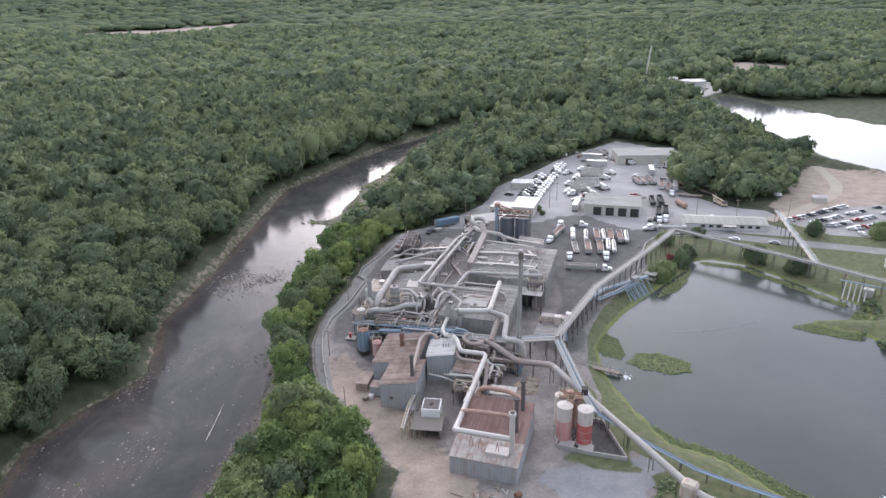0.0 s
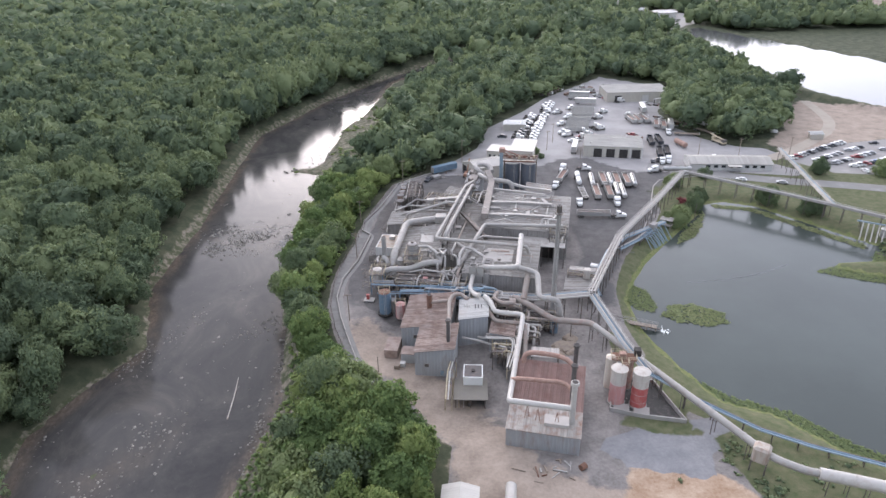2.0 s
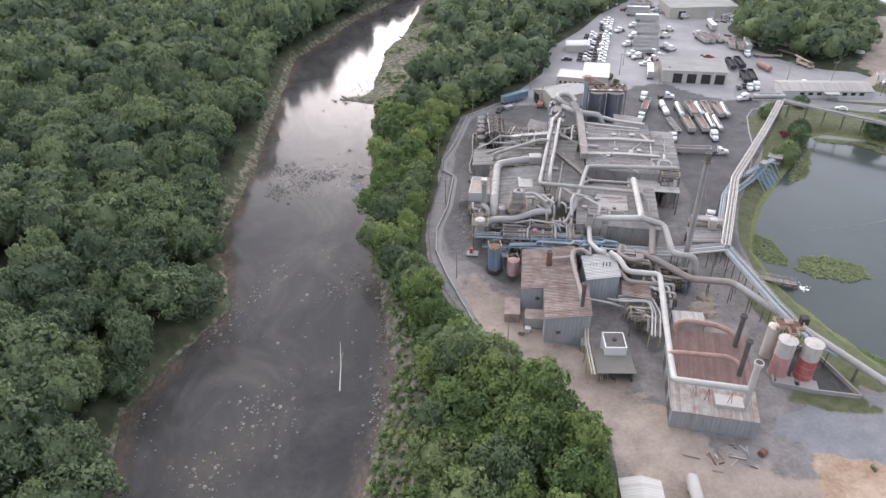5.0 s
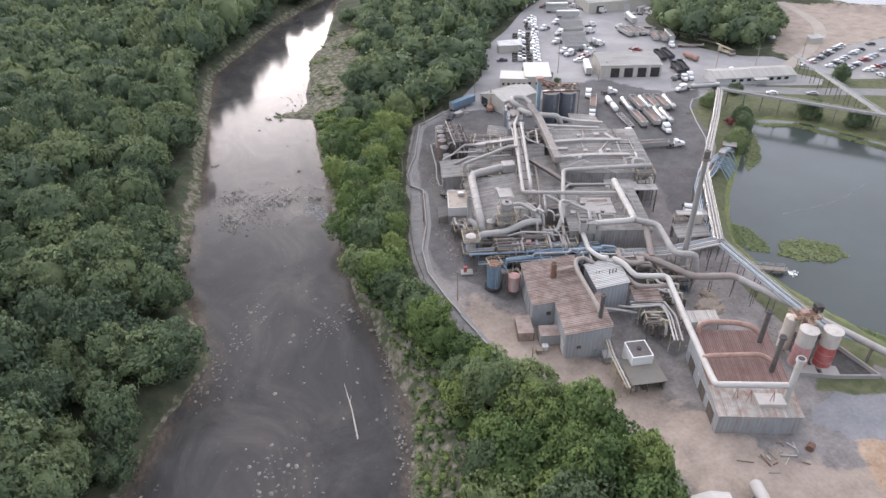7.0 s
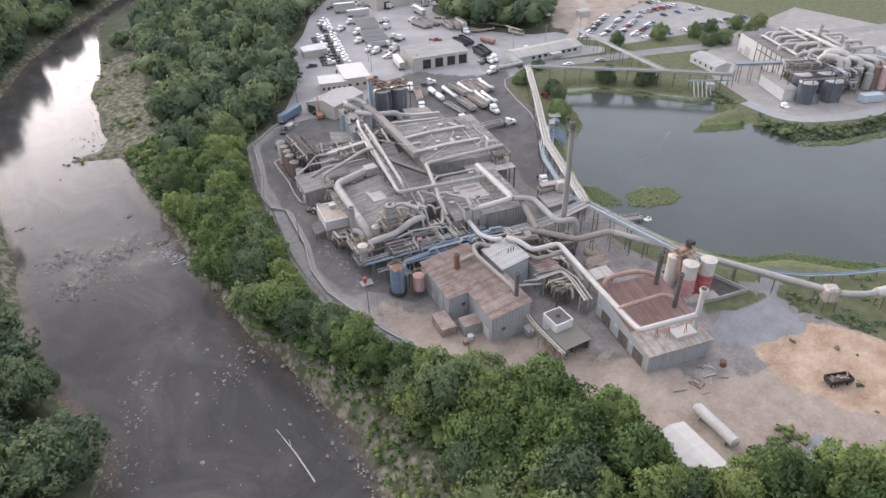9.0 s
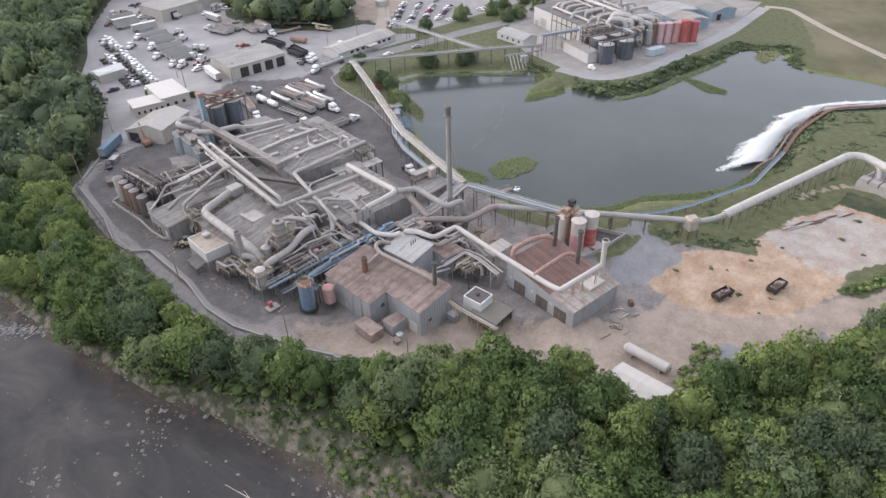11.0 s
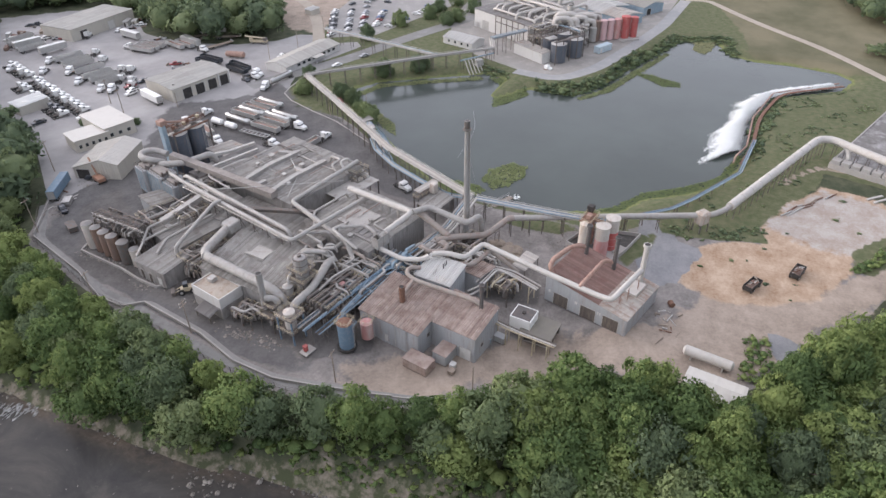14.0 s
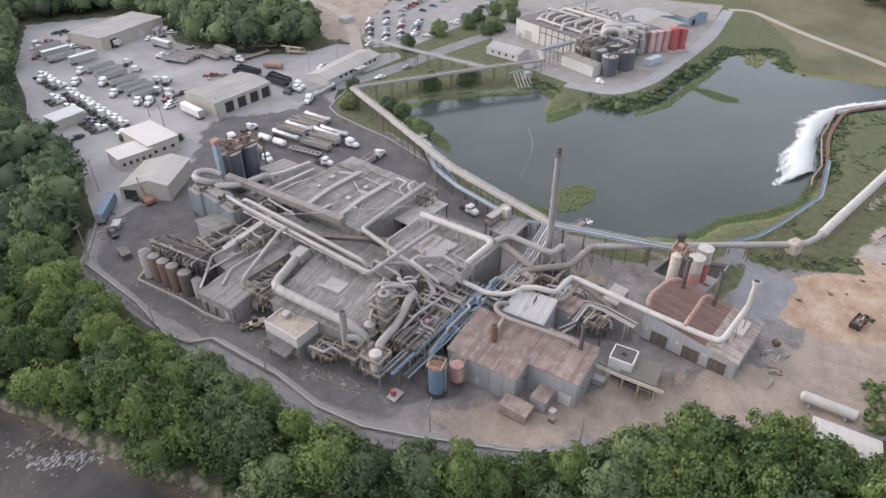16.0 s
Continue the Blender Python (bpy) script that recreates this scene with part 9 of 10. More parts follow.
part("shelter", box(bmesh.new(), 6.4, -0.4, 0.2, 9.6, 2.2, 3.2, 0.06), STEEL_PALE, pumps)
for x in (0, 4, 10, 15):
    raised(pumps, "leg", x, 1.3, 0, x + 0.2, 1.5, 4.2, STEEL, 0.0)
pumps2 = thing("pump_jetty", (66.5, 213.5, -0.8), "blue pump jetty with hoses dipping into the pond", "pump station", turn=43)
part("deck", box(bmesh.new(), 0, 0, 2.2, 14, 2.4, 2.5), STEEL, pumps2)
for i in range(7):
    part("hose", tube(bmesh.new(), [(3.5 + i * 1.5, 0.4, 2.7), (3.8 + i * 1.5, -1.2, 2.6), (4.4 + i * 1.5, -3.2, 0.2), (4.6 + i * 1.5, -4.2, -1.5)], 0.18, 8), BLUE_PALE, pumps2)
for y in (0.5, 1.2, 1.9):
    part("header_pipe", tube(bmesh.new(), [(-12, y + 1, 3.6), (0, y, 2.9), (14, y, 2.9)], 0.24, 8), (BLUE_PALE, BLUE, PIPE_PALE)[int(y * 1.4) % 3], pumps2)
for x in (0.2, 4.6, 9.2, 13.4):
    for y in (0.2, 2.0):
        raised(pumps2, "leg", x, y, -1.6, x + 0.25, y + 0.25, 2.2, STEEL, 0.0)
part("hut", box(bmesh.new(), 10.6, 0.2, 2.5, 13.8, 2.2, 4.9, 0.06), PIPE, pumps2)

# ---- filter bed and spray ----
bed = thing("filter_bed", (100, 58, 0), "large rectangular filter bed under weathered grey gravel", "filter bed")
poly = [(4.6, 14.4), (-6.0, -10.6), (55, -24), (60, -10.8)]
bm = prism(bmesh.new(), poly, 0, 1.6)
part("bed", bm, mat("weathered_bed", (0.165, 0.155, 0.15), 0.95, 0, 0.3, 0.8, 0.10, (0.36, 0.35, 0.335), 0.5), bed)
for (ax, ay), (bx_, by_) in zip(poly, poly[1:] + poly[:1]):
    d = Vector((bx_ - ax, by_ - ay))
    bm = box(bmesh.new(), 0, -0.2, 0, d.length, 0.2, 1.8)
    bm.transform(Matrix.Translation((ax, ay, 0)) @ Matrix.Rotation(math.atan2(d.y, d.x), 4, "Z"))
    part("kerb_wall", bm, CONCRETE, bed)
d = Vector((-10.6, -25.0))
for i in range(9):
    bm = box(bmesh.new(), 0.1, 0.4, 0, 2.8, 3.2, 2.9, 0.15)
    bm.transform(Matrix.Translation((4.6 + d.x * i / 9, 14.4 + d.y * i / 9, 0)) @ Matrix.Rotation(math.atan2(d.y, d.x), 4, "Z"))
    part("distribution_box", bm, CONCRETE, bed)
for i, (x, y) in enumerate(((108.6, 67), )):
    duct("branch_main", [(110.2, 69.8, 6.2), (108.0, 67.6, 5.4), (106.6, 67.2, 2.8)], 0.7, PIPE_PALE, "short pale branch of the trunk main", joints=3)


def spray(name, inner, outer, rise, label, drops=90000):
    """A curtain of white water thrown from a pipe: a lumpy core sheet and flying drops that thin out over the pond."""
    r = random.Random(3)
    bm = bmesh.new()

    def spot(u, t):
        k = min(int(u * (len(inner) - 1)), len(inner) - 2)
        f = u * (len(inner) - 1) - k
        p = Vector(inner[k]).lerp(Vector(inner[k + 1]), f)
        q = Vector(outer[k]).lerp(Vector(outer[k + 1]), f)
        v = p + (q - p) * t * (0.9 + 0.35 * noise.noise((u * 17, 3.1, 0)) + 0.25 * noise.noise((u * 60, 7.7, 0)))
        return Vector((v.x, v.y, -1.95 + rise * 4 * t * (1 - t) * (1.0 - 0.45 * t)))
    n, m = 16, 150
    rows = []
    for i in range(m):
        rows.append([bm.verts.new(spot(i / (m - 1), 0.02 + 0.22 * j / (n - 1)) + Vector((0, 0, 0.3 * noise.noise((i * 0.5, j * 0.7, 1.0)) - (0.5 if j == n - 1 else 0)))) for j in range(n)])
    for a, b in zip(rows, rows[1:]):
        for j in range(n - 1):
            bm.faces.new((a[j], b[j], b[j + 1], a[j + 1]))
    me_ = bpy.data.meshes.new(name)
    bm.to_mesh(me_)
    bm.free()
    verts = [tuple(v.co) for v in me_.vertices]
    faces = [tuple(p.vertices) for p in me_.polygons]
    for i in range(drops):
        u = r.random()
        t = 0.02 + 0.95 * min(abs(r.gauss(0.30, 0.36)), 1.2)
        c = spot(u, t) + Vector((r.gauss(0, 0.35), r.gauss(0, 0.35), abs(r.gauss(0, 0.25))))
        c.z = max(c.z, -1.98)
        fly = (spot(u, min(t + 0.06, 1.06)) - spot(u, max(t - 0.06, 0.0))).normalized()
        s_ = r.uniform(0.5, 1.3) * (1.15 - 0.6 * min(t, 1.0))
        wide = Vector((-fly.y, fly.x, r.uniform(-0.3, 0.3))) * r.uniform(0.05, 0.13)
        k = len(verts)
        verts += [tuple(c - wide), tuple(c + wide), tuple(c + fly * s_)]
        faces.append((k, k + 1, k + 2))
    bpy.data.meshes.remove(me_)
    me_ = bpy.data.meshes.new(name)
    me_.from_pydata(verts, [], faces)
    me_.polygons.foreach_set("use_smooth", [True] * len(faces))
    me_.materials.append(FOAM)
    return tagged(new(name, me_), label, "water spray", kind="stuff")


spray("water_spray", [(183, 63.5), (174, 75.6), (163.6, 88.2), (150, 93.6), (135, 97), (125.6, 98), (111.5, 99.4)],
      [(184.6, 66.5), (177.4, 79.6), (166, 93), (152, 100.5), (129.5, 105.5), (114, 108), (98, 110.5)], 1.5, "white curtain of aerating water sprayed over the pond")
single("floating_boom", tube(bmesh.new(), rounded([(73.4, 189.8, -1.98), (86.2, 189.9, -1.98), (98.3, 191.6, -1.98), (112, 197, -1.98)], 5, 5), 0.05, 6, 0), WALL_GREY, "thin pale line floating on the pond", "boom")
duct("spray_pipe", [(186, 62, -0.6), (165.6, 87.6, -0.4), (138, 95.2, -0.4), (112, 97.2, 0.0), (103, 100.5, 0.2), (96, 101.5, 0.8)], 0.28, PIPE_RUST, "rusty spray pipe along the pond edge", joints=5)
ribbon("spray_bank", [(183, 60.5), (166, 85), (139, 93), (112, 95.4), (98, 99)], 1.2, -0.35, RUST, "rust-stained bank under the spray pipe", "bank")


# ---- treatment works beyond the lagoon ----
works = sheet("settling_basin", [(256, 725), (280, 762), (306, 722), (276, 676)], 1.6, LAGOON_WATER, "bright settling basin beyond the treatment lagoon", "basin")
sheet("basin_apron", [(248, 730), (298, 812), (354, 738), (304, 690), (272, 662)], 1.2, CONCRETE, "pale concrete apron round the settling basins", "apron")
for x, y, r_, h_ in ((300, 752, 13, 5.0), (330, 728, 10, 4.0), (286, 786, 8, 4.0)):
    ob = thing("clarifier_tank", (x, y, 1.2), "low round white tank of the treatment works", "tank", "clarifier tanks")
    part("shell", drum(bmesh.new(), 0, 0, -0.5, h_, r_, 32), WALL_WHITE, ob)
    part("cover", drum(bmesh.new(), 0, 0, h_, h_ + 0.3, r_ * 1.02, 32, 1.2), WHITE_ROOF, ob)
    part("walkway", box(bmesh.new(), -r_, -0.6, h_ + 1.6, r_, 0.6, h_ + 1.9), STEEL_PALE, ob)

# ---- pipework between the halls ----
DUSTY = (PIPE, PIPE, STEEL, PIPE_BROWN, STEEL, STEEL, PIPE)
BLUES = (BLUE_PALE, BLUE, PIPE, STEEL, BLUE_PALE, STEEL_PALE)
knot("pipework", (-20.5, 187.5), -14, 13.0, 9.5, 6.4, "dense dusty pipework on a steel frame beside the towers", 1, DUSTY, 60, (1.6, 3.6, 6.0))
knot("pipework", (-7.6, 184.6), -15, 8.0, 9.0, 7.0, "tangle of dusty pipes and vessels between the halls", 2, DUSTY, 50, (2.0, 4.4, 6.6))
knot("pipework", (-12.0, 181.2), -15, 15.0, 4.6, 4.6, "blue pipes on a low steel frame", 3, BLUES, 46, (2.4, 4.2, 5.4), False)
knot("pipework", (5.0, 171.6), -16, 9.0, 7.5, 6.0, "brown pipework and railed platforms by the fan", 4, (PIPE_BROWN, PIPE, STEEL, PIPE_BROWN), 30, (3.0, 5.6))
knot("pipework", (9.4, 159.4), -17, 7.0, 8.0, 3.6, "low steel platform with pipes near the lean-to", 5, (PIPE_PALE, STEEL, PIPE_BROWN), 10, (2.8,))
knot("pipework", (-16.8, 227.0), -12, 12.0, 7.5, 6.2, "grimy pipework and steps in the yard by the block house", 6, DUSTY, 26, (2.8, 5.4))
knot("pipework", (-7.0, 250.0), -22, 12.0, 8.0, 6.4, "grimy frame with ducts north of the halls", 7, DUSTY, 14, (3.0, 6.0))
knot("pipework", (-14.2, 248.6), -8, 5.6, 15.0, 9.0, "tangled grimy pipes and railed walkway over the west tanks", 21, (STEEL, STEEL, SOOT, STEEL, PIPE), 44, (5.2, 8.4), False)
knot("pipework", (-4.0, 240.0), -16, 8.0, 7.0, 9.5, "rusty frame with vessels beside the west hall", 22, DUSTY, 24, (4.0, 8.6))
knot("pipework", (-27.0, 204.6), -10, 5.0, 6.0, 3.4, "low pipe frame with yellow rails by the hall wall", 8, DUSTY, 8, (2.8,))
knot("pipework", (31.5, 206.0), -18, 5.0, 5.0, 10.6, "steel frame with risers at the main hall's corner", 9, (PIPE, PIPE_PALE, STEEL), 8, (7.8, 10.4))
knot("pipework", (-1.4, 175.6), -14, 8.6, 5.0, 7.0, "blue and grey pipes behind the white shed", 10, BLUES, 24, (3.0, 6.4))
knot("pipework", (3.0, 151.5), -17, 6.0, 5.0, 3.8, "cream pipes and valves before the furnace house", 11, (PIPE_PALE, YELLOW, STEEL), 10, (3.2,))

knot("pipework", (-25.0, 196.4), -14, 7.0, 5.0, 3.6, "low pipes and valves at the foot of the dust towers", 31, DUSTY, 16, (1.4, 3.2), True)
knot("pipework", (11.5, 246.8), -17, 6.0, 5.0, 8.4, "grimy risers and railed landing beside the silo house", 32, DUSTY, 14, (4.0, 7.8))
knot("pipework", (14.6, 165.4), -17, 8.0, 5.0, 4.6, "brown and grey pipes on a low frame near the fan", 33, (PIPE_BROWN, STEEL, PIPE), 14, (2.2, 4.0))
for k, (at, tn, w_, l_, n_) in enumerate((((1.5, 188.5, 9.0), -17, 20.0, 20.0, 10), ((13.0, 218.0, 10.1), -17.7, 25.0, 28.0, 16))):
    rr_ = random.Random(50 + k)
    m_ = pose(*at, 0, 0, tn)
    for i in range(n_):
        along = rr_.random() < 0.5
        a_, b_ = rr_.uniform(1, w_ - 1), rr_.uniform(1, l_ - 1)
        ln = rr_.uniform(4, 11)
        e_ = (min(a_ + ln, w_ - 0.5), b_) if along else (a_, min(b_ + ln, l_ - 0.5))
        pts = [m_ @ Vector(p_) for p_ in ((a_, b_, 0.05), (a_, b_, 0.5), (*e_, 0.5), (*e_, 0.05))]
        duct("conduit", [tuple(p_) for p_ in pts], rr_.choice((0.06, 0.09, 0.13)), rr_.choice((STEEL, PIPE, PIPE_RUST, STEEL_PALE)), "thin conduit laid across a dusty roof", "pipe", 8, 6.0, "conduits on the roofs")

for k, (pts, r_, m_) in enumerate((
        ([(-14, 246, 6.6), (-10, 247, 8.6), (4, 241, 8.8), (4.6, 240.6, 7.2)], 0.35, PIPE), ([(-18.5, 244.5, 5.6), (-13, 246.4, 6.6), (-2, 241.8, 7.2)], 0.3, PIPE_PALE),
        ([(-16, 240, 5.8), (-10.6, 241.0, 6.8), (2, 235.6, 8.0)], 0.4, PIPE), ([(2, 250, 7.4), (10, 246.6, 9.0), (12.5, 240, 9.2), (13.2, 237.5, 10.4)], 0.3, PIPE),
        ([(18.2, 250, 7.0), (24, 248.4, 8.4), (30, 246.2, 8.4), (38, 243.4, 7.0)], 0.35, PIPE_PALE), ([(12, 236.2, 10.3), (15.4, 246.2, 10.8), (18.5, 248.4, 9.6)], 0.3, PIPE),
        ([(8.0, 236.0, 12.6), (24.4, 206.4, 12.2)], 0.10, STEEL_PALE), ([(-2.2, 201.5, 7.4), (4.4, 219.5, 8.2), (8.2, 231.0, 8.4)], 0.3, PIPE_BROWN),
        ([(4.2, 204.6, 9.6), (9.2, 207.4, 10.6), (20.8, 203.8, 10.6), (21.2, 203.6, 9.2)], 0.35, PIPE), ([(29.8, 211.0, 10.4), (30.6, 213.6, 12.6), (34.4, 212.6, 12.8), (36.2, 216.8, 12.4), (36.4, 217.4, 10.4)], 0.4, PIPE),
        ([(31.4, 209.0, 10.4), (32.2, 211.6, 13.2), (35.6, 210.8, 13.0), (36.0, 209.8, 10.2)], 0.4, PIPE_PALE), ([(26.5, 242.4, 10.3), (38.5, 238.6, 10.4)], 0.25, PIPE),
        ([(36.8, 229, 10.4), (33.5, 219.5, 10.4), (31.8, 213.5, 10.4)], 0.25, PIPE), ([(13.6, 218.4, 10.4), (25.8, 222.2, 10.5), (37.8, 233.6, 10.5)], 0.16, STEEL_PALE),
        ([(9.0, 186.4, 9.3), (9.8, 190.0, 10.2), (13.6, 188.6, 10.2), (13.4, 187.6, 9.2)], 0.3, PIPE), ([(-17, 192.6, 6.8), (-12, 190.4, 8.8), (-5.6, 187.6, 8.8), (-4.6, 187.0, 6.6)], 0.28, PIPE),
        ([(-12.5, 202.5, 9.0), (-8.4, 200.8, 9.8), (-3.6, 202.4, 9.4), (-3.0, 203.2, 7.2)], 0.35, PIPE), ([(0.6, 160.8, 3.0), (2.4, 157.4, 4.8), (8.4, 155.8, 5.2), (9.6, 152.8, 3.4)], 0.25, PIPE_PALE),
        ([(-3.6, 161.8, 2.6), (0.4, 159.2, 3.0), (3.6, 157.6, 2.6)], 0.3, PIPE_PALE))):
    duct("service_pipe", pts, r_, m_, "dusty service pipe over the roofs" if m_ in (PIPE, PIPE_BROWN) else "pale service pipe over the roofs", "pipe", 10, 5.0, "service pipes")
for x, y, z, s in ((18, 240, 10.2, 1.2), (24, 226, 10.2, 1.0), (31, 224, 10.2, 1.0), (20, 222, 10.2, 0.9), (33, 236, 10.2, 1.2), (27, 237, 10.2, 0.8), (9, 198, 9.1, 1.1), (12, 192, 9.4, 0.9), (4, 194, 9.1, 1.0), (-2, 214, 7.0, 1.2), (3, 222, 7.0, 1.4), (-5, 208, 7.0, 1.0),
                   (-6, 244, 6.6, 1.2), (0, 240, 6.9, 1.0), (24, 252, 6.8, 1.5), (30, 248, 6.8, 1.3), (22, 256, 6.8, 1.1), (-10, 216, 7.5, 0.7)):
    o = thing("roof_ventilator", (x, y, z - 0.25), "dusty square roof ventilator", "ventilator", "roof ventilators", turn=-17)
    part("base", box(bmesh.new(), -s / 2, -s / 2, 0, s / 2, s / 2, 0.8, 0.04), PIPE, o)
    part("hood", box(bmesh.new(), -s * 0.7, -s * 0.7, 0.8, s * 0.7, s * 0.7, 1.1, 0.08), GREY_ROOF, o)

for pts, r_, m_ in (([(-6.6, 203.5, 8), (-6.1, 201.8, 10), (-4.5, 195.1, 10), (-4.9, 193.4, 7.5)], 0.4, PIPE), ([(6.1, 187.6, 9), (6.1, 188.1, 10.6), (7.5, 191.5, 11), (4.4, 197.4, 11), (1.4, 195.9, 10), (2, 194.8, 9), (-0.6, 196.3, 8)], 0.45, PIPE),
                    ([(1, 207.6, 8), (1, 207.2, 10), (-2, 199.1, 10), (-2.2, 198.4, 7.4)], 0.4, PIPE), ([(-1.8, 198.6, 7), (-1.8, 197.9, 9.4), (-0.8, 196.3, 9.4), (-0.6, 195.6, 7)], 0.3, PIPE_PALE),
                    ([(1.2, 195, 7), (0.4, 193.5, 8.2), (-1.7, 187.4, 8.2), (-1.8, 186.6, 5)], 0.45, PIPE_BROWN), ([(-9.2, 198.6, 7.2), (-8.6, 197.4, 9.2), (-7.2, 192.8, 9.2), (-7.4, 191.8, 6.2)], 0.32, PIPE)):
    duct("loop_pipe", pts, r_, m_, "dusty pipe looping down between the halls", "pipe", 12, 3.0, "looping pipes")
for k in range(5):
    o_ = 0.55 * k
    duct("water_pipe", [(-13.6, 184.6 + o_, 4.6), (-12.7, 185.2 + o_, 6.2), (-4.4 + o_, 184.2 + o_, 6.2), (0.0 + o_, 178.6 + o_, 6.2), (1.2 + o_, 177.0 + o_, 4.6)], (0.14, 0.2, 0.12, 0.17, 0.14)[k], (BLUE_PALE, BLUE, BLUE_PALE, PIPE, BLUE_PALE)[k], "pale blue water pipe stepping over the pipework", "pipe", 8, 6.0, "blue water pipes")
for k in range(4):
    o_ = 0.5 * k
    duct("water_pipe", [(-19.6, 183.6 + o_, 3.0), (-19.2, 183.7 + o_, 5.4), (-6.4 + o_, 182.0 + o_, 5.4), (-1.4 + o_, 176.4 + o_, 5.4)], (0.16, 0.12, 0.2, 0.13)[k], (BLUE, BLUE_PALE, BLUE_PALE, STEEL)[k], "pale blue water pipe stepping over the pipework", "pipe", 8, 6.0, "blue water pipes")

# ---- behind the furnace house ----
HEAP = mat("dusty_brown_earth", (0.285, 0.235, 0.19), 0.95, 0.0, 0.35, 2.2, 0.35, (0.20, 0.165, 0.14), 0.5, bump=0.6)
canopy = thing("pipe_canopy", (12.6, 149.6, 0), "low pale ribbed canopy on posts behind the furnace house", "canopy", turn=-15)
roof(canopy, PALE_ROOF, 0, 0, 7.2, 3.8, lambda x, y: 3.6 + 0.1 * y, 0.5, 0.08, "y")
for x0 in (0.1, 6.9):
    for y0 in (0.1, 3.5):
        raised(canopy, "post", x0, y0, 0, x0 + 0.18, y0 + 0.18, 3.4, STEEL, 0.0)
vessel = tank("blue_vessel", 22.6, 164.6, 1.1, 0.3, 3.4, BLUE, "small faded blue vessel beside the fan", 0.3, 2, ladder=False)
heap = random.Random(77)
for x, y, w_, h_ in ((23.4, 157.0, 3.6, 1.5), (26.2, 160.6, 2.8, 1.1), (25.2, 155.0, 2.2, 0.9), (21.0, 154.6, 2.0, 0.8)):
    bm = bmesh.new()
    bmesh.ops.create_icosphere(bm, subdivisions=3, radius=1.0)
    for v in bm.verts:
        v.co = v.co * (1 + 0.35 * noise.noise(v.co * 1.7 + Vector((x, y, 0)))) + Vector((0.06 * heap.gauss(0, 1), 0.06 * heap.gauss(0, 1), 0))
        v.co = Vector((v.co.x * w_, v.co.y * w_ * 0.7, max(v.co.z, -0.1) * h_))
    single("dirt_mound", bm, HEAP, "dusty brown mound of earth and rubble", "mound", "mounds behind the furnace house", m=pose(x, y, 0.0, 0, 0, heap.uniform(0, 180)), smooth=False)

# ---- loading shed and pond pier ----
ld = thing("loading_shed", (29.6, 180.6, 0), "open loading shed with pale roofs and yellow rails", "shed", turn=-20)
roof(ld, GREY_ROOF, 0, 0, 8.5, 7.5, lambda x, y: 4.2 + 0.12 * x, 0.5, 0.08, "x")
roof(ld, PALE_ROOF, 1.0, 7.0, 9.5, 9.4, flat(7.4), 0.5, 0.08, "x")
deck(ld, 0.5, 7.0, 9.2, 9.2, 5.4)
for x0 in (0.2, 8.0):
    for y0 in (0.2, 7.0):
        raised(ld, "post", x0, y0, 0, x0 + 0.25, y0 + 0.25, 4.2, STEEL, 0.0)
part("chute", box(bmesh.new(), 5.4, 5.2, 5.4, 7.4, 7.2, 8.6, 0.2), SILO_GREY, ld)
pier = thing("timber_pier", (40.6, 171.2, -2.0), "weathered timber and steel pier with a jet of water", "pier", turn=-28)
part("deck", box(bmesh.new(), 0, -0.9, 1.0, 14.0, 0.9, 1.2), TIMBER, pier)
for k in (-0.9, 0.9):
    rail(pier, [(0, k, 1.2), (14, k, 1.2)], material=STEEL_PALE)
for x0 in (3, 7, 11, 13.6):
    for k in (-0.8, 0.6):
        raised(pier, "pile", x0, k, -1.5, x0 + 0.2, k + 0.2, 1.0, TIMBER, 0.0)
part("outfall_pipe", tube(bmesh.new(), [(1, 0, 0.8), (14.8, 0, 0.6)], 0.25, 8), STEEL, pier)
wr = bmesh.new()
rr = random.Random(8)
for i in range(46):
    x, y = 15.0 + abs(rr.gauss(0, 1.1)), rr.gauss(0, 0.6)
    box(wr, x, y, 0.03, x + rr.uniform(0.1, 0.5), y + rr.uniform(0.1, 0.4), 0.03 + rr.uniform(0.05, 0.25))
wr.transform(pose(40.6, 171.2, -2.0, 0, 0, -28))
single("outfall_foam", wr, FOAM, "patch of white foam at the outfall", "foam", kind="stuff")

# ---- things in the yard ----
def crate(name, x, y, w, l, h, material, label, turn=-14.0, top=None, z=0.0, category="container"):
    ob = thing(name, (x, y, z + float(dip(x, y))), label, category, turn=turn)
    part("body", box(bmesh.new(), 0, 0, 0.12, w, l, h, 0.05), material, ob)
    part("lid", box(bmesh.new(), -0.08, -0.08, h, w + 0.08, l + 0.08, h + 0.1), top or material, ob)
    for i in range(int(l / 0.7)):
        part("rib", box(bmesh.new(), -0.06, 0.3 + i * 0.7, 0.2, 0.0, 0.4 + i * 0.7, h - 0.1), material, ob)
    for x0 in (0.0, w - 0.2):
        part("runner", box(bmesh.new(), x0, 0, 0, x0 + 0.2, l, 0.12), STEEL, ob)
    return ob


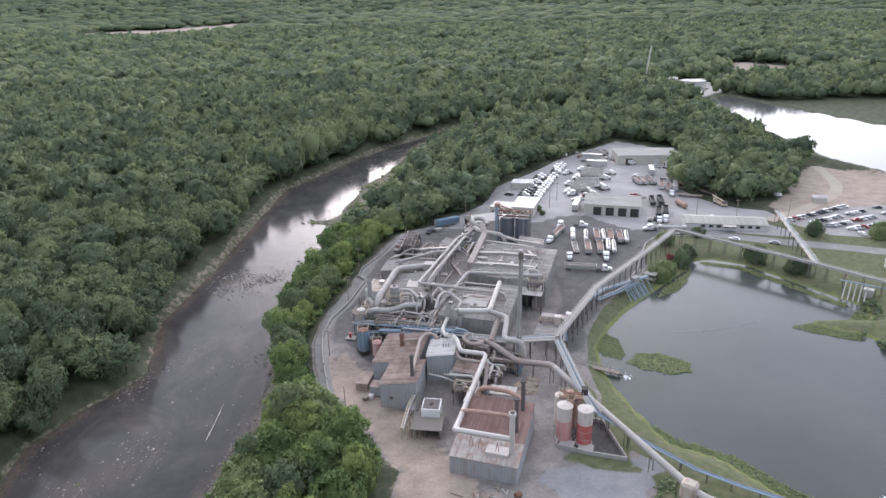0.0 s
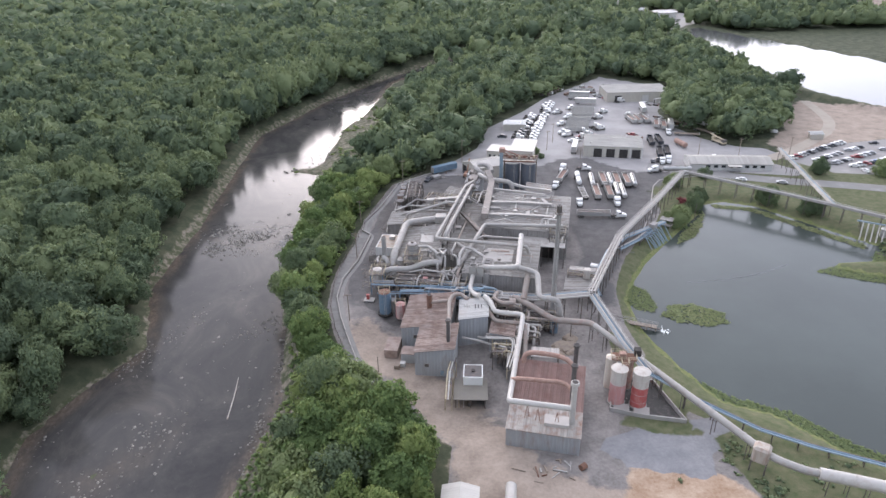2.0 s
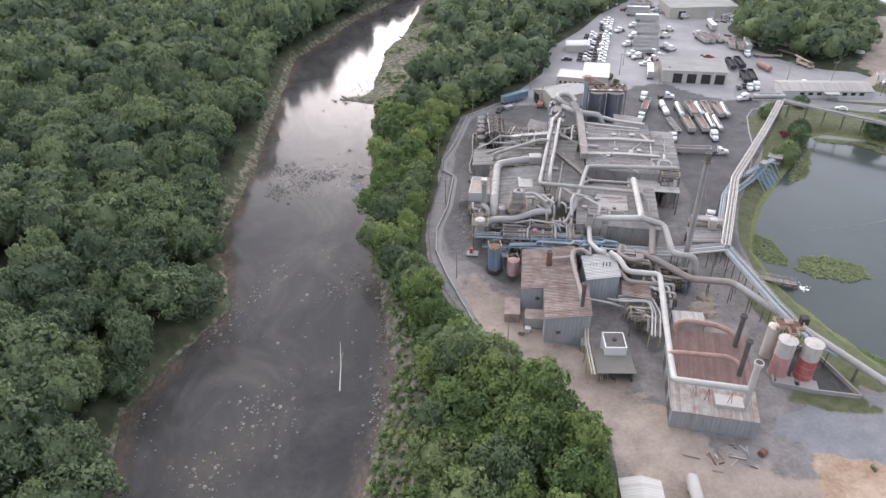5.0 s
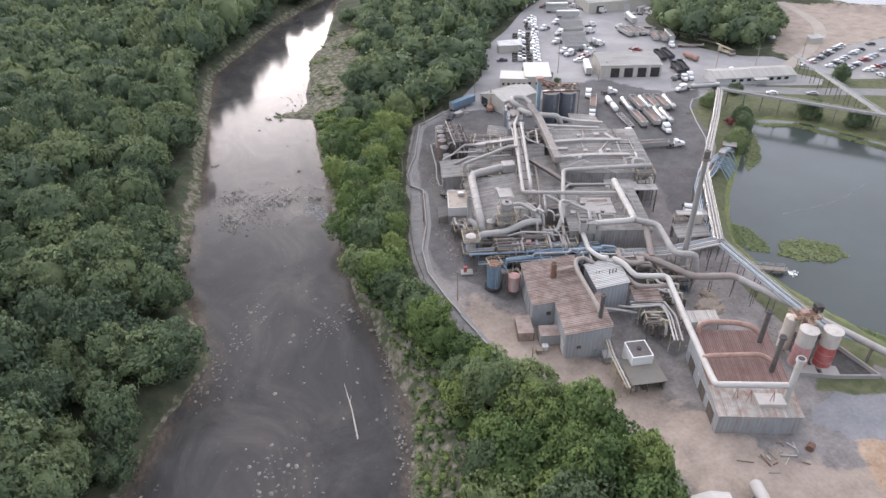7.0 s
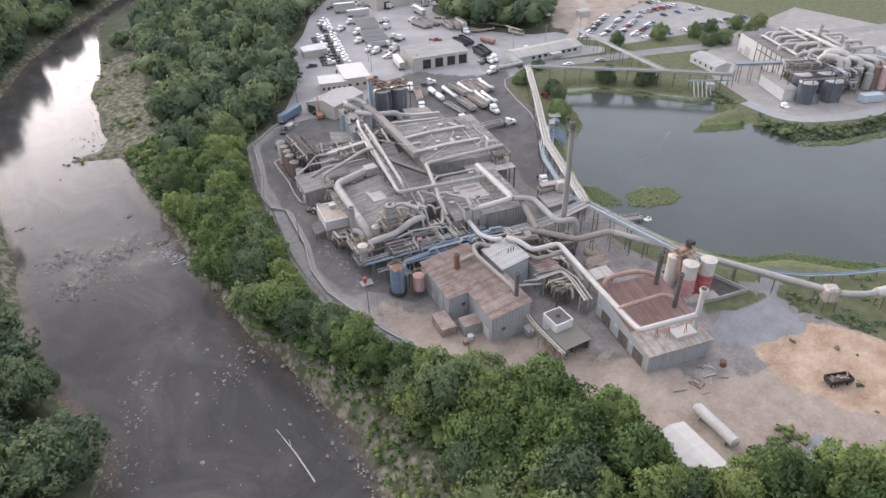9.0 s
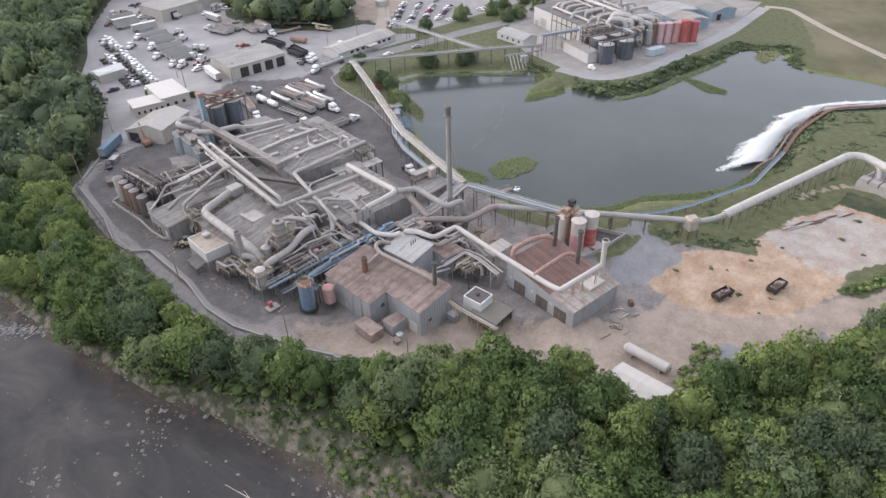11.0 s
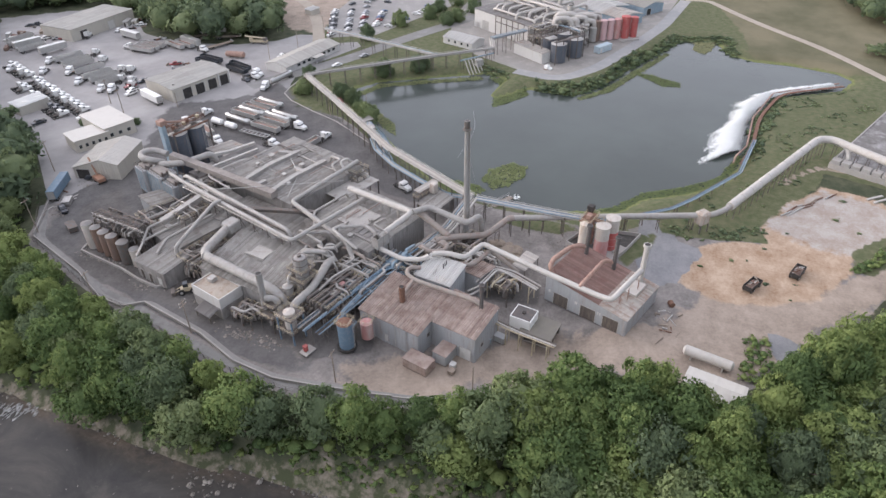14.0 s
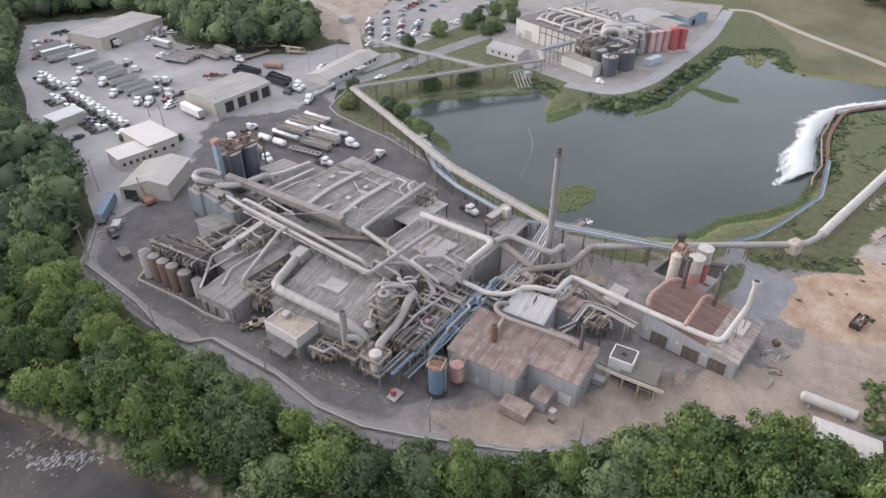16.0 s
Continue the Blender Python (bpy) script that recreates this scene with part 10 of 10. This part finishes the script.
crate("store_container", -25.0, 161.6, 3.6, 6.4, 2.5, RUST_ROOF, "rusty brown store container with vent cap", top=RUST_ROOF)
crate("shelter", -20.6, 158.6, 4.6, 3.6, 3.0, WALL_GREY, "grey lean-to shelter with a rusty top", top=RUST_ROOF)
crate("pallet_bin", -22.6, 156.2, 1.3, 1.4, 1.0, TIMBER, "timber pallet bin with debris", category="bin")
crate("liquid_tote", -20.9, 156.6, 1.2, 1.2, 1.3, WALL_WHITE, "white liquid tote on a pallet", category="tote")
crate("electrical_cabinet", -9.4, 148.6, 1.6, 2.6, 1.8, WALL_GREY, "grey electrical cabinet on concrete", category="cabinet")
crate("transformer", -25.6, 206.9, 2.2, 2.4, 2.3, STEEL, "dark grey transformer with cooling ribs", category="transformer")
crate("transformer", -25.2, 210.0, 1.8, 1.8, 1.9, STEEL, "small grey transformer by the wall", category="transformer")
crate("skid", -30.5, 188.0, 3.0, 2.2, 0.5, CONCRETE, "concrete base with small red pump", category="skid")
crate("pump", -29.6, 188.6, 0.8, 0.8, 1.5, RED, "small red pump on its base", z=0.6, category="pump")
crate("waste_skip", -6.5, 279.5, 2.4, 4.6, 1.6, STEEL, "grimy waste skip on the asphalt", 150, category="skip")
crate("waste_skip", 4.0, 290.6, 2.2, 3.6, 1.4, STEEL_PALE, "grey waste skip beside the trailer", 120, category="skip")
rr = random.Random(21)
for i in range(26):
    x, y = (rr.uniform(2, 17), rr.uniform(112.5, 119)) if i < 16 else (rr.uniform(-6, 10), rr.uniform(288, 296))
    if i < 16:
        x, y = 3.5 + rr.uniform(0, 13), 118.6 - 0.32 * (x - 2) - rr.uniform(0.2, 4.0)
    bm = box(bmesh.new(), 0, 0, 0.0, rr.uniform(0.8, 3.2), rr.uniform(0.15, 0.4), rr.uniform(0.12, 0.35), 0.02)
    single("scrap_plank", bm, rr.choice((STEEL_PALE, TIMBER, PIPE_PALE, RUST)), "scrap length of timber or metal on gravel", "scrap", "scrap by the furnace house", m=pose(x, y, 0.02, 0, 0, rr.uniform(0, 180)))
drum_ob = thing("fallen_drum", (15.2, 113.4, 0), "rusty fallen drum on gravel", "drum", turn=30)
part("shell", tube(bmesh.new(), [(0, 0, 0.7), (1.4, 0, 0.7)], 0.7, 14, 0), RUST, drum_ob)
for i in range(14):
    f = i / 13
    bm = tube(bmesh.new(), [(0, 0, 0.2), (rr.uniform(3, 6), 0, 0.2)], rr.uniform(0.12, 0.25), 8, 0)
    single("scrap_pipe", bm, rr.choice((TIMBER, RUST, STEEL_PALE)), "old length of pipe lying on sand", "pipe", "pipes on the sand", m=pose(68 + 16 * f + rr.uniform(-1, 1), 87 - 12 * f + rr.uniform(-1.2, 1.2), 0.02, 0, 0, -36 + rr.uniform(-14, 14)))
for x, y, t in ((86, 63, -50), (84.6, 61.4, -48), (82, 56.5, -52), (80.4, 55.4, -50), (83.2, 58.2, -47)):
    bm = box(bmesh.new(), 0, 0, 0, 6.0, 0.7, 0.4, 0.04)
    single("steel_beam", bm, PIPE_PALE, "pale steel beam lying on the pad", "beam", "beams on the pad", m=pose(x, y, 0.06, 0, 0, t))
for i in range(30):
    x, y = 122 - 0.9 * i + rr.uniform(-3, 3), 432 + 0.2 * i + rr.uniform(-8, 10)
    if i > 14:
        x, y = 92 + rr.uniform(-8, 10), 432 + rr.uniform(-6, 14)
    bm = box(bmesh.new(), 0, 0, 0, rr.uniform(1.5, 6), rr.uniform(1, 2.4), rr.uniform(0.6, 2.2), 0.1)
    single("scrap_machine", bm, rr.choice((RUST, STEEL, WALL_WHITE, ALU, TIMBER, BROWN_TANK)), "discarded machine body in the scrap row", "scrap", "scrap row at the yard's end", m=pose(x, y, 0.0, 0, 0, rr.uniform(0, 180)))

# ---- river stones, log and rapids ----
def stones(name, spots, label, seed, lo=0.12, hi=0.5):
    """Loose stones scattered over stretches: centre, spread, number and water level."""
    r = random.Random(seed)
    verts, faces = [], []
    base = [(1, 0, 0), (0.3, 0.9, 0.1), (-0.8, 0.5, -0.1), (-0.7, -0.6, 0.1), (0.3, -0.9, 0), (0.1, 0.1, 0.7)]
    for cx, cy, sx, sy, cnt, z in spots:
        for i in range(int(cnt * 0.6)):
            x, y = r.gauss(cx, sx), r.gauss(cy, sy)
            zs_ = z + float(dip(x, y)) if z > -1 else z
            s = r.uniform(lo, hi) * r.choice((0.6, 0.8, 1.0, 1.4))
            a = r.uniform(0, 6.28)
            k = len(verts)
            for px_, py_, pz_ in base:
                px_, py_ = px_ * r.uniform(0.7, 1.3), py_ * r.uniform(0.6, 1.1)
                verts.append((x + s * (px_ * math.cos(a) - py_ * math.sin(a)), y + s * (px_ * math.sin(a) + py_ * math.cos(a)), zs_ + s * pz_ * 0.8))
            faces += [(k, k + 1, k + 5), (k + 1, k + 2, k + 5), (k + 2, k + 3, k + 5), (k + 3, k + 4, k + 5), (k + 4, k, k + 5)]
    me_ = bpy.data.meshes.new(name)
    me_.from_pydata(verts, [], faces)
    me_.materials.append(ROCK)
    return tagged(new(name, me_), label, "stones", kind="stuff")


stones("river_stones", [(-95, 130, 5, 6, 110, -10.2), (-86, 144, 4, 6, 120, -10.2), (-80, 150, 3, 5, 70, -10.2), (-99, 177, 2.5, 4, 110, -10.2), (-95, 183, 1.5, 3, 60, -10.2), (-90, 195, 1.5, 4, 60, -10.2), (-85, 204, 1.5, 3.5, 60, -10.2), (-86, 254, 5, 2.5, 170, -10.2), (-80, 260, 6, 2.5, 190, -10.2),
                        (-75, 265, 5, 2.5, 130, -10.2), (-88, 268, 5, 3, 110, -10.2), (-60, 253, 4, 2.5, 130, -10.2), (-76, 247, 7, 1.5, 90, -10.2), (-67, 191, 2.5, 2.5, 80, -10.2), (-60, 195, 2, 3, 90, -10.1), (-54.5, 173, 1, 2.5, 70, -10.0), (-57, 221, 1, 5, 60, -10.1), (-72, 205, 9, 12, 50, -10.2),
                        (-76, 172, 11, 16, 60, -10.2), (-52, 348, 5, 16, 160, -10.0), (-70, 300, 12, 20, 40, -10.2), (-84, 110, 10, 12, 80, -10.2), (-110, 150, 2, 10, 50, -10.2)],
       "grey and tan stones breaking the river surface", 5)
stones("rapids_rocks", [(-89.5, 251, 2.4, 2.4, 130, -10.15), (-87, 268, 3.5, 2.5, 90, -10.15), (-73, 262, 3.2, 1.8, 90, -10.15), (-61.5, 260, 1.6, 1.0, 40, -10.1), (-81, 257, 2.2, 1.4, 60, -10.15), (-63.5, 283, 0.5, 0.5, 12, -10.0), (-62, 339, 5, 1.2, 90, -10.0), (-48, 350, 2.5, 12, 220, -9.7), (-94, 298, 0.8, 0.8, 14, -10.0)], "darker rocks across the rapids and gravel bar", 15, 0.25, 0.8)
stones("bank_stones", [(-53, 190, 1.2, 16, 240, -9.6), (-55, 235, 1.2, 26, 260, -9.7), (-57, 140, 2.0, 14, 260, -9.5), (-41, 400, 8, 40, 300, -9.2)], "pale stones along the river bank", 6, 0.15, 0.5)
DEBRIS = mat("dusty_rubble", (0.24, 0.215, 0.195), 0.95, 0.0, 0.3, 2.0, 0.4, (0.13, 0.115, 0.10), 0.5, island=0.45)
rub = stones("rubble", [(-29.2, 207, 0.8, 3.2, 160, 0.05), (-29.6, 200, 0.9, 2.6, 140, 0.05), (-22.8, 240.5, 0.7, 2.6, 70, 0.05), (-17.4, 258.8, 0.6, 5.0, 110, 0.05), (-23.4, 222, 0.8, 2.4, 60, 0.05), (14.8, 294.2, 2.6, 1.6, 60, 0.05), (-3, 289, 1.4, 1.6, 60, 0.05),
                        (8.6, 153, 2.2, 3.0, 70, 0.05), (-15.8, 232, 2.0, 2.0, 60, 0.05), (26.6, 162, 2.5, 3, 60, 0.05), (33, 140, 2.5, 5, 80, 0.05)], "dusty rubble and broken concrete by the walls", 12, 0.12, 0.42)
rub.data.materials[0] = DEBRIS
log = thing("drift_log", (-66.2, 160, -10.2), "bare pale log lying in the shallow river", "log", turn=3)
part("trunk", tube(bmesh.new(), [(-0.6, -8.6, 0.15), (0.1, 0, 0.25), (0.3, 8.8, 0.1)], 0.2, 8, 0, True, [0.2, 0.16, 0.06]), SILO_GREY, log)
part("branch", tube(bmesh.new(), [(0.1, 2, 0.25), (0.9, 4.2, 0.4)], 0.08, 6, 0, True, [0.08, 0.04]), SILO_GREY, log)
r = random.Random(9)
bm = bmesh.new()
for i in range(260):
    f = r.random()
    x, y = -56 - 8 * f + r.gauss(0, 1.0), 243 + 13 * f + r.gauss(0, 1.6)
    if i > 190:
        x, y = r.uniform(-98, -62), 266 + r.gauss(0, 5)
    a = r.uniform(-0.4, 0.4)
    l, w = r.uniform(0.25, 0.9), r.uniform(0.08, 0.22)
    d_, s_ = Vector((math.cos(a), math.sin(a), 0)) * l, Vector((-math.sin(a), math.cos(a), 0)) * w
    c = Vector((x, y, -10.17))
    vs = [bm.verts.new(c + p) for p in (-d_, -s_, d_, s_)]
    t_ = bm.verts.new(c + Vector((0, 0, r.uniform(0.05, 0.16))))
    for i_ in range(4):
        bm.faces.new((vs[i_], vs[(i_ + 1) % 4], t_))
RAPIDS = [(-94, 278), (-75, 276), (-57, 268), (-58, 246), (-82, 253), (-94, 249)]
rp = bmesh.new()
g_ = np.random.RandomState(4)
for x, y in zip(*scatter(RAPIDS, 0.85, g_)):
    x, y = x + g_.normal() * 1.6, y + g_.normal() * 1.6
    if waves(x, y, 4.0, 2.0) + g_.uniform(-0.6, 0.6) < 0.15:
        continue
    a, l, w = g_.uniform(-0.5, 0.5), g_.uniform(0.4, 1.1), g_.uniform(0.15, 0.4)
    d_, s_ = Vector((math.cos(a), math.sin(a), 0)) * l, Vector((-math.sin(a), math.cos(a), 0)) * w
    c = Vector((x, y, -10.2))
    vs = [rp.verts.new(c + p) for p in (-d_, -s_, d_, s_)]
    t_ = rp.verts.new(c + Vector((0, 0, g_.uniform(0.015, 0.07))))
    for i_ in range(4):
        rp.faces.new((vs[i_], vs[(i_ + 1) % 4], t_))
single("rapids_ripples", rp, RIVER_WATER, "choppy ripples on the shallow rapids", "ripples", kind="stuff")
single("rapids_foam", bm, RAPID, "broken white water on the rapids", "foam", kind="stuff")

# ---- pond weed ----
def weed(name, outline, label, seed, z=-1.98, gap=0.8):
    """A floating mat of weed with grassy tufts and a ragged edge."""
    g_ = np.random.RandomState(seed)
    a, b = scatter(outline, gap, g_)
    n_ = len(a)
    out = np.empty((n_ * 3, 4, 3), np.float32)
    for k in range(n_ * 3):
        i = k // 3
        c = np.array((a[i] + g_.normal() * 0.3, b[i] + g_.normal() * 0.3, z))
        t_ = g_.uniform(0, 6.28)
        u = np.array((math.cos(t_), math.sin(t_), 0)) * g_.uniform(0.4, 0.8)
        v = np.array((-math.sin(t_), math.cos(t_), 0)) * g_.uniform(0.2, 0.45)
        lift = np.array((0, 0, g_.uniform(0.02, 0.45)))
        out[k] = (c - u, c - v + lift * 0.4, c + u + lift, c + v + lift * 0.5)
    me_ = faces_mesh(name, out.reshape(-1, 3), np.arange(n_ * 12).reshape(-1, 4), REED, np.repeat([(0.0, 0.0, 1.0)], n_ * 12, 0))
    return tagged(new(name, me_), label, "weed", kind="stuff")


def blob(cx, cy, rx, ry, turn, seed, n_=18):
    r_ = random.Random(seed)
    out = []
    for i in range(n_):
        t_ = 2 * math.pi * i / n_
        k = r_.uniform(0.8, 1.1)
        x, y = rx * k * math.cos(t_), ry * k * math.sin(t_)
        out.append((cx + x * math.cos(turn) - y * math.sin(turn), cy + x * math.sin(turn) + y * math.cos(turn)))
    return out


weed("weed_island", blob(67, 171, 9.5, 6.0, -0.35, 1), "island of yellow-green weed in the pond", 1)
weed("shore_weed", blob(53.5, 184, 4.5, 10, 0.1, 2), "yellow-green weed along the shore", 2)
weed("shore_weed", [(98, 236), (104, 243), (98, 231), (90, 221), (82, 217), (88, 226)], "yellow-green weed along the shore", 3)
weed("shore_weed", [(118, 191), (124, 187), (134, 181), (142, 184), (150, 196), (147, 202), (140, 193), (130, 194)], "yellow-green weed spit into the pond", 4)
weed("shore_weed", [(55, 140), (60, 134), (71, 127), (79, 115), (90, 105), (108, 99.5), (107, 98), (88, 102), (76, 112), (67, 126), (56, 131), (51, 143)], "green weed along the near shore", 5)
weed("shore_weed", [(173, 143), (174, 137), (168, 124), (164, 123), (162, 130), (168, 137)], "floating strip of weed near the far shore", 6)
weed("shore_weed", [(225, 122), (212, 121), (208, 116), (214, 114), (222, 112), (230, 113)], "weed in the pond's far bay", 7)
weed("shore_weed", [(138, 162), (150, 153), (176, 144), (204, 133), (203, 131), (174, 141), (149, 150), (136, 160)], "weed along the far plant's bank", 8)
weed("shore_weed", [(110, 249), (124, 244), (134, 229), (147, 206), (144, 204), (131, 227), (122, 241), (110, 246)], "weed below the lawn", 9)
x, y = scatter(SAND, 6.0, rng)
keep = rng.rand(len(x)) < 0.22
woods("sand_tufts", x[keep], y[keep], 0.9, 0.4, 26, 0.42, 8, 15, SHORE_LEAF, "dry grassy tufts on bare sand", 0.6)
boom = thing("floating_boom", (60, 232, -1.9), "thin dark floating boom in the pond", "boom")
part("boom_line", tube(bmesh.new(), [(86, -32, 0.05), (92, -37, 0.05)], 0.2, 6, 0), STEEL, boom)
